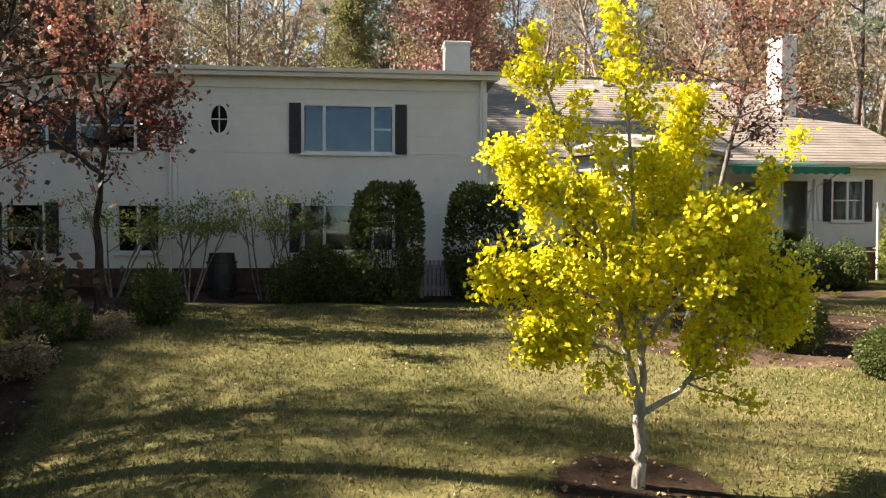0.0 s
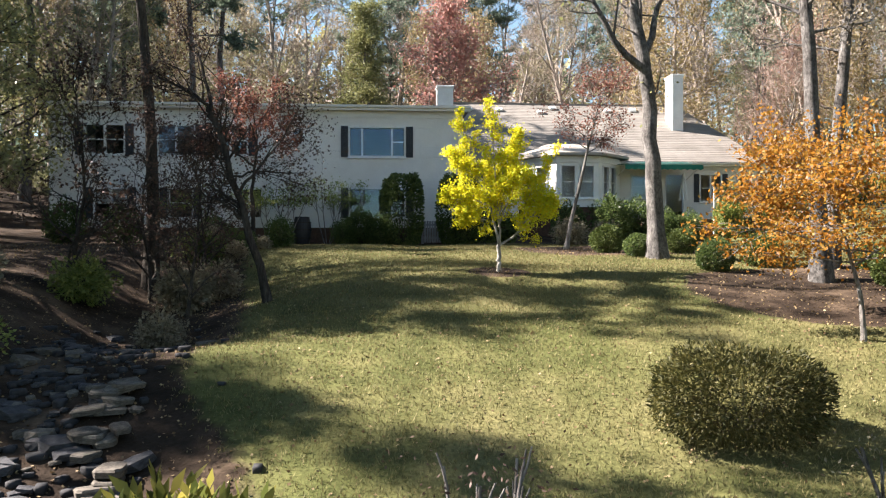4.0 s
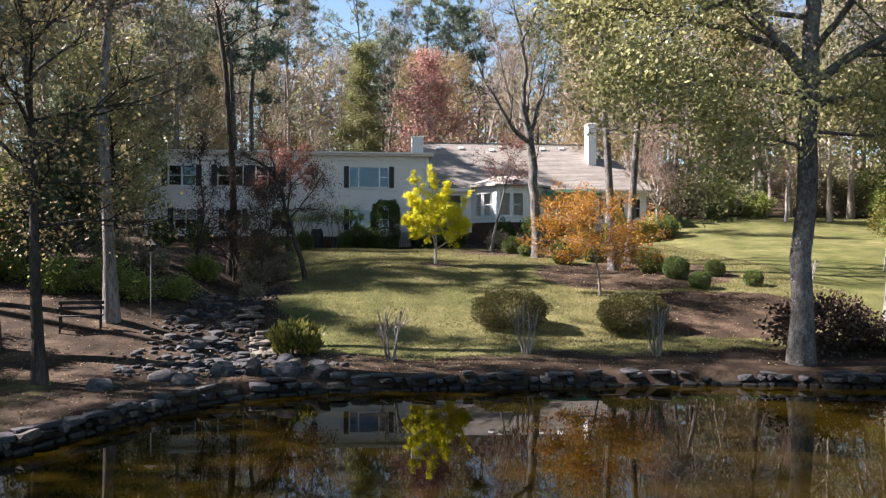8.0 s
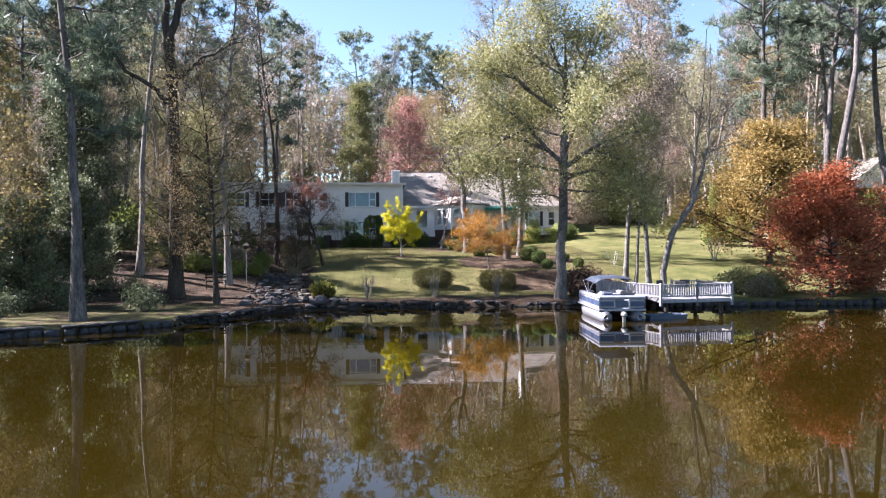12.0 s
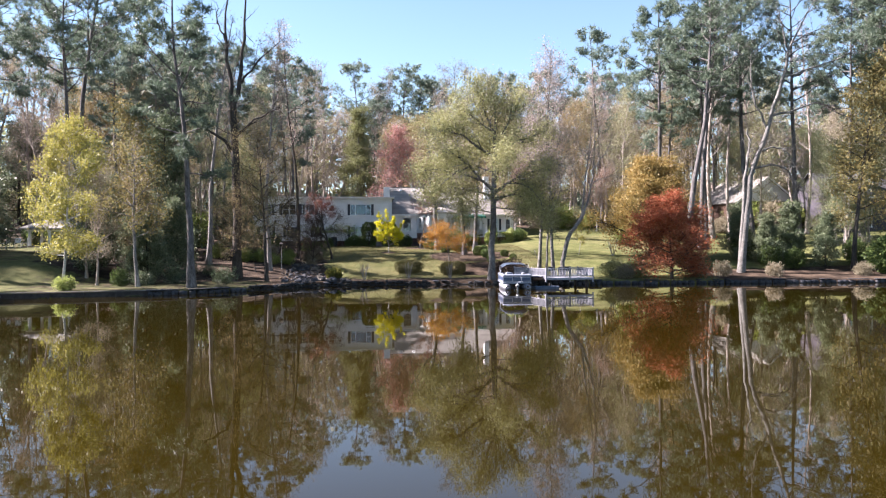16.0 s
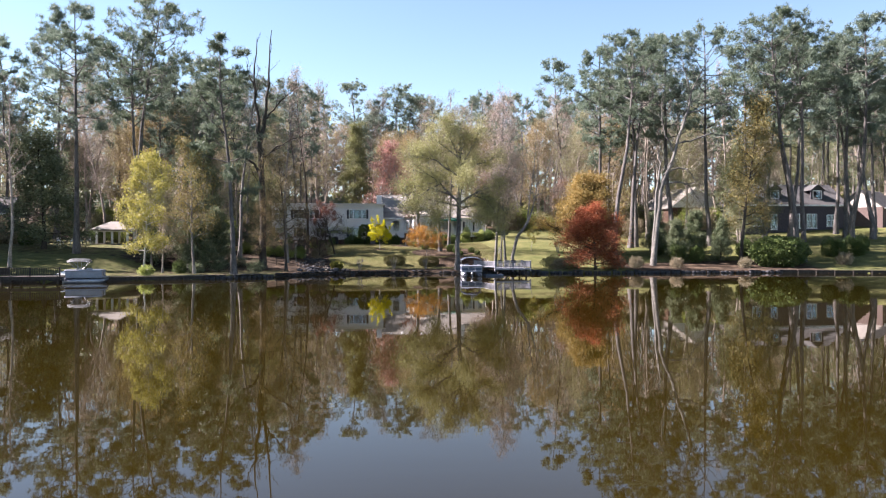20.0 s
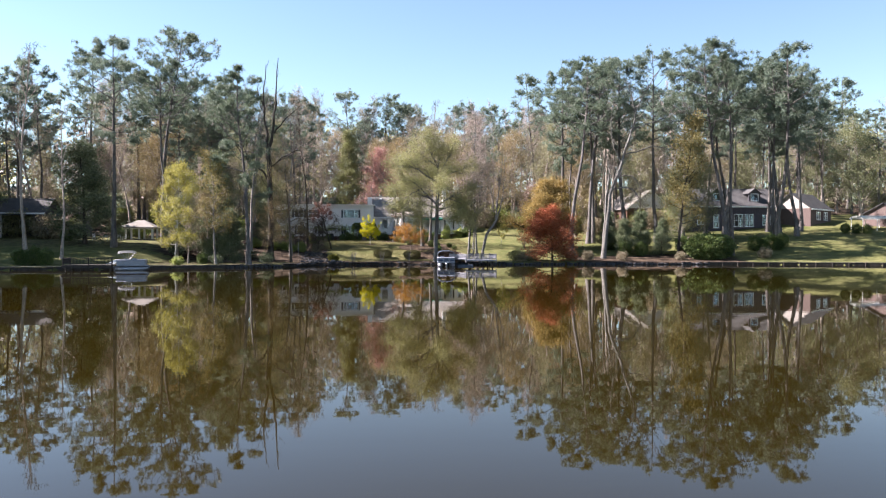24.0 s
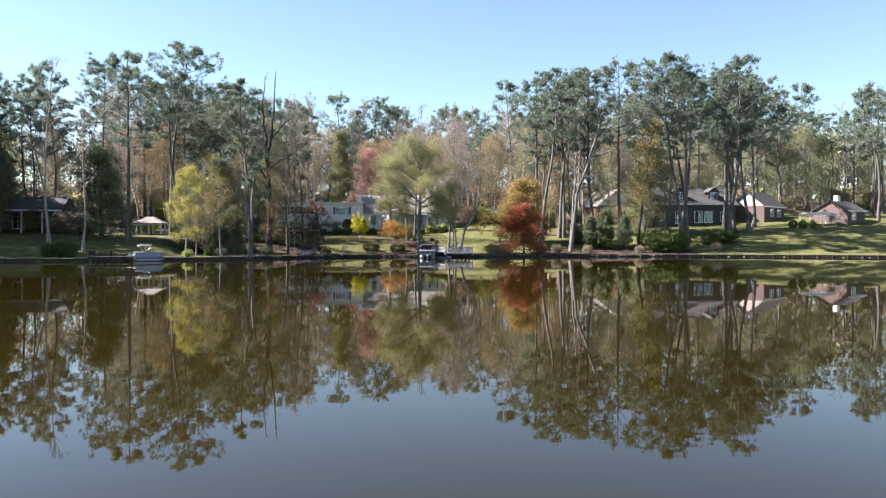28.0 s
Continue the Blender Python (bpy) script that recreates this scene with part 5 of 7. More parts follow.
def chimney(x0, x1, y0, y1, z0, z1, parent):
    c = boxed("chimney", (x0, x1, y0, y1, z0, z1 - 0.12), WHITE, parent, "white painted brick chimney")
    boxed("chimney_cap", (x0 - 0.04, x1 + 0.04, y0 - 0.04, y1 + 0.04, z1 - 0.12, z1), WHITE, c, bevel=0.015)
    boxed("flue", (x0 + 0.2, x1 - 0.2, y0 + 0.15, y1 - 0.15, z1 + 0.001, z1 + 0.05), BLACK, c)
    bm = bmesh.new()
    n = int((z1 - z0 - 0.12) / 0.21)
    for i in range(n):
        z = z0 + (i + 0.5) * 0.21
        for k in range(4):
            a = x0 + (x1 - x0) * k / 4
            box(bm, a + 0.008, a + (x1 - x0) / 4 - 0.008, y0 - 0.006, y0, z - 0.097, z + 0.097)
    part("brick_face", bm, WHITE, c)["kind"] = "stuff"


chimney(2.17, 2.9, 22.2, 23.0, 9.2, 10.56, house)
chimney(15.4, 16.0, 27.15, 28.2, 9.0, 12.4, house)

# the main range with its roof
MX0, MX1, MY, MZ1 = 3.1, 18.8, 24.45, 7.4
main_windows = [(4.6, 5.7, 5.2, 6.9, (1,), 0.0, (1,)), (12.1, 13.4, 5.5, 6.7, (1,), 0.0, (1,)), (13.9, 14.9, 4.5, 6.75, (1,), 0.0, (0,)), (15.7, 16.9, 5.3, 6.75, (1, 1), 0.28, (1, 1)), (17.7, 18.4, 5.3, 6.75, (1,), 0.0, (1,))]
mh = [(a - MX0, b - MX0, lo, hi) for a, b, lo, hi, *_ in main_windows]
mm = frame_at(MX0, MY, 0)
mwall = wall_mesh("wall", mm, MX1 - MX0, 4.3, MZ1, 0.18, mh, SIDING, house)
lap_siding(mm, MX1 - MX0, 4.3, MZ1, [(a, b, lo, hi) for a, b, lo, hi in mh], mwall, SIDING, 0.25)
for a, b, lo, hi, lights, sh, rails in main_windows:
    window_unit(mm, a - MX0, b - MX0, lo, hi, lights, house, sh, rails)
boxed("foundation", (MX0, MX1 - 0.02, MY + 0.02, 35.5, 2.6, 4.3), BRICK, house)
bm = bmesh.new()
box(bm, MX1 - 0.18, MX1, MY + 0.18, 35.5, 4.3, MZ1), box(bm, MX0, MX1, 35.5, 35.68, 4.3, MZ1), box(bm, MX0, MX1 - 0.2, 29, 29.1, 4.4, 7.3)
part("wall", bm, SIDING, house)
shingle_roof([(MX0 - 0.05, 24.05, 7.32), (MX1 + 0.35, 24.05, 7.32), (16.8, 30.0, 11.18), (MX0 - 0.05, 30.0, 11.18)], 34, house, SHINGLE)
shingle_roof([(MX1 + 0.35, 24.05, 7.32), (MX1 + 0.35, 36.0, 7.32), (16.8, 30.05, 11.18), (16.8, 30.0, 11.18)], 10, house, SHINGLE)
shingle_roof([(MX1 + 0.35, 36.0, 7.3), (MX0 - 0.05, 36.0, 7.3), (MX0 - 0.05, 30.0, 11.18), (16.8, 30.0, 11.18)], 2, house, SHINGLE)
bm = bmesh.new()
box(bm, MX0 - 0.05, 16.8, 29.88, 30.12, 11.14, 11.22)
part("ridge_cap", bm, SHINGLE, house)
boxed("fascia", (MX0, MX1 + 0.35, 24.0, 24.03, 7.1, 7.3), WHITE, house)
boxed("soffit", (MX0, MX1 + 0.33, 24.032, MY - 0.036, 7.12, 7.17), WHITE, house)
gutter(11.6, MX1 + 0.35, 23.998, 7.18, house)
gable = bmesh.new()
v = [gable.verts.new(p) for p in ((MX0 - 0.03, 24.5, 7.3), (MX0 - 0.03, 35.6, 7.3), (MX0 - 0.03, 30, 11.1))]
gable.faces.new(v)
part("gable", gable, SIDING, house)
# roof vents
for x, s in ((4.5, 0.86), (6.2, 0.86), (9.3, 0.9), (12.4, 0.86), (13.9, 0.88), (16.6, 0.88), (6.6, 0.5), (8.5, 0.82)):
    y, z = 24.05 + 5.95 * s, 7.32 + 3.86 * s
    bm = bmesh.new()
    box(bm, -0.2, 0.2, -0.16, 0.16, 0.0, 0.11, bevel=0.03)
    bmesh.ops.transform(bm, matrix=pose(x, y, z + 0.03, 33, 0, 0), verts=bm.verts)
    part("roof_vent", bm, WHITE if s > 0.6 else GREY_METAL, house)

# the sunroom bay
bay_ring = [(6.35, 24.45), (7.76, 22.2), (9.8, 22.2), (11.3, 23.7), (11.3, 24.45)]
BZ0, BZ1 = 4.95, 7.35
for (xa, ya), (xb, yb), wins in zip(bay_ring, bay_ring[1:], ([(0.45, 1.2), (1.32, 2.1)], [(0.18, 0.95), (1.07, 1.84)], [(0.35, 1.0), (1.1, 1.75)], [])):
    length, turn = math.hypot(xb - xa, yb - ya), math.degrees(math.atan2(yb - ya, xb - xa))
    m = frame_at(xa, ya, turn)
    z0, z1 = (5.35, 6.95)
    hs = [(a, b, z0, z1) for a, b in wins]
    wall_mesh("bay_wall", m, length, BZ0, BZ1, 0.14, hs, WHITE, house)
    for a, b in wins:
        window_unit(m, a, b, z0, z1, (1,), house, 0, (1,))
    boxed("bay_frieze", (-0.03, length + 0.03, -0.06, -0.001, 7.05, 7.22), WHITE, house, m=m)
    boxed("bay_skirt", (-0.02, length + 0.02, -0.05, -0.001, BZ0, BZ0 + 0.16), WHITE, house, m=m)
bm = bmesh.new()
prism(bm, [(x + 0.03, y + 0.03) for x, y in bay_ring[:-1]] + [(11.25, 24.46)], 2.6, BZ0)
part("bay_foundation", bm, BRICK, house)
bm = bmesh.new()
prism(bm, [(x, y + 0.12) for x, y in bay_ring], 5.0, 5.04)
part("bay_floor", bm, INTERIOR, house)
bm = bmesh.new()
eave = [(6.0, 24.3), (7.6, 21.85), (9.95, 21.85), (11.75, 23.6), (11.75, 24.3)]
lo, hi = [bm.verts.new((x, y, 7.36)) for x, y in eave], [bm.verts.new((x, y, 7.48)) for x, y in eave]
top = [bm.verts.new(p) for p in ((8.0, 24.9, 8.25), (9.7, 24.9, 8.25))]
for i in range(4):
    bm.faces.new((lo[i], lo[i + 1], hi[i + 1], hi[i]))
bm.faces.new(lo[::-1])
bm.faces.new((hi[0], hi[1], top[0])), bm.faces.new((hi[1], hi[2], top[1], top[0])), bm.faces.new((hi[2], hi[3], top[1])), bm.faces.new((hi[3], hi[4], top[1]))
part("bay_roof", bm, surface("tan_metal_roof", (0.3, 0.265, 0.225), (0.38, 0.34, 0.295), 2.0, 0.7, 40, 0.15), house, "pale low hipped metal roof")
# foundation brick courses along the front of the wing
for i in range(4):
    for k in range(44):
        x = WX0 + 0.05 + (k + 0.5 * (i % 2)) * 0.39
        if x + 0.37 < WX1 and i < 4:
            boxed("brick", (x, x + 0.37, WY - 0.012, WY + 0.02, 3.0 + i * 0.235, 3.0 + i * 0.235 + 0.215), BRICK, base)

# the awning over the terrace
awn = thing("awning", "dark green canvas awning over the terrace", "awning")
bm = bmesh.new()
a0, a1, yb, yf, zb, zf = 11.1, 14.95, 24.0, 22.3, 7.16, 6.98
v = [bm.verts.new(p) for p in ((a0, yb, zb), (a1, yb, zb), (a1, yf, zf), (a0, yf, zf), (a0, yb, zb - 0.03), (a1, yb, zb - 0.03), (a1, yf, zf - 0.03), (a0, yf, zf - 0.03))]
for f in ((0, 3, 2, 1), (4, 5, 6, 7), (0, 1, 5, 4), (2, 3, 7, 6), (1, 2, 6, 5), (3, 0, 4, 7)):
    bm.faces.new([v[k] for k in f])
part("canopy", bm, AWNING, awn)
bm = bmesh.new()
n = 24
xs = [a0 + (a1 - a0) * k / n for k in range(n + 1)]
for k in range(n):
    d0, d1 = 0.2 + 0.05 * (k % 2), 0.2 + 0.05 * ((k + 1) % 2)
    bm.faces.new([bm.verts.new(p) for p in ((xs[k], yf - 0.01, zf), (xs[k + 1], yf - 0.01, zf), (xs[k + 1], yf - 0.02, zf - d1), (xs[k], yf - 0.02, zf - d0))])
part("valance", bm, AWNING, awn)
for x in (a0 + 0.1, a1 - 0.1):
    bm = bmesh.new()
    cyl(bm, (x, yb + 0.4, 6.3), (x, yf + 0.05, zf - 0.05), 0.02, seg=6)
    part("arm", bm, WHITE, awn)
# terrace
ter = thing("terrace", "low brick terrace under the awning", "terrace", kind="structure")
boxed("slab", (11.4, 17.2, 20.9, 24.4, 2.6, 4.3), BRICK, ter)
boxed("coping", (11.35, 17.25, 20.85, 24.42, 4.302, 4.37), STONE_WARM, ter, bevel=0.01)


def umbrella(x, y, z):
    u = thing("patio_umbrella", "closed cream patio umbrella on the terrace", "umbrella", (x, y, z))
    bm = bmesh.new()
    cyl(bm, (0, 0, 0.05), (0, 0, 2.3), 0.022, seg=8)
    part("pole", bm, WHITE, u)
    bm = bmesh.new()
    cyl(bm, (0, 0, 0), (0, 0, 0.08), 0.25, 0.22, 16)
    part("base", bm, GREY_METAL, u)
    for k in range(6):
        a = k * math.pi / 3
        bm = bmesh.new()
        cyl(bm, (0.03 * math.cos(a), 0.03 * math.sin(a), 2.28), (0.2 * math.cos(a), 0.2 * math.sin(a), 0.95), 0.03, 0.06, 7)
        part("folded_panel", bm, WHITE, u)


umbrella(14.4, 23.3, 4.37)
lamp = thing("lamp_post", "white wooden lamp post by the terrace hedge", "post", (14.7, 20.6, gz(14.7, 20.6)))
bm = bmesh.new()
box(bm, -0.035, 0.035, -0.035, 0.035, -0.2, 2.2, bevel=0.01)
part("post", bm, WHITE, lamp)
bm = bmesh.new()
box(bm, -0.055, 0.055, -0.055, 0.055, 2.2, 2.26, bevel=0.015)
part("cap", bm, WHITE, lamp)

# gate, bin by the wing
gate = thing("garden_gate", "grey slatted garden gate beside the clipped shrubs", "gate", (1.3, 18.9, gz(1.6, 18.9)))
for k in range(8):
    boxed("slat", (0.02 + k * 0.105, 0.1 + k * 0.105, -0.012, 0.012, 0.05, 0.95), WOOD_GREY, gate, bevel=0.004)
for z in (0.2, 0.75):
    boxed("rail", (0.0, 0.86, 0.012, 0.05, z, z + 0.09), WOOD_GREY, gate)
for x in (-0.1, 0.86):
    boxed("post", (x, x + 0.1, -0.05, 0.05, -0.2, 1.05), WOOD_GREY, gate, bevel=0.01)
unit = thing("rain_barrel", "dark round rain barrel standing by the house wall", "barrel", (-3.75, 19.3, gz(-3.75, 19.3)))
bm = bmesh.new()
prof = [(0.3, 0), (0.36, 0.3), (0.38, 0.55), (0.36, 0.85), (0.31, 1.1), (0.31, 1.14), (0.0, 1.16)]
rings = [[bm.verts.new((r * math.cos(2 * math.pi * k / 20), r * math.sin(2 * math.pi * k / 20), z)) for k in range(20)] for r, z in prof[:-1]]
for i in range(len(rings) - 1):
    for k in range(20):
        bm.faces.new((rings[i][k], rings[i][(k + 1) % 20], rings[i + 1][(k + 1) % 20], rings[i + 1][k]))
bm.faces.new(rings[-1])
part("body", bm, BLACK, unit, smooth=False)
for z in (0.25, 0.6, 0.9):
    bm = bmesh.new()
    bmesh.ops.create_cone(bm, cap_ends=False, segments=20, radius1=0.385, radius2=0.385, depth=0.04, matrix=Matrix.Translation((0, 0, z)))
    part("hoop", bm, WOOD_DARK, unit)


# ---- shrubs ----
def shrub_meshes(seed, rx, ry, rz, leaves, size, mat, wide=0.6, shell=0.22, lump=0.12, flat=0.0):
    """A dense shrub: forked stems inside and leaves crowding towards an uneven outline; its base at the origin."""
    rng = np.random.default_rng(seed)
    wood = Wood()
    for k in range(10):
        a = k * 2.4
        d = np.array([math.cos(a) * 0.6, math.sin(a) * 0.6, 1.0])
        p = wander(rng, (0, 0, -0.1), d / np.linalg.norm(d), rz * 1.5, 4, 0.15, 0.05)
        p[:, 0] *= min(1.4, rx / rz)
        wood.tube(p * 0.95, np.linspace(0.02, 0.006, 5), 4)
    n = leaves
    d = dirs(rng, n)
    ph = rng.uniform(0, 6.28, 6)
    bumpy = 1 + lump * (np.sin(d[:, 0] * 5 + ph[0]) * np.sin(d[:, 1] * 5 + ph[1]) + 0.6 * np.sin(d[:, 2] * 9 + ph[2]) * np.sin(d[:, 0] * 9 + ph[3]))
    rad = (1 - shell * rng.uniform(0, 1, n) ** 1.6) * bumpy
    fill = rng.uniform(0, 1, n) < 0.18
    rad = np.where(fill, rng.uniform(0.3, 0.9, n), rad)
    p = d * rad[:, None]
    if flat:
        p = np.sign(p) * np.abs(p) ** (1 - flat)
    p = p * (rx, ry, rz) + (0, 0, rz * 0.93)
    p[:, 2] = np.maximum(p[:, 2], 0.02)
    return wood.mesh("branchwork", BARK_DARK), leaf_mesh("foliage", rng, p, d + rng.normal(0, 0.6, (n, 3)), size, wide, mat)


def shrub(name, label, meshes, x, y, turn=0.0, scale=1.0, group="", category="shrub"):
    ob = thing(name, label, category, (x, y, gz(x, y) - 0.03), turn, group)
    ob.scale = (scale,) * 3 if isinstance(scale, (int, float)) else scale
    part_of("branchwork", meshes[0], ob)["kind"] = "stuff"
    part_of("foliage", meshes[1], ob)
    return ob


ball = [shrub_meshes(200 + k, 0.52, 0.52, 0.46, 7000, 0.058, (L_BOX, L_GREEN)[k], shell=0.2, lump=0.06) for k in range(2)]
for k, (x, y, s) in enumerate([(6.93, 11.84, 1.05), (7.28, 9.9, 0.82), (9.25, 11.3, 0.95), (8.34, 6.92, 0.95), (9.98, 7.61, 1.05), (10.6, 8.6, 0.95), (11.34, 3.97, 1.05), (11.93, 2.69, 1.0), (13.87, 3.26, 0.75), (12.11, 0.84, 0.75),
                               (14.3, 0.92, 0.7), (12.2, 6.2, 0.8), (9.3, 8.9, 0.85)]):
    shrub("clipped_ball_shrub", "clipped round dark green shrub in the bark bed", ball[k % 2], x, y, 47 * k, s, "clipped ball shrubs")
juniper = shrub_meshes(210, 1.22, 0.85, 0.62, 24000, 0.075, L_JUNIPER, wide=0.28, shell=0.34, lump=0.16, flat=0.15)
shrub("spreading_juniper", "broad olive green juniper near the pond wall", juniper, 4.07, -2.9, 0, 1.0, "junipers")
shrub("spreading_juniper", "broad olive brown juniper near the pond wall", juniper, 7.99, -3.46, 190, 0.98, "junipers")
pillar = [shrub_meshes(220 + k, 0.84, 0.7, 1.45, 9000, 0.11, L_GREEN, shell=0.2, lump=0.1, flat=0.35) for k in range(2)]
shrub("tall_holly", "tall clipped glossy holly against the house", pillar[0], 0.4, 18.3, 0, (1, 1, 1.03), "tall hollies")
shrub("tall_holly", "tall clipped glossy holly beside the gate", pillar[1], 2.75, 18.6, 30, (1, 1, 1.03), "tall hollies")
camellia = shrub_meshes(230, 0.85, 0.8, 1.0, 4600, 0.11, L_GREEN, shell=0.42, lump=0.2)
light_bush = shrub_meshes(231, 0.8, 0.7, 0.6, 3400, 0.11, L_LIGHT, shell=0.75, lump=0.4)
dry_bush = shrub_meshes(232, 0.8, 0.7, 0.6, 2600, 0.11, L_DULLBROWN, shell=0.6, lump=0.3)
GREEN_SPOTS = [(12.3, 20.2, 0.75), (13.3, 20.0, 0.7), (9.9, 20.6, 1.05), (8.0, 20.9, 0.9), (11.2, 20.9, 0.95), (-4.1, 14.75, 0.58), (-5.4, 12.3, 0.45), (-5.9, 11.2, 0.55), (-4.95, 12.9, 0.35), (-1.3, 18.6, 0.75), (-0.6, 18.3, 0.6), (-2.0, 18.2, 0.55), (3.9, 19.4, 0.8), (5.0, 20.3, 0.7), (-10.4, 17.5, 0.8), (-12.3, 17, 0.85),
               (18.6, 20.2, 0.8), (-17.5, -14, 0.7), (-6.6, 15.5, 0.6), (38, -3, 1.2), (40, -4, 1.0), (37, 0, 1.3), (42, 1, 1.2), (-33, 8, 1.1), (56.1, -5, 1.1), (57.0, -5.3, 1.0), (58.6, -5, 1.15), (60.2, -4.8, 1.1), (59.4, -5.6, 0.9), (74.5, 2, 0.8), (75.8, 1.2, 0.8), (77, 0.4, 0.75), (46.5, -3, 1.2), (-33.9, -20, 1.0), (-32.6, -20.3, 0.9), (-35.2, -20.4, 0.9)]
for k, (x, y, s) in enumerate(GREEN_SPOTS):
    shrub("evergreen_shrub", "loose dark evergreen shrub", camellia, x, y, 61 * k, s, "evergreen shrubs")
LIGHT_SPOTS = [(19.2, 21.3, 0.85), (-7.6, 6.0, 0.9), (-6.2, 11.5, 0.8), (-9.3, -0.6, 1.0), (-8.2, -1.2, 0.8), (-7.0, -0.4, 0.7), (-10.8, -0.8, 1.0),
               (-18.9, -20.3, 0.8), (-13.5, 1, 1.1), (31, 15, 1.2), (33, 17, 1.4), (35, 20, 1.6)]
for k, (x, y, s) in enumerate(LIGHT_SPOTS):
    shrub("light_green_shrub", "loose light green shrub", light_bush, x, y, 83 * k, s, "light green shrubs")
DRY_SPOTS = [(-5.1, 11.6, 0.5), (-4.5, 13.3, 0.4), (-5.0, 8.5, 0.9), (-5.6, 7.2, 1.0), (-6.2, 13, 0.7), (6.9, 16.5, 0.9), (8.6, 17.5, 0.8), (-9, 3.6, 0.9), (-11, 5, 1.1), (22, -9, 1.0), (29, -7.6, 1.0), (31.5, -7.0, 1.1), (36, -7.5, 1.0), (-5.1, 3.4, 0.7), (44, -8, 1.0), (56, -8, 1.2)]
loose_holly = shrub_meshes(239, 0.85, 0.75, 0.72, 1900, 0.1, L_HOLLY, shell=0.8, lump=0.45)
for k, (x, y, s) in enumerate([(-10.2, -13.2, 1.0), (-14.2, -11.6, 1.15), (-12.9, -6.0, 0.8), (-15.9, -14.6, 0.9)]):
    shrub("holly_bush", "loose dull green holly bush on the leafy bank", loose_holly, x, y, 77 * k, s, "holly bushes")
hedge = shrub_meshes(237, 1.75, 0.5, 0.72, 7000, 0.11, L_LIGHT, shell=0.3, lump=0.05, flat=0.45)
shrub("clipped_hedge", "clipped boxy light green hedge before the terrace", hedge, 16.1, 19.9, 0, 1.0, "", "hedge")
tall_pale = shrub_meshes(238, 0.75, 0.6, 1.35, 3600, 0.15, L_PALE, shell=0.5, lump=0.2)
shrub("pale_viburnum", "tall loose pale green shrub behind the hedge", tall_pale, 15.5, 20.7, 0, (0.75, 0.75, 0.85))
shrub("pale_viburnum", "tall loose pale green shrub at the hedge's end", tall_pale, 17.7, 20.6, 90, (0.8, 0.8, 0.6))
olive_bush = shrub_meshes(235, 1.25, 1.0, 0.75, 3600, 0.13, L_OLIVE, shell=0.5, lump=0.25)
for k, (x, y) in enumerate([(21.8, -6.8), (23.4, -7.3), (22.8, -5.8)]):
    shrub("olive_shrub", "wide olive brown shrub beside the dock", olive_bush, x, y, 70 * k, 1 - 0.1 * k, "olive shrubs")
russet_bush = shrub_meshes(236, 1.2, 0.9, 0.62, 4200, 0.1, L_UMBER, shell=0.5, lump=0.25)
shrub("russet_shrub", "dark reddish brown shrub under the oak", russet_bush, 12.5, -6.5, 0, (1.35, 1.2, 1.3))
shrub("russet_shrub", "dark reddish brown shrub under the oak", russet_bush, 14.0, -6.9, 120, 0.7)
shrub("clipped_box_shrub", "clipped round pale green shrub on a lawn", ball[1], -38.0, 0.0, 0, 1.7)
shrub("red_azalea", "low azalea with red autumn leaves by the path", shrub_meshes(234, 0.5, 0.4, 0.3, 900, 0.09, L_RED, shell=0.6, lump=0.3), -6.4, 13.6)
for k, (x, y, s) in enumerate(DRY_SPOTS):
    shrub("dry_brown_shrub", "thin brown autumn shrub", dry_bush, x, y, 37 * k, s, "dry shrubs")
big_bush = shrub_meshes(233, 3.4, 2.4, 1.75, 9000, 0.28, L_GREEN, shell=0.35, lump=0.15)
shrub("shore_laurel", "huge dark evergreen laurel hanging over the shore", big_bush, 48.7, -6.8)
under = [shrub_meshes(240 + k, 1.7, 1.5, 1.3, 3800, 0.18, (L_LIGHT, L_DULLBROWN, L_DULLGREEN)[k], shell=0.5, lump=0.25) for k in range(3)]
rng = random.Random(7)
for k in range(126):
    zone = k % 7
    x, y = ((rng.uniform(-45, 60), rng.uniform(37, 46)), (rng.uniform(-50, -10), rng.uniform(2, 36)), (rng.uniform(33, 58), rng.uniform(14, 34)), (rng.uniform(60, 120), rng.uniform(30, 48)), (rng.uniform(-95, -52), rng.uniform(-8, 34)), (rng.uniform(22, 48), rng.uniform(28.5, 33)), (rng.uniform(36, 60), rng.uniform(20, 30)))[zone]
    if -42 < x < -24 and -10 < y < 9:
        continue
    shrub("undergrowth_shrub", "shaggy undergrowth shrub at the wood's edge", under[rng.randrange(3)], x, y, rng.uniform(0, 360), rng.uniform(0.7, 1.5), "undergrowth")


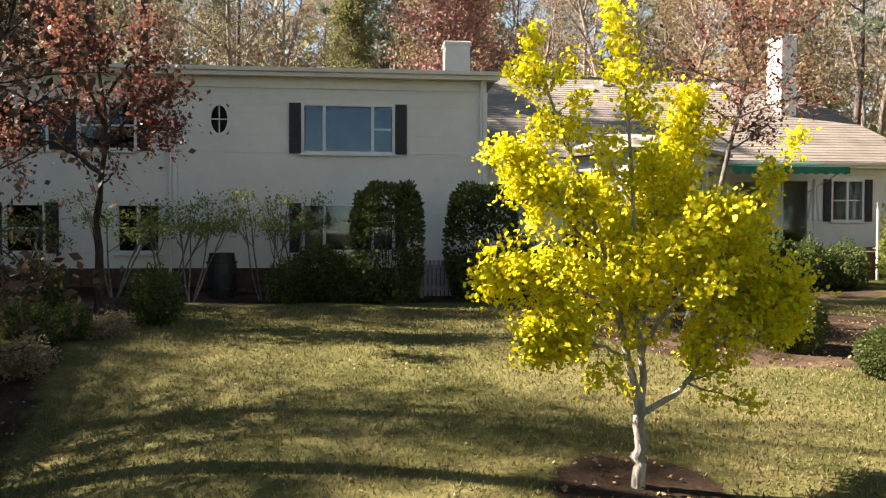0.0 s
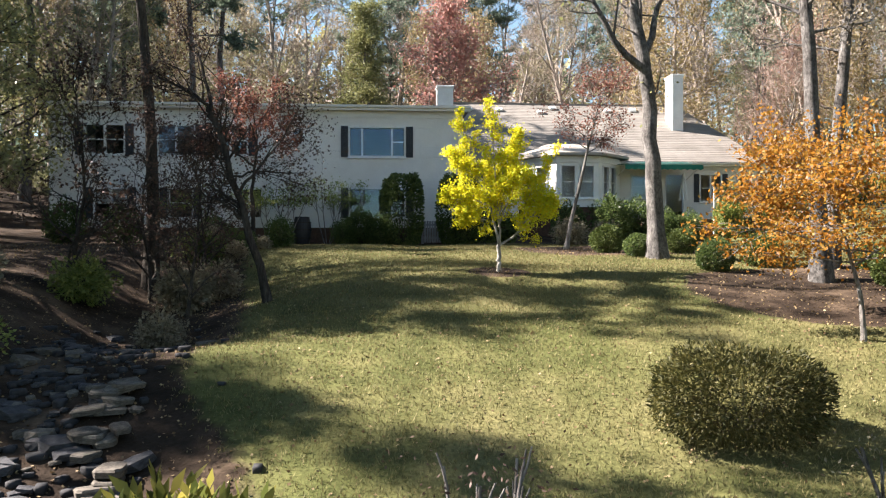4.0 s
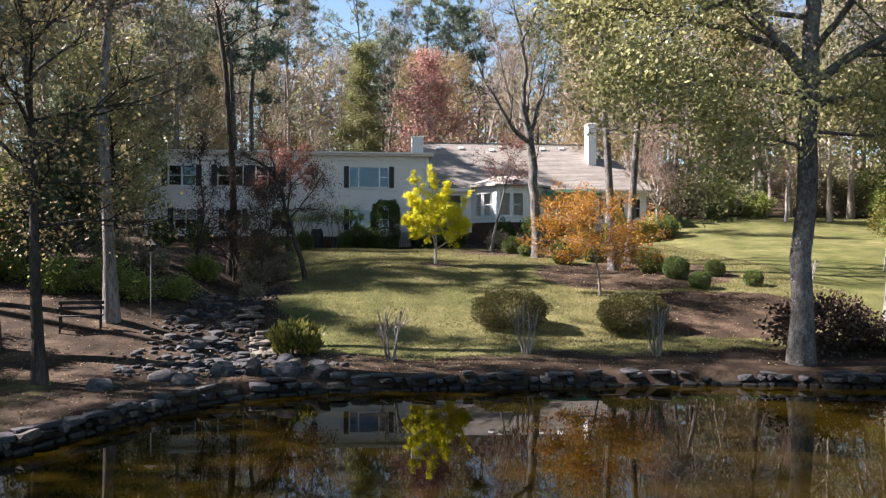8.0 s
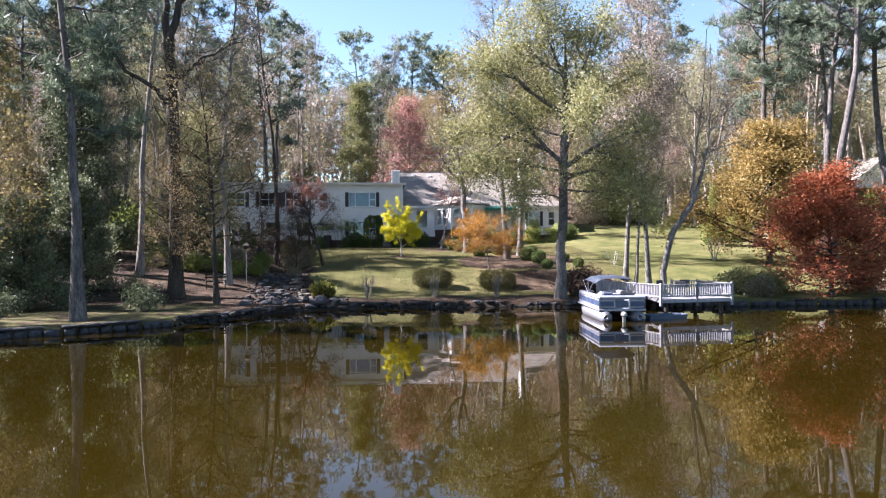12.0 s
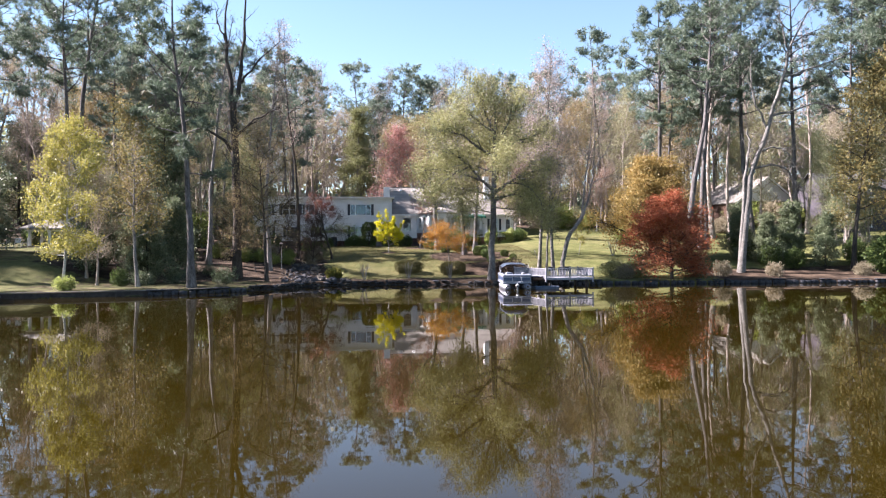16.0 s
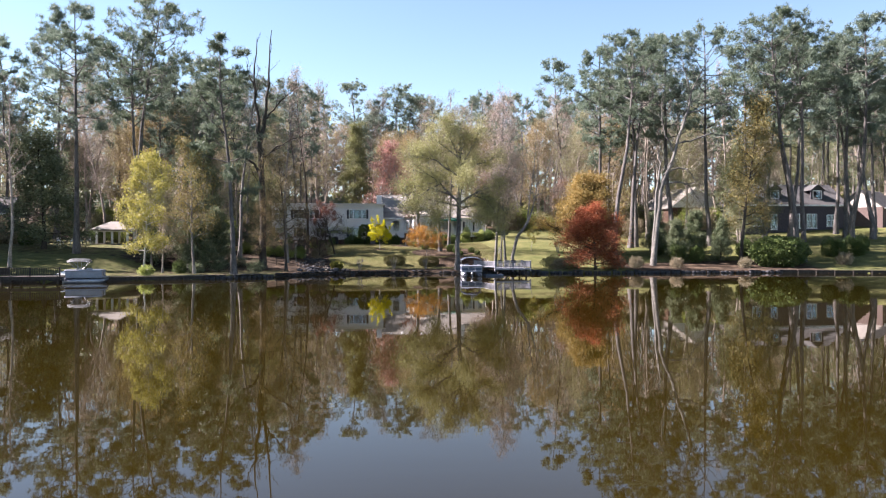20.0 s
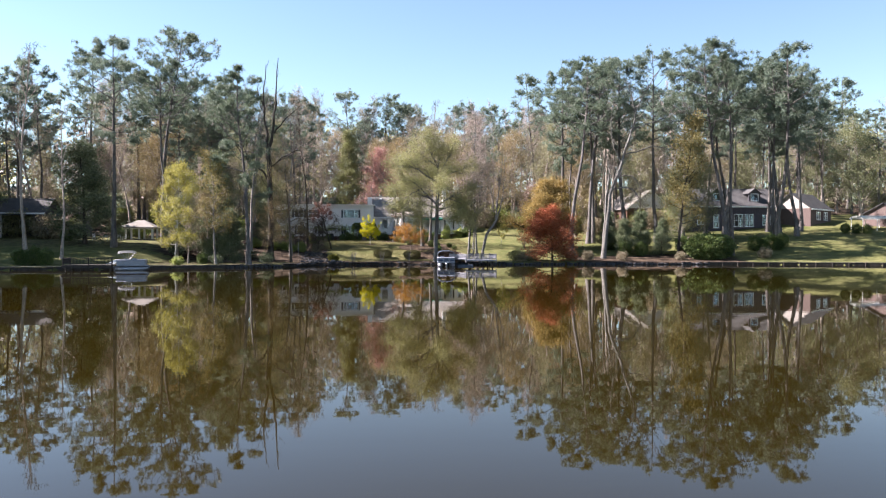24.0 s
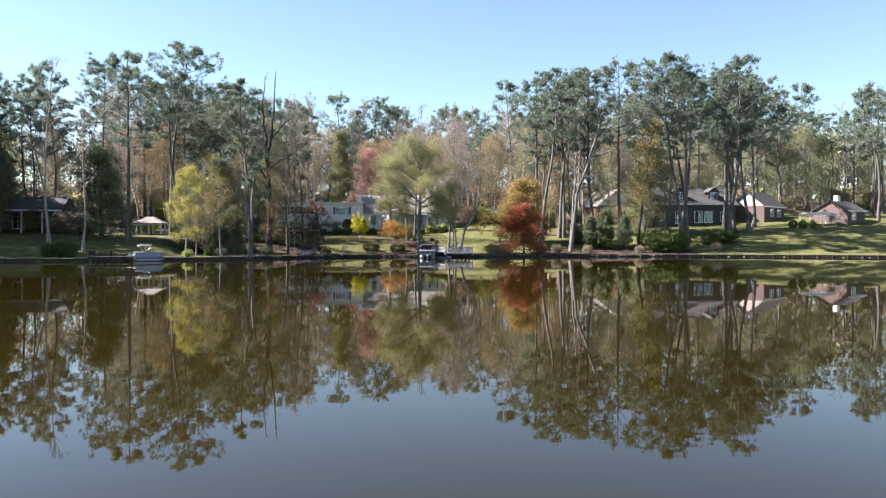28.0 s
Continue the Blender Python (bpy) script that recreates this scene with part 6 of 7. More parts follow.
def stems_plant(name, label, seed, x, y, tall, stems, flare, mat, tufts=0, leafm=None, r=0.03, size=0.1):
    """A multi-stemmed pruned shrub: each stem forks near its top."""
    rng = np.random.default_rng(seed)
    ob = thing(name, label, "shrub", (x, y, gz(x, y)))
    at = []
    for k in range(stems):
        a = k * 2.4
        d = np.array([math.cos(a) * flare, math.sin(a) * flare, 1.0])
        wood = Wood()
        p = wander(rng, (math.cos(a) * 0.07, math.sin(a) * 0.07, -0.1), d / np.linalg.norm(d), tall * rng.uniform(0.7, 1.0), 5, 0.06, 0.02)
        wood.tube(p, r * np.linspace(1, 0.5, 6), 6)
        for b in range(3):
            bd = (p[4] - p[2]) / np.linalg.norm(p[4] - p[2]) + rng.normal(0, 0.3, 3)
            bp = wander(rng, p[3 + b % 2], bd / np.linalg.norm(bd), tall * 0.28, 3, 0.1, 0.05)
            wood.tube(bp, r * np.linspace(0.55, 0.3, 4), 5)
            at.append(bp[-1])
        part_of("stem", wood.mesh("stem", mat), ob)
    if tufts:
        c = np.concatenate([q + rng.normal(0, 0.2, (tufts, 3)) * (1, 1, 0.5) for q in at])
        part_of("foliage", leaf_mesh("foliage", rng, c, dirs(rng, len(c), 0.2), size, 0.4, leafm), ob)
    return ob


stems_plant("pruned_crape_myrtle", "pruned leafless crape myrtle near the pond wall", 301, 0.11, -6.96, 1.45, 11, 0.26, BARK_GREY, 9, L_UMBER, 0.026, 0.05)
stems_plant("pruned_crape_myrtle", "pruned crape myrtle with one thick pale trunk", 302, 3.86, -6.5, 1.45, 7, 0.24, BARK_GREY, 12, L_DULLBROWN, 0.028, 0.045)
stems_plant("pruned_crape_myrtle", "pruned crape myrtle with straight pale stems", 303, 7.36, -7.05, 1.5, 8, 0.14, BARK_GREY, r=0.026)
stems_plant("pruned_crape_myrtle", "small pruned crape myrtle on the far lawn", 304, 16.9, 1.5, 1.1, 6, 0.4, BARK_PALE)
stems_plant("pruned_crape_myrtle", "pruned pale crape myrtle on the lawn beyond the dock", 305, 24.8, 2.8, 1.9, 7, 0.25, BARK_PALE, r=0.04)
stems_plant("pruned_crape_myrtle", "small pruned crape myrtle behind the dock", 306, 14.6, -4.4, 1.0, 5, 0.4, BARK_PALE)
for k, (x, y, h) in enumerate([(-6.2, 18.7, 2.6), (-5.1, 19.0, 2.7), (-4.3, 18.3, 2.6), (-2.7, 18.9, 2.7), (-2.0, 19.1, 2.5), (-8.6, 18.6, 2.5)]):
    stems_plant("wax_myrtle", "leggy multi-stemmed shrub with leaves only at the top", 310 + k, x, y, h, 4, 0.42, BARK_GREY, 80, L_LIGHT, 0.024, 0.1)

def leafy_clump(x, y):
    """Upright stems close together, each with broad leaves that point up and out."""
    ob = thing("laurel_clump", "clump of broad upright yellow green leaves on the creek bank", "plant", (x, y, gz(x, y)))
    rng = np.random.default_rng(320)
    wood, at, way = Wood(), [], []
    for k in range(64):
        a, rr = rng.uniform(0, 6.28), 0.62 * rng.uniform(0, 1) ** 0.5
        out = np.array([math.cos(a), math.sin(a), 0.0])
        tall = (0.95 - 0.35 * (rr / 0.62) ** 2) * rng.uniform(0.75, 1.1)
        d = out * 0.28 * rr / 0.62 + np.array([0, 0, 1.0])
        pts = wander(rng, out * rr * 0.7 + np.array([0, 0, -0.05]), d / np.linalg.norm(d), tall, 4, 0.08, 0.03)
        wood.tube(pts, np.linspace(0.011, 0.005, 5), 4)
        n = 20
        q = rng.uniform(0.2, 1.0, n)
        base = np.stack([np.interp(q, np.linspace(0, 1, 5), pts[:, i]) for i in range(3)], -1)
        at.append(base)
        way.append(dirs(rng, n, 0.0) * (0.55, 0.55, 0.2) + out * 0.25 + np.array([0, 0, 0.8]))
    part_of("stems", wood.mesh("stems", BARK_DARK), ob)
    part_of("foliage", leaf_mesh("foliage", rng, np.concatenate(at), np.concatenate(way), 0.2, 0.34, foliage("broad_leaves", (0.06, 0.08, 0.022), (0.17, 0.175, 0.04), (0.36, 0.31, 0.07))), ob)
    ob.scale = (1.22, 1.2, 1.12)


leafy_clump(-2.44, -6.04)


# ---- docks and boats ----
def railing(parent, a, b, z, tall=0.7, mat=WOOD_GREY):
    a, b = Vector((*a, z)), Vector((*b, z))
    d = b - a
    length = d.length
    m = Matrix.Translation(a) @ pose(0, 0, 0, 0, 0, math.degrees(math.atan2(d.y, d.x)))
    rail = new("railing")
    rail.parent, rail.matrix_basis = parent, m
    boxed("top_rail", (-0.03, length + 0.03, -0.06, 0.06, tall - 0.04, tall), mat, rail)
    boxed("bottom_rail", (0, length, -0.025, 0.025, 0.1, 0.16), mat, rail)
    n = max(2, int(length / 0.125))
    for k in range(n):
        x = (k + 0.5) * length / n
        boxed("baluster", (x - 0.022, x + 0.022, -0.022, 0.022, 0.161, tall - 0.041), mat, rail)
    for x in (0, length):
        boxed("post", (x - 0.05, x + 0.05, -0.05, 0.05, -0.35, tall + 0.06), mat, rail, bevel=0.01)
    return rail


dock = thing("dock", "weathered grey wooden dock with white railings on posts in the pond", "dock")
DZ = 0.74
deck_ring = [(13.8, -15.1), (17.6, -14.4), (17.3, -11.2), (14.4, -11.2)]
walk_ring = [(12.4, -9.4), (14.0, -9.0), (16.2, -11.6), (14.3, -12.6)]


def planks(ring, z, parent, n, mat=WOOD_GREY):
    a, b, c, d = [Vector((*p, z)) for p in ring]
    for k in range(n):
        s0, s1 = k / n + 0.004, (k + 1) / n - 0.004
        bm = bmesh.new()
        lo = [a.lerp(d, s0), b.lerp(c, s0), b.lerp(c, s1), a.lerp(d, s1)]
        vs = [bm.verts.new(p) for p in lo] + [bm.verts.new(p + Vector((0, 0, 0.04))) for p in lo]
        for f in ((3, 2, 1, 0), (4, 5, 6, 7), (0, 1, 5, 4), (1, 2, 6, 5), (2, 3, 7, 6), (3, 0, 4, 7)):
            bm.faces.new([vs[i] for i in f])
        part("plank", bm, mat, parent)


planks(deck_ring, DZ - 0.04, dock, 26)
planks(walk_ring, DZ - 0.05, dock, 20)
for p, q in zip(deck_ring, deck_ring[1:] + deck_ring[:1]):
    d = Vector((q[0] - p[0], q[1] - p[1], 0))
    boxed("fascia_board", (0, d.length, -0.02, 0.02, DZ - 0.17, DZ - 0.045), WOOD_GREY, dock, m=Matrix.Translation((*p, 0)) @ pose(0, 0, 0, 0, 0, math.degrees(math.atan2(d.y, d.x))))
for x, y in ((14.2, -14.7), (17.2, -14.1), (17.0, -11.6), (14.8, -11.6), (13.6, -11.0)):
    bm = bmesh.new()
    cyl(bm, (x, y, -1.3), (x, y, DZ - 0.05), 0.1, seg=10)
    part("dock_post", bm, WOOD_DARK, dock)
railing(dock, (12.45, -9.5), (13.8, -15.05), DZ)
railing(dock, (13.8, -15.1), (15.7, -14.75), DZ)
railing(dock, (15.7, -14.75), (17.6, -14.4), DZ)
railing(dock, (17.6, -14.4), (17.3, -11.2), DZ)
railing(dock, (17.3, -11.2), (15.9, -11.2), DZ)


def dock_chair(x, y, turn):
    c = thing("dock_chair", "dark metal patio chair on the dock", "chair", (x, y, DZ), turn, "chairs on the dock")
    boxed("seat", (-0.24, 0.24, -0.24, 0.24, 0.4, 0.44), BLACK, c, bevel=0.01)
    boxed("backrest", (-0.24, 0.24, 0.22, 0.25, 0.44, 0.78), BLACK, c, bevel=0.01)
    for x0 in (-0.22, 0.19):
        for y0 in (-0.22, 0.19):
            boxed("leg", (x0, x0 + 0.03, y0, y0 + 0.03, 0, 0.4), BLACK, c)


for x, y, a in ((14.9, -12.6, 30), (16.2, -12.2, -20), (16.8, -13.2, -90), (15.4, -13.6, 150)):
    dock_chair(x, y, a)


def pontoon_boat(name, label, x, y, turn, length=4.9, wide=1.95, canopy=True, blue=True):
    """Built with the stern at the origin, the bow along +y."""
    b = thing(name, label, "boat", (x, y, 0), turn)
    for s in (-1, 1):
        bm = bmesh.new()
        cx = s * (wide / 2 - 0.3)
        prof = [(0.0, 0.12), (0.08, 0.27), (length * 0.82, 0.27), (length * 0.93, 0.2), (length, 0.05)]
        rings = [[bm.verts.new((cx + r * math.cos(a), yy, 0.16 + (0.16 if i == 4 else 0.06 if i == 3 else 0) + r * math.sin(a))) for a in [2 * math.pi * k / 14 for k in range(14)]] for i, (yy, r) in enumerate(prof)]
        for i in range(4):
            for k in range(14):
                bm.faces.new((rings[i][k], rings[i][(k + 1) % 14], rings[i + 1][(k + 1) % 14], rings[i + 1][k]))
        bm.faces.new(rings[0]), bm.faces.new(rings[-1][::-1])
        part("pontoon", bm, ALUMINIUM, b, smooth=True)
    boxed("deck", (-wide / 2, wide / 2, 0.15, length - 0.1, 0.44, 0.54), BOAT_WHITE, b, bevel=0.02)
    w = wide / 2 - 0.04
    fz0, fz1 = 0.56, 1.06
    for sx in (-w, w):
        n = 5
        for k in range(n):
            y0, y1 = 0.2 + k * (length - 0.5) / n, 0.2 + (k + 1) * (length - 0.5) / n
            p = boxed("fence_panel", (sx - 0.015, sx + 0.015, y0 + 0.03, y1 - 0.03, fz0 + 0.03, fz1 - 0.04), BOAT_WHITE, b)
            if blue:
                boxed("blue_stripe", (sx - 0.019, sx + 0.019, y0 + 0.04, y1 - 0.04, fz0 + 0.09, fz0 + 0.33), BOAT_BLUE, p)
        bm = bmesh.new()
        cyl(bm, (sx, 0.2, fz1), (sx, length - 0.3, fz1), 0.025, seg=8), cyl(bm, (sx, 0.2, fz0), (sx, length - 0.3, fz0), 0.02, seg=8)
        for k in range(n + 1):
            yy = 0.2 + k * (length - 0.5) / n
            cyl(bm, (sx, yy, 0.5), (sx, yy, fz1), 0.02, seg=8)
        part("fence_rail", bm, ALUMINIUM, b)
    for yy in (0.2, length - 0.3):
        for x0, x1 in ((-w, -0.32), (0.32, w)):
            p = boxed("fence_panel", (x0 + 0.03, x1 - 0.03, yy - 0.015, yy + 0.015, fz0 + 0.03, fz1 - 0.04), BOAT_WHITE, b)
            if blue:
                boxed("blue_stripe", (x0 + 0.04, x1 - 0.04, yy - 0.019, yy + 0.019, fz0 + 0.08, fz0 + 0.3), BOAT_BLUE, p)
            bm = bmesh.new()
            cyl(bm, (x0, yy, fz1), (x1, yy, fz1), 0.025, seg=8)
            for x2 in (x0, x1):
                cyl(bm, (x2, yy, 0.5), (x2, yy, fz1), 0.02, seg=8)
            part("fence_rail", bm, ALUMINIUM, b)
    for sx in (-w + 0.07, w - 0.07):
        boxed("bolster", (sx - 0.13, sx + 0.13, 0.28, length - 0.4, fz1 - 0.13, fz1 + 0.04), BOAT_WHITE, b, bevel=0.06)
    boxed("bolster", (-w - 0.06, w + 0.06, 0.12, 0.42, fz1 - 0.12, fz1 + 0.05), BOAT_WHITE, b, bevel=0.06)
    # dark sheet put in the open stern gateway for the shade inside
    boxed("stern_gate", (-0.29, 0.29, 0.18, 0.22, 0.58, fz1 - 0.16), CANVAS_BLUE, b, bevel=0.01)
    for dims in ((-w + 0.08, -0.35, 0.3, 1.0, 0.56, 0.95), (0.35, w - 0.08, 0.3, 1.6, 0.56, 0.95), (-w + 0.08, -w + 0.6, length - 1.9, length - 0.5, 0.56, 0.95), (w - 0.6, w - 0.08, length - 1.9, length - 0.5, 0.56, 0.95)):
        boxed("bench", dims, BOAT_WHITE, b, bevel=0.05)
    con = boxed("console", (-0.7, -0.2, 1.5, 2.0, 0.56, 1.2), BOAT_WHITE, b, bevel=0.1)
    bm = bmesh.new()
    bmesh.ops.create_circle(bm, segments=18, radius=0.17, matrix=pose(-0.45, 1.47, 1.12, 60, 0, 0))
    r = bmesh.ops.extrude_edge_only(bm, edges=bm.edges[:])
    bmesh.ops.translate(bm, verts=[v for v in r["geom"] if isinstance(v, bmesh.types.BMVert)], vec=(0, -0.02, 0.03))
    part("steering_wheel", bm, BLACK, con)
    seat = boxed("helm_seat", (-0.7, -0.25, 0.9, 1.3, 0.56, 0.9), BOAT_WHITE, b, bevel=0.05)
    boxed("seat_back", (-0.7, -0.25, 0.8, 0.92, 0.905, 1.22), CANVAS_BLUE, seat, bevel=0.05)
    motor = boxed("outboard_motor", (-0.12, 0.12, -0.32, 0.02, 0.2, 0.44), GREY_METAL if blue else BOAT_WHITE, b, bevel=0.08)
    bm = bmesh.new()
    box(bm, -0.05, 0.05, -0.2, -0.05, -0.35, 0.22)
    part("motor_leg", bm, GREY_METAL, motor)
    if canopy:
        z, y0, y1 = (1.9, 1.35, 3.95) if blue else (2.0, 0.3, 1.9)
        mid = (y0 + y1) / 2
        bm = bmesh.new()
        rows, cols = 8, 6
        g = [[bm.verts.new((-w + 2 * w * j / cols, y0 + (y1 - y0) * i / rows, z - 0.24 * (2 * j / cols - 1) ** 4 - 0.1 * (2 * i / rows - 1) ** 4)) for j in range(cols + 1)] for i in range(rows + 1)]
        for i in range(rows):
            for j in range(cols):
                bm.faces.new((g[i][j], g[i][j + 1], g[i + 1][j + 1], g[i + 1][j]))
        r = bmesh.ops.solidify(bm, geom=bm.faces[:], thickness=0.025)
        part("canopy", bm, CANVAS_BLUE if blue else GREY_METAL, b)
        for s in (-w, w):
            bm = bmesh.new()
            for ya, yb in ((mid, y0 + 0.1), (mid, y1 - 0.1), (mid, mid)):
                cyl(bm, (s, ya, fz1), (s, yb, z - 0.26), 0.015, seg=6)
            part("canopy_frame", bm, ALUMINIUM, b)
    return b


pontoon_boat("pontoon_boat", "white and blue pontoon boat with canvas top at the dock", 11.1, -17.7, -5, 5.1, 2.05)
jon = thing("jon_boat", "low flat aluminium skiff tied beside the dock", "boat", (12.5, -16.6, -0.08), -82)
jon.scale = (0.9, 0.72, 0.9)
bm = bmesh.new()
ringb = [(-0.5, 0.0), (0.5, 0.0), (0.5, 2.2), (0.3, 2.7), (-0.3, 2.7), (-0.5, 2.2)]
lo, hi, inn = [bm.verts.new((x * 0.85, y * 0.95, -0.08)) for x, y in ringb], [bm.verts.new((x, y, 0.3)) for x, y in ringb], [bm.verts.new((x * 0.88, y * 0.95 + 0.06, 0.29)) for x, y in ringb]
bot = [bm.verts.new((x * 0.75, y * 0.92 + 0.08, 0.0)) for x, y in ringb]
for a, b in ((lo, hi), (hi, inn), (inn, bot)):
    for i in range(6):
        bm.faces.new((a[i], a[(i + 1) % 6], b[(i + 1) % 6], b[i]))
bm.faces.new(lo[::-1]), bm.faces.new(bot)
part("hull", bm, CANVAS_BLUE, jon)
boxed("bench", (-0.42, 0.42, 0.9, 1.15, 0.2, 0.23), CANVAS_BLUE, jon)
boxed("bench", (-0.42, 0.42, 1.8, 2.0, 0.2, 0.23), CANVAS_BLUE, jon)

pontoon_boat("white_pontoon_boat", "white pontoon boat with thin grey canvas top beside dark dock", -23.4, -26.7, -80, 3.2, 1.7, True, False)
ldock = thing("dark_dock", "dark wooden dock with railings on piles", "dock", (0.3, -1.6, 0))
planks([(-28.3, -26.5), (-23.6, -26.2), (-23.5, -24.3), (-28.3, -24.4)], 0.55, ldock, 14, WOOD_DARK)
for x, y in ((-28.0, -26.3), (-26.6, -26.2), (-24.9, -26.1), (-23.9, -26.0), (-23.8, -24.5), (-28.0, -24.6)):
    bm = bmesh.new()
    cyl(bm, (x, y, -1.3), (x, y, 0.55), 0.11, seg=8)
    part("dock_post", bm, WOOD_DARK, ldock)
boxed("fascia_board", (-28.35, -23.55, -26.57, -26.52, 0.32, 0.58), WOOD_DARK, ldock)
railing(ldock, (-28.25, -26.4), (-25.9, -26.25), 0.6, 0.68, WOOD_DARK)
railing(ldock, (-25.9, -26.25), (-23.7, -26.1), 0.6, 0.68, WOOD_DARK)
railing(ldock, (-28.25, -24.5), (-28.25, -26.4), 0.6, 0.68, WOOD_DARK)


# ---- houses across the banks ----
def simple_house(name, label, x, y, turn, wide, deep, eave, ridge, wallm, roofm, windows, gable_front=False, chimney_at=None, trim=WHITE, gablem=None):
    """A far house: walls with real openings in front, a gabled roof, windows."""
    z = gz(x, y)
    h = thing(name, label, "house", (x, y, z), turn)
    holes = [(a, b, lo, hi) for a, b, lo, hi in windows]
    wall_mesh("wall", pose(-wide / 2, 0, 0), wide, -1.0, eave, 0.2, holes, wallm, h)
    bm = bmesh.new()
    box(bm, -wide / 2, -wide / 2 + 0.2, 0.2, deep, -1, eave), box(bm, wide / 2 - 0.2, wide / 2, 0.2, deep, -1, eave), box(bm, -wide / 2, wide / 2, deep, deep + 0.2, -1, eave)
    part("wall", bm, wallm, h)
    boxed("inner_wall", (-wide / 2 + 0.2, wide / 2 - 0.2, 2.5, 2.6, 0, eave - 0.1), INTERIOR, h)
    for a, b, lo, hi in windows:
        window_unit(pose(-wide / 2, 0, 0), a, b, lo, hi, (1, 1) if b - a > 1.2 else (1,), h, 0, (1, 1))
    o = 0.35
    if gable_front:
        w = wide / 2
        for yy in (0.02, deep):
            bm = bmesh.new()
            bm.faces.new([bm.verts.new(p) for p in ((-w, yy, eave), (w, yy, eave), (0, yy, ridge - 0.15))])
            part("gable", bm, trim, h)
        shingle_roof([(-w - o, deep + o, eave - 0.2), (-w - o, -o, eave - 0.2), (0, -o, ridge), (0, deep + o, ridge)], 12, h, roofm)
        shingle_roof([(w + o, -o, eave - 0.2), (w + o, deep + o, eave - 0.2), (0, deep + o, ridge), (0, -o, ridge)], 12, h, roofm)
        bm = bmesh.new()
        for s in (-1, 1):
            p = [(s * (w + o), -o - 0.03, eave - 0.2), (0, -o - 0.03, ridge + 0.03), (0, -o - 0.03, ridge - 0.25), (s * (w + o), -o - 0.03, eave - 0.45)]
            bm.faces.new([bm.verts.new(q) for q in p])
        part("barge_board", bm, WHITE, h)
    else:
        c = deep / 2
        shingle_roof([(-wide / 2 - o, -o, eave - 0.1), (wide / 2 + o, -o, eave - 0.1), (wide / 2 + o, c, ridge), (-wide / 2 - o, c, ridge)], 14, h, roofm)
        shingle_roof([(wide / 2 + o, deep + o, eave - 0.1), (-wide / 2 - o, deep + o, eave - 0.1), (-wide / 2 - o, c, ridge), (wide / 2 + o, c, ridge)], 2, h, roofm)
        for xx in (-wide / 2, wide / 2):
            bm = bmesh.new()
            bm.faces.new([bm.verts.new(p) for p in ((xx, 0, eave), (xx, deep, eave), (xx, c, ridge - 0.1))])
            part("gable", bm, gablem or wallm, h)
        boxed("fascia", (-wide / 2 - o, wide / 2 + o, -o - 0.04, -o - 0.01, eave - 0.3, eave - 0.08), trim, h)
    if chimney_at:
        cx, cy, top = chimney_at
        boxed("chimney", (cx - 0.5, cx + 0.5, cy, cy + 0.7, eave, top), WHITE, h)
    return h


dark_house = simple_house("dark_brick_house", "dark slate coloured brick house with dormers behind tall pines", 63.0, 14.0, 0, 15.5, 9, 4.0, 7.2, DARK_BRICK, SHINGLE_GREY,
                          [(1.2, 2.6, 0.8, 2.5), (4.0, 5.0, 0.3, 2.5), (7.6, 9.2, 0.5, 2.6), (9.5, 11.1, 0.5, 2.6), (12.6, 14.0, 0.8, 2.5)])
for dx in (-3.6, 3.0):
    d = new("dormer")
    d.parent, d.matrix_basis = dark_house, pose(dx, 1.0, 4.6)
    wall_mesh("dormer_wall", Matrix.Identity(4), 2.0, 0, 1.6, 0.15, [(0.4, 1.6, 0.3, 1.4)], DARK_BRICK, d)
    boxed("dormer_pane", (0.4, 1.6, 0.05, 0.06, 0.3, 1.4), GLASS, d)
    bm = bmesh.new()
    for p in (((-0.2, -0.2, 1.5), (1.0, -0.2, 2.4), (1.0, 3.2, 2.4), (-0.2, 3.2, 1.5)), ((2.2, -0.2, 1.5), (2.2, 3.2, 1.5), (1.0, 3.2, 2.4), (1.0, -0.2, 2.4))):
        bm.faces.new([bm.verts.new(q) for q in p])
    bm.faces.new([bm.verts.new(q) for q in ((0, 0.0, 1.6), (2, 0.0, 1.6), (1, 0.0, 2.35))])
    part("dormer_roof", bm, SHINGLE_GREY, d)
    bm = bmesh.new()
    box(bm, 0.3, 0.4, -0.03, 0.02, 0.2, 1.5), box(bm, 1.6, 1.7, -0.03, 0.02, 0.2, 1.5), box(bm, 0.3, 1.7, -0.03, 0.02, 1.4, 1.5), box(bm, 0.3, 1.7, -0.03, 0.02, 0.2, 0.3)
    part("dormer_trim", bm, WHITE, d)
simple_house("brick_cottage", "pinkish brick cottage with a tan gable end and grey roof", 78.6, 14.5, 36, 8.5, 6.5, 2.5, 5.2, BRICK_RED, SHINGLE_GREY, [(2.4, 4.0, 0.6, 2.0), (5.4, 7.0, 0.6, 2.0)], gablem=surface("tan_gable_boards", (0.3, 0.275, 0.25), (0.4, 0.37, 0.335), 2.0, 0.7, 40, 0.2))
simple_house("red_brick_garage", "small red brick building with a white chimney", 89.5, 7.0, 30, 6.5, 6, 2.3, 4.0, BRICK_RED, SHINGLE_GREY, [(1.6, 3.2, 0.6, 2.1)], False, (0, 3.0, 5.0))
simple_house("grey_gabled_house", "pale grey gabled house half hidden by trees", 51.5, 22.0, 10, 9, 9, 3.2, 6.4, BRICK, SHINGLE, [(1.4, 2.8, 0.8, 2.4), (5.4, 6.8, 0.8, 2.4)], True)
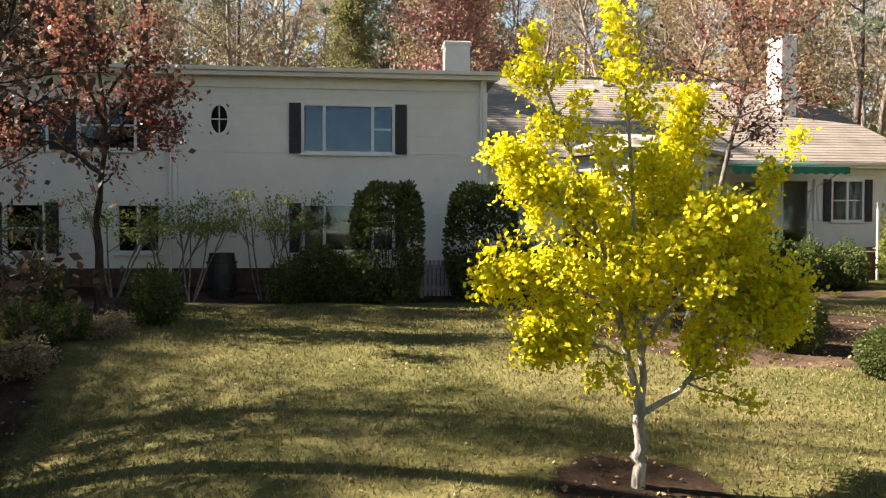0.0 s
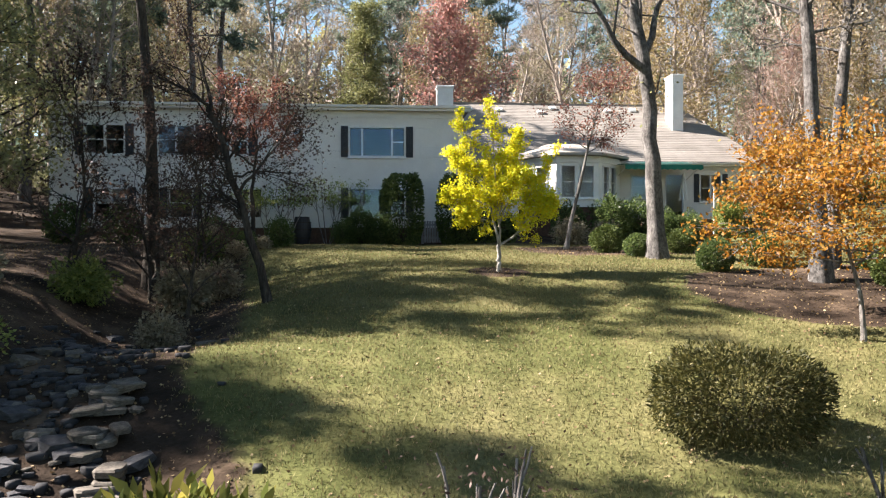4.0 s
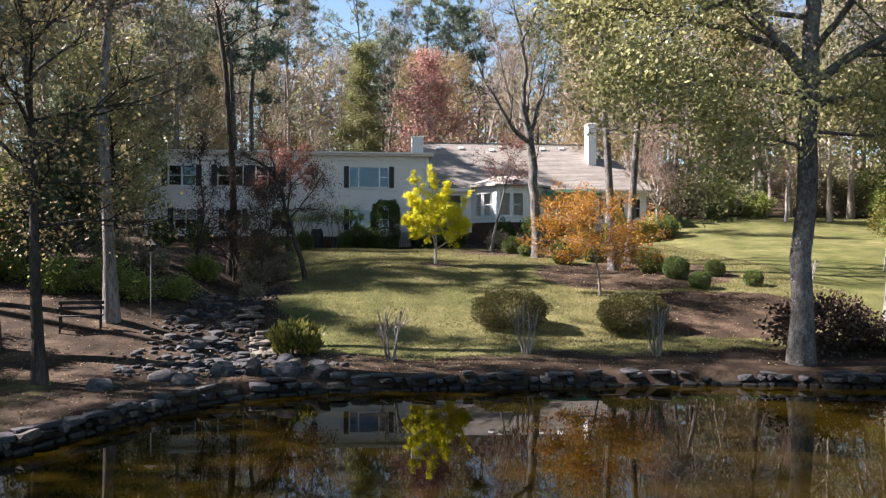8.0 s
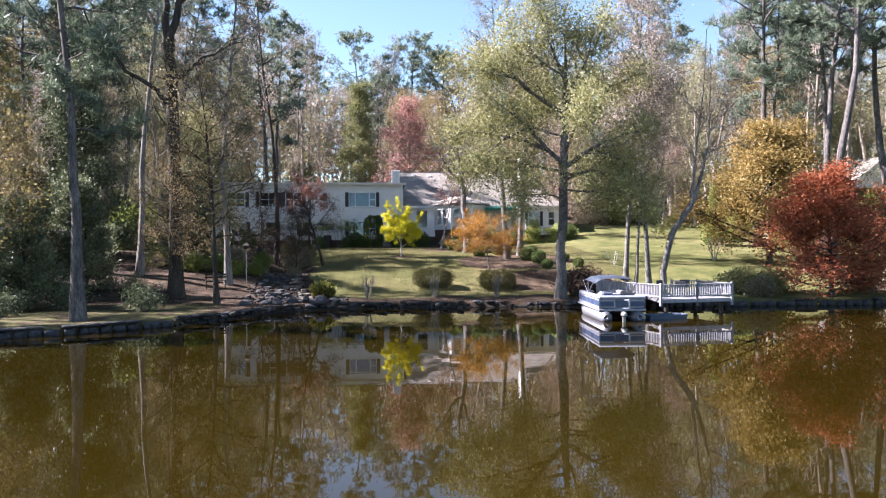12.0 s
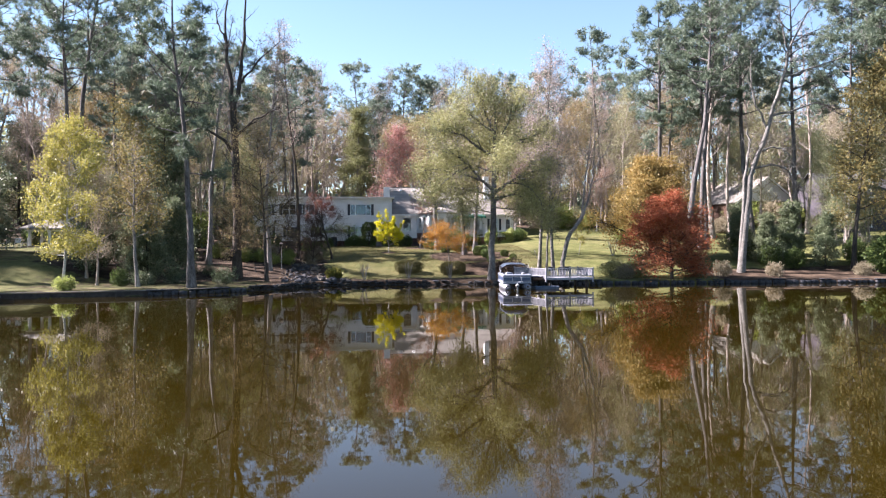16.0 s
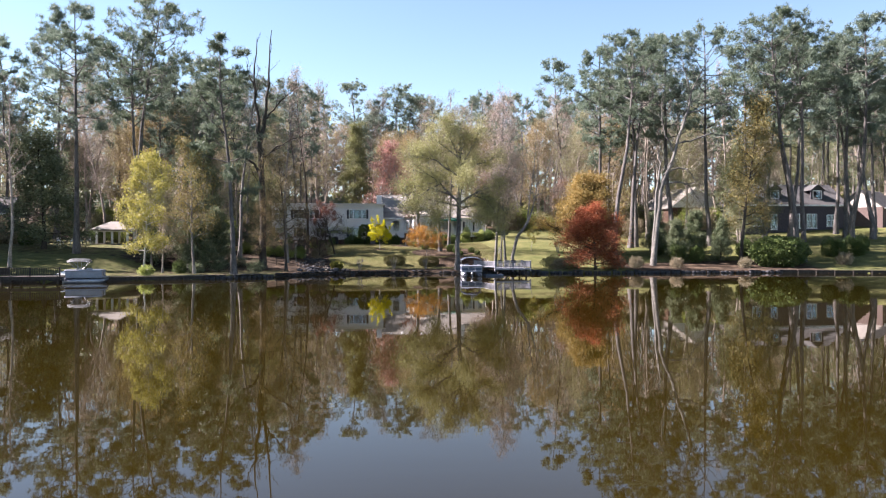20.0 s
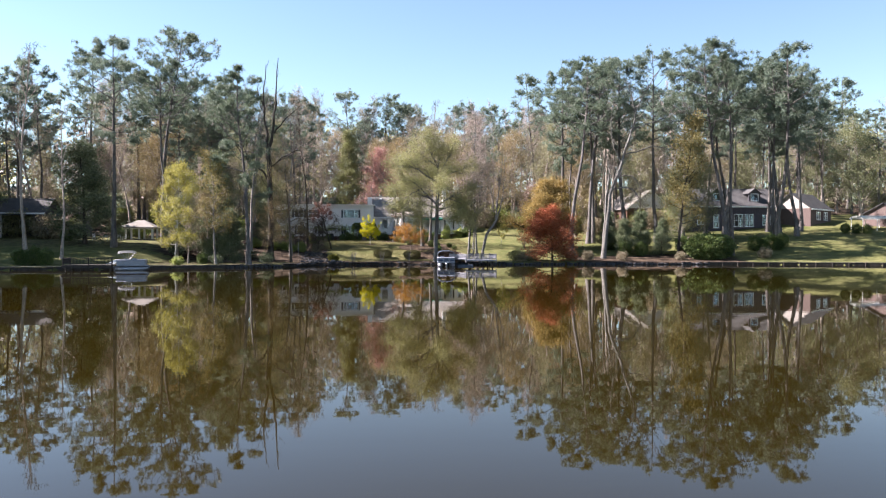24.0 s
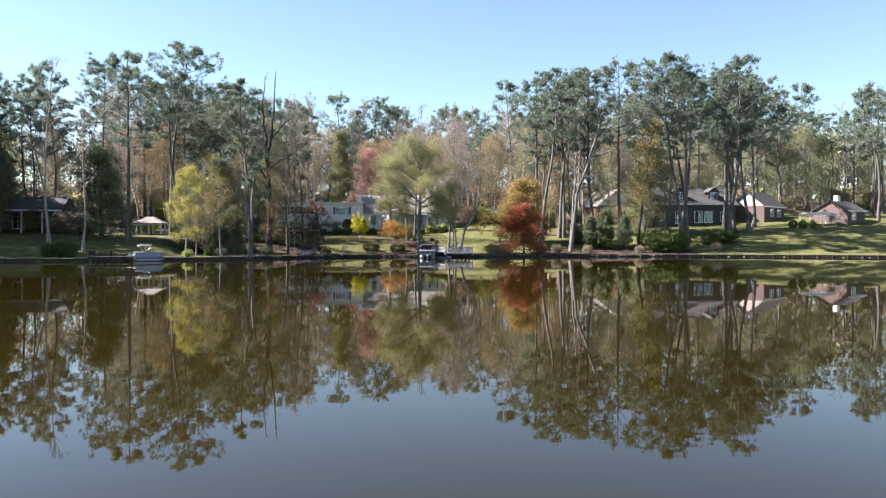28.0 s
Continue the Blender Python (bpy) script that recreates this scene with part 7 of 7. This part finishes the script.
lh = simple_house("dark_porch_house", "low dark brick house with a pillared porch", -51.3, 9.0, 4, 13, 8, 3.4, 5.6, DARK_BRICK, SHINGLE_GREY, [(2.0, 3.4, 0.7, 2.2), (6.0, 7.6, 0.3, 2.3), (9.8, 11.2, 0.7, 2.2)])
for x in (-4.5, -1.5, 1.5, 4.5):
    boxed("porch_pillar", (x - 0.1, x + 0.1, -2.1, -1.9, -0.4, 2.9), WHITE, lh)
boxed("porch_roof", (-5.5, 5.5, -2.3, -0.37, 2.9, 3.06), SHINGLE_GREY, lh)

PZ = gz(-30.1, 5.5)
pav = thing("lawn_pavilion", "open white pavilion with a low hipped roof on a lawn", "pavilion", (-30.1, 5.5, PZ))
for x in (-1.7, 0.1, 1.9):
    for y in (-1.0, 1.6):
        boxed("pillar", (x - 0.11, x + 0.11, y - 0.11, y + 0.11, -0.3, 4.9 - PZ), WHITE, pav, bevel=0.01)
boxed("floor_slab", (-2.3, 2.4, -1.5, 2.1, -0.4, 0.12), STONE_WARM, pav, bevel=0.02)
boxed("beam", (-2.1, 2.15, -1.1, -0.95, 4.75 - PZ, 4.9 - PZ), WHITE, pav)
bm = bmesh.new()
e0, e1, e2 = 4.9 - PZ, 5.03 - PZ, 6.05 - PZ
lo = [bm.verts.new(p) for p in ((-2.45, -1.7, e0), (2.4, -1.7, e0), (2.4, 2.3, e0), (-2.45, 2.3, e0))]
hi = [bm.verts.new((v.co.x, v.co.y, e1)) for v in lo]
top = [bm.verts.new(p) for p in ((-0.5, 0.3, e2), (0.5, 0.3, e2))]
for i in range(4):
    bm.faces.new((lo[i], lo[(i + 1) % 4], hi[(i + 1) % 4], hi[i]))
bm.faces.new(lo[::-1])
bm.faces.new((hi[0], hi[1], top[1], top[0])), bm.faces.new((hi[1], hi[2], top[1])), bm.faces.new((hi[2], hi[3], top[0], top[1])), bm.faces.new((hi[3], hi[0], top[0]))
part("roof", bm, SHINGLE, pav)


def garden_chair(x, y, turn):
    c = thing("garden_chair", "white garden chair on a lawn", "chair", (x, y, gz(x, y)), turn, "white garden chairs")
    boxed("seat", (-0.25, 0.25, -0.25, 0.25, 0.4, 0.44), WHITE, c, bevel=0.01)
    boxed("backrest", (-0.25, 0.25, 0.22, 0.26, 0.445, 0.9), WHITE, c, bevel=0.01)
    for x0 in (-0.24, 0.2):
        for y0 in (-0.24, 0.2):
            boxed("leg", (x0, x0 + 0.04, y0, y0 + 0.04, -0.05, 0.399), WHITE, c)


for x, y, a in ((-33.9, 2.6, 20), (-33.0, 2.4, -30), (-32.2, 2.8, 10), (-35.2, 2.3, 160), (-31.6, 3.0, -70)):
    garden_chair(x, y, a)
bench = thing("garden_bench", "small dark wooden bench under the trees", "bench", (-8.75, -4.4, gz(-8.75, -4.4)), 15)
for k in range(3):
    boxed("seat_slat", (-0.6, 0.6, -0.2 + 0.14 * k, -0.09 + 0.14 * k, 0.42, 0.45), WOOD_DARK, bench)
for k in range(2):
    boxed("back_slat", (-0.6, 0.6, 0.24, 0.27, 0.58 + 0.16 * k, 0.68 + 0.16 * k), WOOD_DARK, bench)
for x in (-0.55, 0.5):
    boxed("leg", (x, x + 0.05, -0.18, -0.13, -0.05, 0.419), WOOD_DARK, bench)
    boxed("leg", (x, x + 0.05, 0.19, 0.239, -0.05, 0.85), WOOD_DARK, bench)
steps = thing("garden_steps", "low weathered timber garden steps by the creek path", "steps", (-6.9, 12.2, gz(-6.9, 12.2)), 8)
for k in range(3):
    boxed("tread", (-0.8, 0.8, 0.45 * k, 0.45 * k + 0.4, 0.12 * k, 0.12 * k + 0.05), WOOD_OLD, steps, bevel=0.008)
    boxed("riser", (-0.8, 0.8, 0.45 * k + 0.36, 0.45 * k + 0.4, 0.12 * k - 0.2, 0.12 * k - 0.002), WOOD_OLD, steps)
shed = thing("garden_shed", "small dark brown timber shed in deep shade under trees", "shed", (-19.6, -2.6, gz(-19.6, -2.6)))
for x0, x1, y0, y1 in ((-0.95, -0.88, 0, 1.6), (0.88, 0.95, 0, 1.6), (-0.88, 0.88, 1.53, 1.6), (-0.88, -0.45, 0, 0.07), (0.45, 0.88, 0, 0.07)):
    boxed("wall_panel", (x0, x1, y0, y1, -0.2, 2.1), WOOD_DARK, shed)
door_leaf = boxed("door", (-0.44, 0.44, 0.02, 0.06, 0.02, 1.98), WOOD_DARK, shed, "dark plank door")
boxed("latch", (0.3, 0.4, -0.01, 0.018, 0.95, 0.99), GREY_METAL, door_leaf)
bm = bmesh.new()
v = [bm.verts.new(p) for p in ((-1.1, -0.25, 2.1), (1.1, -0.25, 2.1), (1.1, 1.8, 2.45), (-1.1, 1.8, 2.45))]
bm.faces.new(v)
bmesh.ops.solidify(bm, geom=bm.faces[:], thickness=0.06)
part("roof", bm, SHINGLE_GREY, shed)
gang = thing("gangway", "pale sloping gangway from the bank to the dark dock", "gangway", (-24.4, -22.4, 0.98), 4)
for k in range(15):
    boxed("plank", (-0.4, 0.4, -3.6 + 0.245 * k, -3.6 + 0.245 * k + 0.23, -0.36 + 0.024 * k, -0.32 + 0.024 * k), WHITE, gang)
for x in (-0.42, 0.36):
    bm = bmesh.new()
    cyl(bm, (x + 0.03, -3.6, -0.4), (x + 0.03, 0.05, -0.04), 0.035, seg=6)
    part("stringer", bm, WOOD_OLD, gang)

# an arched white carport beyond the cottage
cz = gz(81.5, 6)
car = thing("arched_carport", "white metal carport with an arched roof", "carport", (81.6, 6, cz))
for x in (-2.4, 0.0, 2.4):
    for y in (-1.4, 1.4):
        bm = bmesh.new()
        cyl(bm, (x, y, -0.3), (x, y, 1.75), 0.05, seg=8)
        part("post", bm, WHITE, car)
bm = bmesh.new()
prof = [(1.6 * math.cos(math.pi * k / 10), 1.7 + 0.55 * math.sin(math.pi * k / 10)) for k in range(11)]
g = [[bm.verts.new((x, y, z)) for y, z in prof] for x in (-2.6, 2.6)]
for k in range(10):
    bm.faces.new((g[0][k], g[1][k], g[1][k + 1], g[0][k + 1]))
bmesh.ops.solidify(bm, geom=bm.faces[:], thickness=0.05)
part("arched_roof", bm, WHITE, car)

feeder = thing("bird_feeder", "small dark bird house on a thin pole by the creek", "bird feeder", (-7.27, -2.72, gz(-7.27, -2.72)))
bm = bmesh.new()
cyl(bm, (0, 0, -0.2), (0, 0, 2.15), 0.025, seg=8)
part("pole", bm, GREY_METAL, feeder)
boxed("body", (-0.16, 0.16, -0.14, 0.14, 2.15, 2.36), WOOD_DARK, feeder)
bm = bmesh.new()
v = [bm.verts.new(p) for p in ((-0.28, -0.24, 2.36), (0.28, -0.24, 2.36), (0.28, 0.24, 2.36), (-0.28, 0.24, 2.36), (0, 0, 2.56))]
bm.faces.new(v[:4][::-1])
for i in range(4):
    bm.faces.new((v[i], v[(i + 1) % 4], v[4]))
part("roof", bm, WOOD_DARK, feeder)
feeder.scale = (0.75, 0.75, 0.97)


# ---- stones ----
def rock_mesh(seed, name="stone", mat=STONE):
    rng = random.Random(seed)
    bm = bmesh.new()
    bmesh.ops.create_icosphere(bm, subdivisions=1, radius=0.5)
    for v in bm.verts:
        v.co *= rng.uniform(0.8, 1.15)
        v.co.x, v.co.y, v.co.z = [math.copysign(abs(c) ** 0.5 * 0.58, c) for c in v.co]
    me = bpy.data.meshes.new(name)
    bm.to_mesh(me)
    bm.free()
    me.materials.append(mat)
    return me


def boulder_mesh(seed):
    """A broken block: flat facets cut at random slants, rounded by wear."""
    rng = random.Random(seed)
    bm = bmesh.new()
    bmesh.ops.create_icosphere(bm, subdivisions=3, radius=0.62)
    for k in range(11):
        d = Vector((rng.gauss(0, 1), rng.gauss(0, 1), rng.gauss(0, 0.7))).normalized()
        cut = rng.uniform(0.36, 0.5)
        for v in bm.verts:
            over = v.co.dot(d) - cut
            if over > 0:
                v.co -= d * over * 0.93
    for v in bm.verts:
        v.co *= 1 + 0.025 * math.sin(v.co.x * 19 + seed) * math.sin(v.co.y * 23) + 0.02 * math.sin(v.co.z * 31 + v.co.x * 9)
    me = bpy.data.meshes.new("boulder")
    bm.to_mesh(me)
    bm.free()
    me.materials.append(STONE)
    return me


boulders = [boulder_mesh(440 + k) for k in range(5)]
rocks = [rock_mesh(400 + k, mat=(STONE, STONE, STONE_WARM)[k % 3]) for k in range(9)]
shade_rocks = [rock_mesh(410 + k, mat=STONE_SHADE) for k in range(6)]
rng = random.Random(9)


def stone(parent, x, y, z, sx, sy, sz, turn, tilt=0.0, kinds=rocks):
    ob = part_of("stone", rng.choice(kinds), parent)
    ob.matrix_basis = pose(x, y, z, tilt, tilt * 0.5, turn) @ Matrix.Diagonal((sx, sy, sz, 1))


def slab_mesh(seed, name="cap_slab", mat=STONE):
    """A flat split stone: seven-sided, its top edge worn."""
    rng = random.Random(seed)
    bm = bmesh.new()
    ring = []
    for k in range(8):
        a = math.pi * (k + 0.5) / 4
        ring.append((math.copysign(abs(math.cos(a)) ** 0.45, math.cos(a)) * 0.5 * rng.uniform(0.9, 1.04), math.copysign(abs(math.sin(a)) ** 0.45, math.sin(a)) * 0.5 * rng.uniform(0.85, 1.06)))
    levels = [[bm.verts.new((x * f, y * f, z + rng.uniform(-0.05, 0.05))) for x, y in ring] for f, z in ((0.94, -0.5), (1.0, 0.25), (0.9, 0.5))]
    for i in range(2):
        for k in range(8):
            bm.faces.new((levels[i][k], levels[i][(k + 1) % 8], levels[i + 1][(k + 1) % 8], levels[i + 1][k]))
    bm.faces.new(levels[2]), bm.faces.new(levels[0][::-1])
    bmesh.ops.triangulate(bm, faces=bm.faces[:])
    me = bpy.data.meshes.new(name)
    bm.to_mesh(me)
    bm.free()
    me.materials.append(mat)
    return me


slabs = [slab_mesh(420 + k, mat=(STONE_CAP, STONE_CAP, STONE)[k % 3]) for k in range(6)]
bank_slabs = [slab_mesh(430 + k, "bank_slab", STONE_WARM) for k in range(3)]
pond_wall = tagged(new("pond_wall"), "low dry stone retaining wall with flat caps along the pond", "wall", kind="structure")


def shore_turn(x):
    return math.degrees(math.atan2(float(shore(x + 0.1) - shore(x - 0.1)), 0.2))


x = -8.0
while x < 13:                                  # two rough courses of split stones, flat caps of every size
    w = rng.choice((rng.uniform(0.16, 0.3), rng.uniform(0.28, 0.62)))
    turn = shore_turn(x)
    run = w * math.cos(radians(turn))
    y = float(shore(x + run / 2))
    # lower course in the shade-coloured stone, some of it in the upper course too
    stone(pond_wall, x + run / 2, y - 0.08 + rng.uniform(-0.07, 0.07), rng.uniform(-0.06, 0.0), w * 1.3, rng.uniform(0.36, 0.55), rng.uniform(0.26, 0.36), turn + rng.uniform(-10, 10), rng.uniform(-9, 9), shade_rocks)
    if rng.random() < 0.86:
        stone(pond_wall, x + run * rng.uniform(0.1, 0.9), y - 0.02 + rng.uniform(-0.06, 0.08), rng.uniform(0.14, 0.24), w * rng.uniform(0.8, 1.25), rng.uniform(0.34, 0.5), rng.uniform(0.14, 0.25), turn + rng.uniform(-14, 14), rng.uniform(-12, 12), rocks + shade_rocks)
    if rng.random() < 0.5:
        ob = part_of("cap_slab", rng.choice(slabs), pond_wall)
        ob.matrix_basis = pose(x + run / 2, y + rng.uniform(-0.03, 0.16), 0.32 + rng.uniform(-0.05, 0.03), rng.uniform(-8, 8), rng.uniform(-7, 7), turn + rng.uniform(-25, 25)) @ Matrix.Diagonal((rng.uniform(0.26, 0.66), rng.uniform(0.22, 0.45), rng.uniform(0.05, 0.1), 1))
    x += run * 0.95
# the wall's further stretches, laid as one
rest_v, rest_f, count = [], [], 0
src = [np.array([v.co[:] for v in me.vertices]) for me in rocks + slabs]
fac = [np.array([p.vertices[:] for p in me.polygons]) for me in rocks + slabs]
for a, b in ((-13.5, -8.0), (13.0, 46.0)):
    q = a
    while q < b:
        ang0 = radians(shore_turn(q))
        w = rng.uniform(0.35, 0.7)
        y = float(shore(q))
        for row in range(2 if rng.random() < 0.4 else 1):
            k = rng.randrange(9) if row < 1 else 9 + rng.randrange(6)
            ang = ang0 + rng.uniform(-0.12, 0.12)
            c, s1 = math.cos(ang), math.sin(ang)
            v = src[k] * (w * 1.2, rng.uniform(0.36, 0.52), rng.uniform(0.38, 0.5) if row < 1 else rng.uniform(0.06, 0.1))
            rest_v.append(np.stack([v[:, 0] * c - v[:, 1] * s1 + q, v[:, 0] * s1 + v[:, 1] * c + y - 0.06, v[:, 2] + (0.1, 0.33)[row]], -1))
            rest_f.append(fac[k] + count)
            count += len(v)
        q += w * 0.97 * math.cos(ang0)
edge = part_of("edging_stones", mesh_np("edging_stones", np.concatenate(rest_v), [(np.concatenate(rest_f), 0)], STONE), pond_wall)
edge["kind"] = "stuff"


def bulkhead(x0, x1, label):
    """Dark timber boards, posts and a cap that hold the bank."""
    w = tagged(new("timber_bulkhead"), label, "wall", kind="structure")
    x = x0
    while x < x1:
        turn = shore_turn(x + 0.8)
        ln = 1.9
        m = pose(x, float(shore(x)), 0, 0, 0, math.degrees(math.atan2(float(shore(x + ln * math.cos(radians(turn))) - shore(x)), ln * math.cos(radians(turn)))))
        for k in range(2):
            boxed("board", (0.01, ln - 0.01, -0.06, -0.02, -0.36 + 0.34 * k, -0.03 + 0.34 * k), WOOD_DARK, w, m=m)
        boxed("cap_board", (0, ln, -0.1, 0.12, 0.33, 0.38), WOOD_OLD, w, m=m)
        bm = bmesh.new()
        cyl(bm, (0, -0.12, -0.9), (0, -0.12, 0.32), 0.07, seg=7)
        bmesh.ops.transform(bm, matrix=m, verts=bm.verts)
        part("post", bm, WOOD_DARK, w)
        x += ln * math.cos(radians(turn))


bulkhead(-62.0, -13.5, "dark timber bulkhead along the lawn's shore")
bulkhead(46.0, 84.0, "dark timber bulkhead below the shaded lawn")
creek = tagged(new("creek_bed"), "dry creek bed of tumbled grey stones", "creek bed", kind="structure")
for k in range(240):
    y = rng.uniform(-8.8, 4.5) if k % 3 else rng.uniform(-8.8, -3.5)
    mid = -4.1 - 0.16 * (y + 8) + 0.35 * math.sin(y * 0.7)
    x = mid + rng.gauss(-0.2 * max(0, (-2 - y) / 6), 0.7 + 0.6 * max(0, (-2 - y) / 6))
    s = rng.uniform(0.14, 0.28) if rng.random() < 0.72 else rng.uniform(0.28, 0.5)
    stone(creek, x, y, gz(x, y) + 0.03, s * rng.uniform(0.9, 1.5), s, s * rng.uniform(0.3, 0.6), rng.uniform(0, 360), rng.uniform(-14, 14))
for x, y, s, h in ((-3.9, -8.7, 0.5, 0.42), (-3.2, -8.8, 0.42, 0.5), (-2.4, -8.8, 0.62, 0.4), (-2.6, -7.3, 0.42, 0.3), (-5.2, -9.2, 0.55, 0.3), (-4.6, -9.7, 0.5, 0.3), (-1.6, -8.9, 0.4, 0.34), (-5.4, -5.0, 0.45, 0.3), (-6.1, -10.4, 0.5, 0.3)):
    ob = part_of("boulder", rng.choice(boulders), creek)
    ob.matrix_basis = pose(x, y, max(0.1, gz(x, y)) + h * 0.22, rng.uniform(-8, 8), rng.uniform(-8, 8), rng.uniform(-40, 40)) @ Matrix.Diagonal((s * 1.2, s * 0.85, h * 1.05, 1))

# small rubble between the stones, laid as one, and pale flat stones stacked on the bank beside the clump
rub_v, rub_f, count = [], [], 0
for k in range(520):
    y = rng.uniform(-9.0, 4.0)
    mid = -4.1 - 0.16 * (y + 8) + 0.35 * math.sin(y * 0.7)
    x = mid + rng.gauss(-0.25 * max(0, (-2 - y) / 6), 0.75 + 0.7 * max(0, (-2 - y) / 6))
    j, ang, s = rng.randrange(15), rng.uniform(0, 6.28), rng.uniform(0.08, 0.2)
    v = src[j] * (s * 1.4, s, s * rng.uniform(0.4, 0.8))
    c, s1 = math.cos(ang), math.sin(ang)
    rub_v.append(np.stack([v[:, 0] * c - v[:, 1] * s1 + x, v[:, 0] * s1 + v[:, 1] * c + y, v[:, 2] + gz(x, y) + 0.02], -1))
    rub_f.append(fac[j] + count)
    count += len(v)
part_of("rubble", mesh_np("rubble", np.concatenate(rub_v), [(np.concatenate(rub_f), 0)], STONE), creek, "small dark rubble")["kind"] = "stuff"
for k in range(34):
    y = rng.uniform(-5.2, -1.2)
    x = -4.1 - 0.16 * (y + 8) + 0.35 * math.sin(y * 0.7) + rng.uniform(0.75, 1.35)
    ob = part_of("bank_slab", rng.choice(bank_slabs), creek)
    ob.matrix_basis = pose(x, y, gz(x, y) + rng.uniform(0.02, 0.16), rng.uniform(-8, 8), rng.uniform(-8, 8), rng.uniform(0, 360)) @ Matrix.Diagonal((rng.uniform(0.3, 0.6), rng.uniform(0.25, 0.4), rng.uniform(0.07, 0.12), 1))

# ---- grass and fallen leaves ----
rs = np.random.default_rng(5)


def scatter(n, x0, x1, y0, y1, want):
    x, y = rs.uniform(x0, x1, n), rs.uniform(y0, y1, n)
    ok = want(x, y) & (y - shore(x) > 0.3)
    x, y = x[ok], y[ok]
    return np.stack([x, y, height(x, y)], -1)


p = scatter(230000, -4.5, 17, -8, 17, lambda x, y: bare_ground(x, y) < rs.uniform(0, 0.8, len(x)))
w = rs.normal(0, 0.5, p.shape)
w[:, 2] = 1.0
grass = new("lawn_grass", leaf_mesh("lawn_grass", rs, p - (0, 0, 0.01), w, 0.068, 0.2, GRASS))
tagged(grass, "short dry tan and green lawn grass", "grass", kind="stuff")
p = np.concatenate([scatter(11000, -5, 17, -8.6, 17, lambda x, y: x > -9), scatter(16000, -13, 3, -16, 17, lambda x, y: bare_ground(x, y) > 0.5), scatter(5000, 4, 16, -2, 14, lambda x, y: bare_ground(x, y) > 0.5)])
flat = rs.normal(0, 1, p.shape)
flat[:, 2] *= 0.25
litter = new("fallen_leaves", leaf_mesh("fallen_leaves", rs, p + (0, 0, 0.02), flat, 0.05, 0.75, L_LITTER))
tagged(litter, "scattered dry fallen leaves on grass and soil", "leaves", kind="stuff")
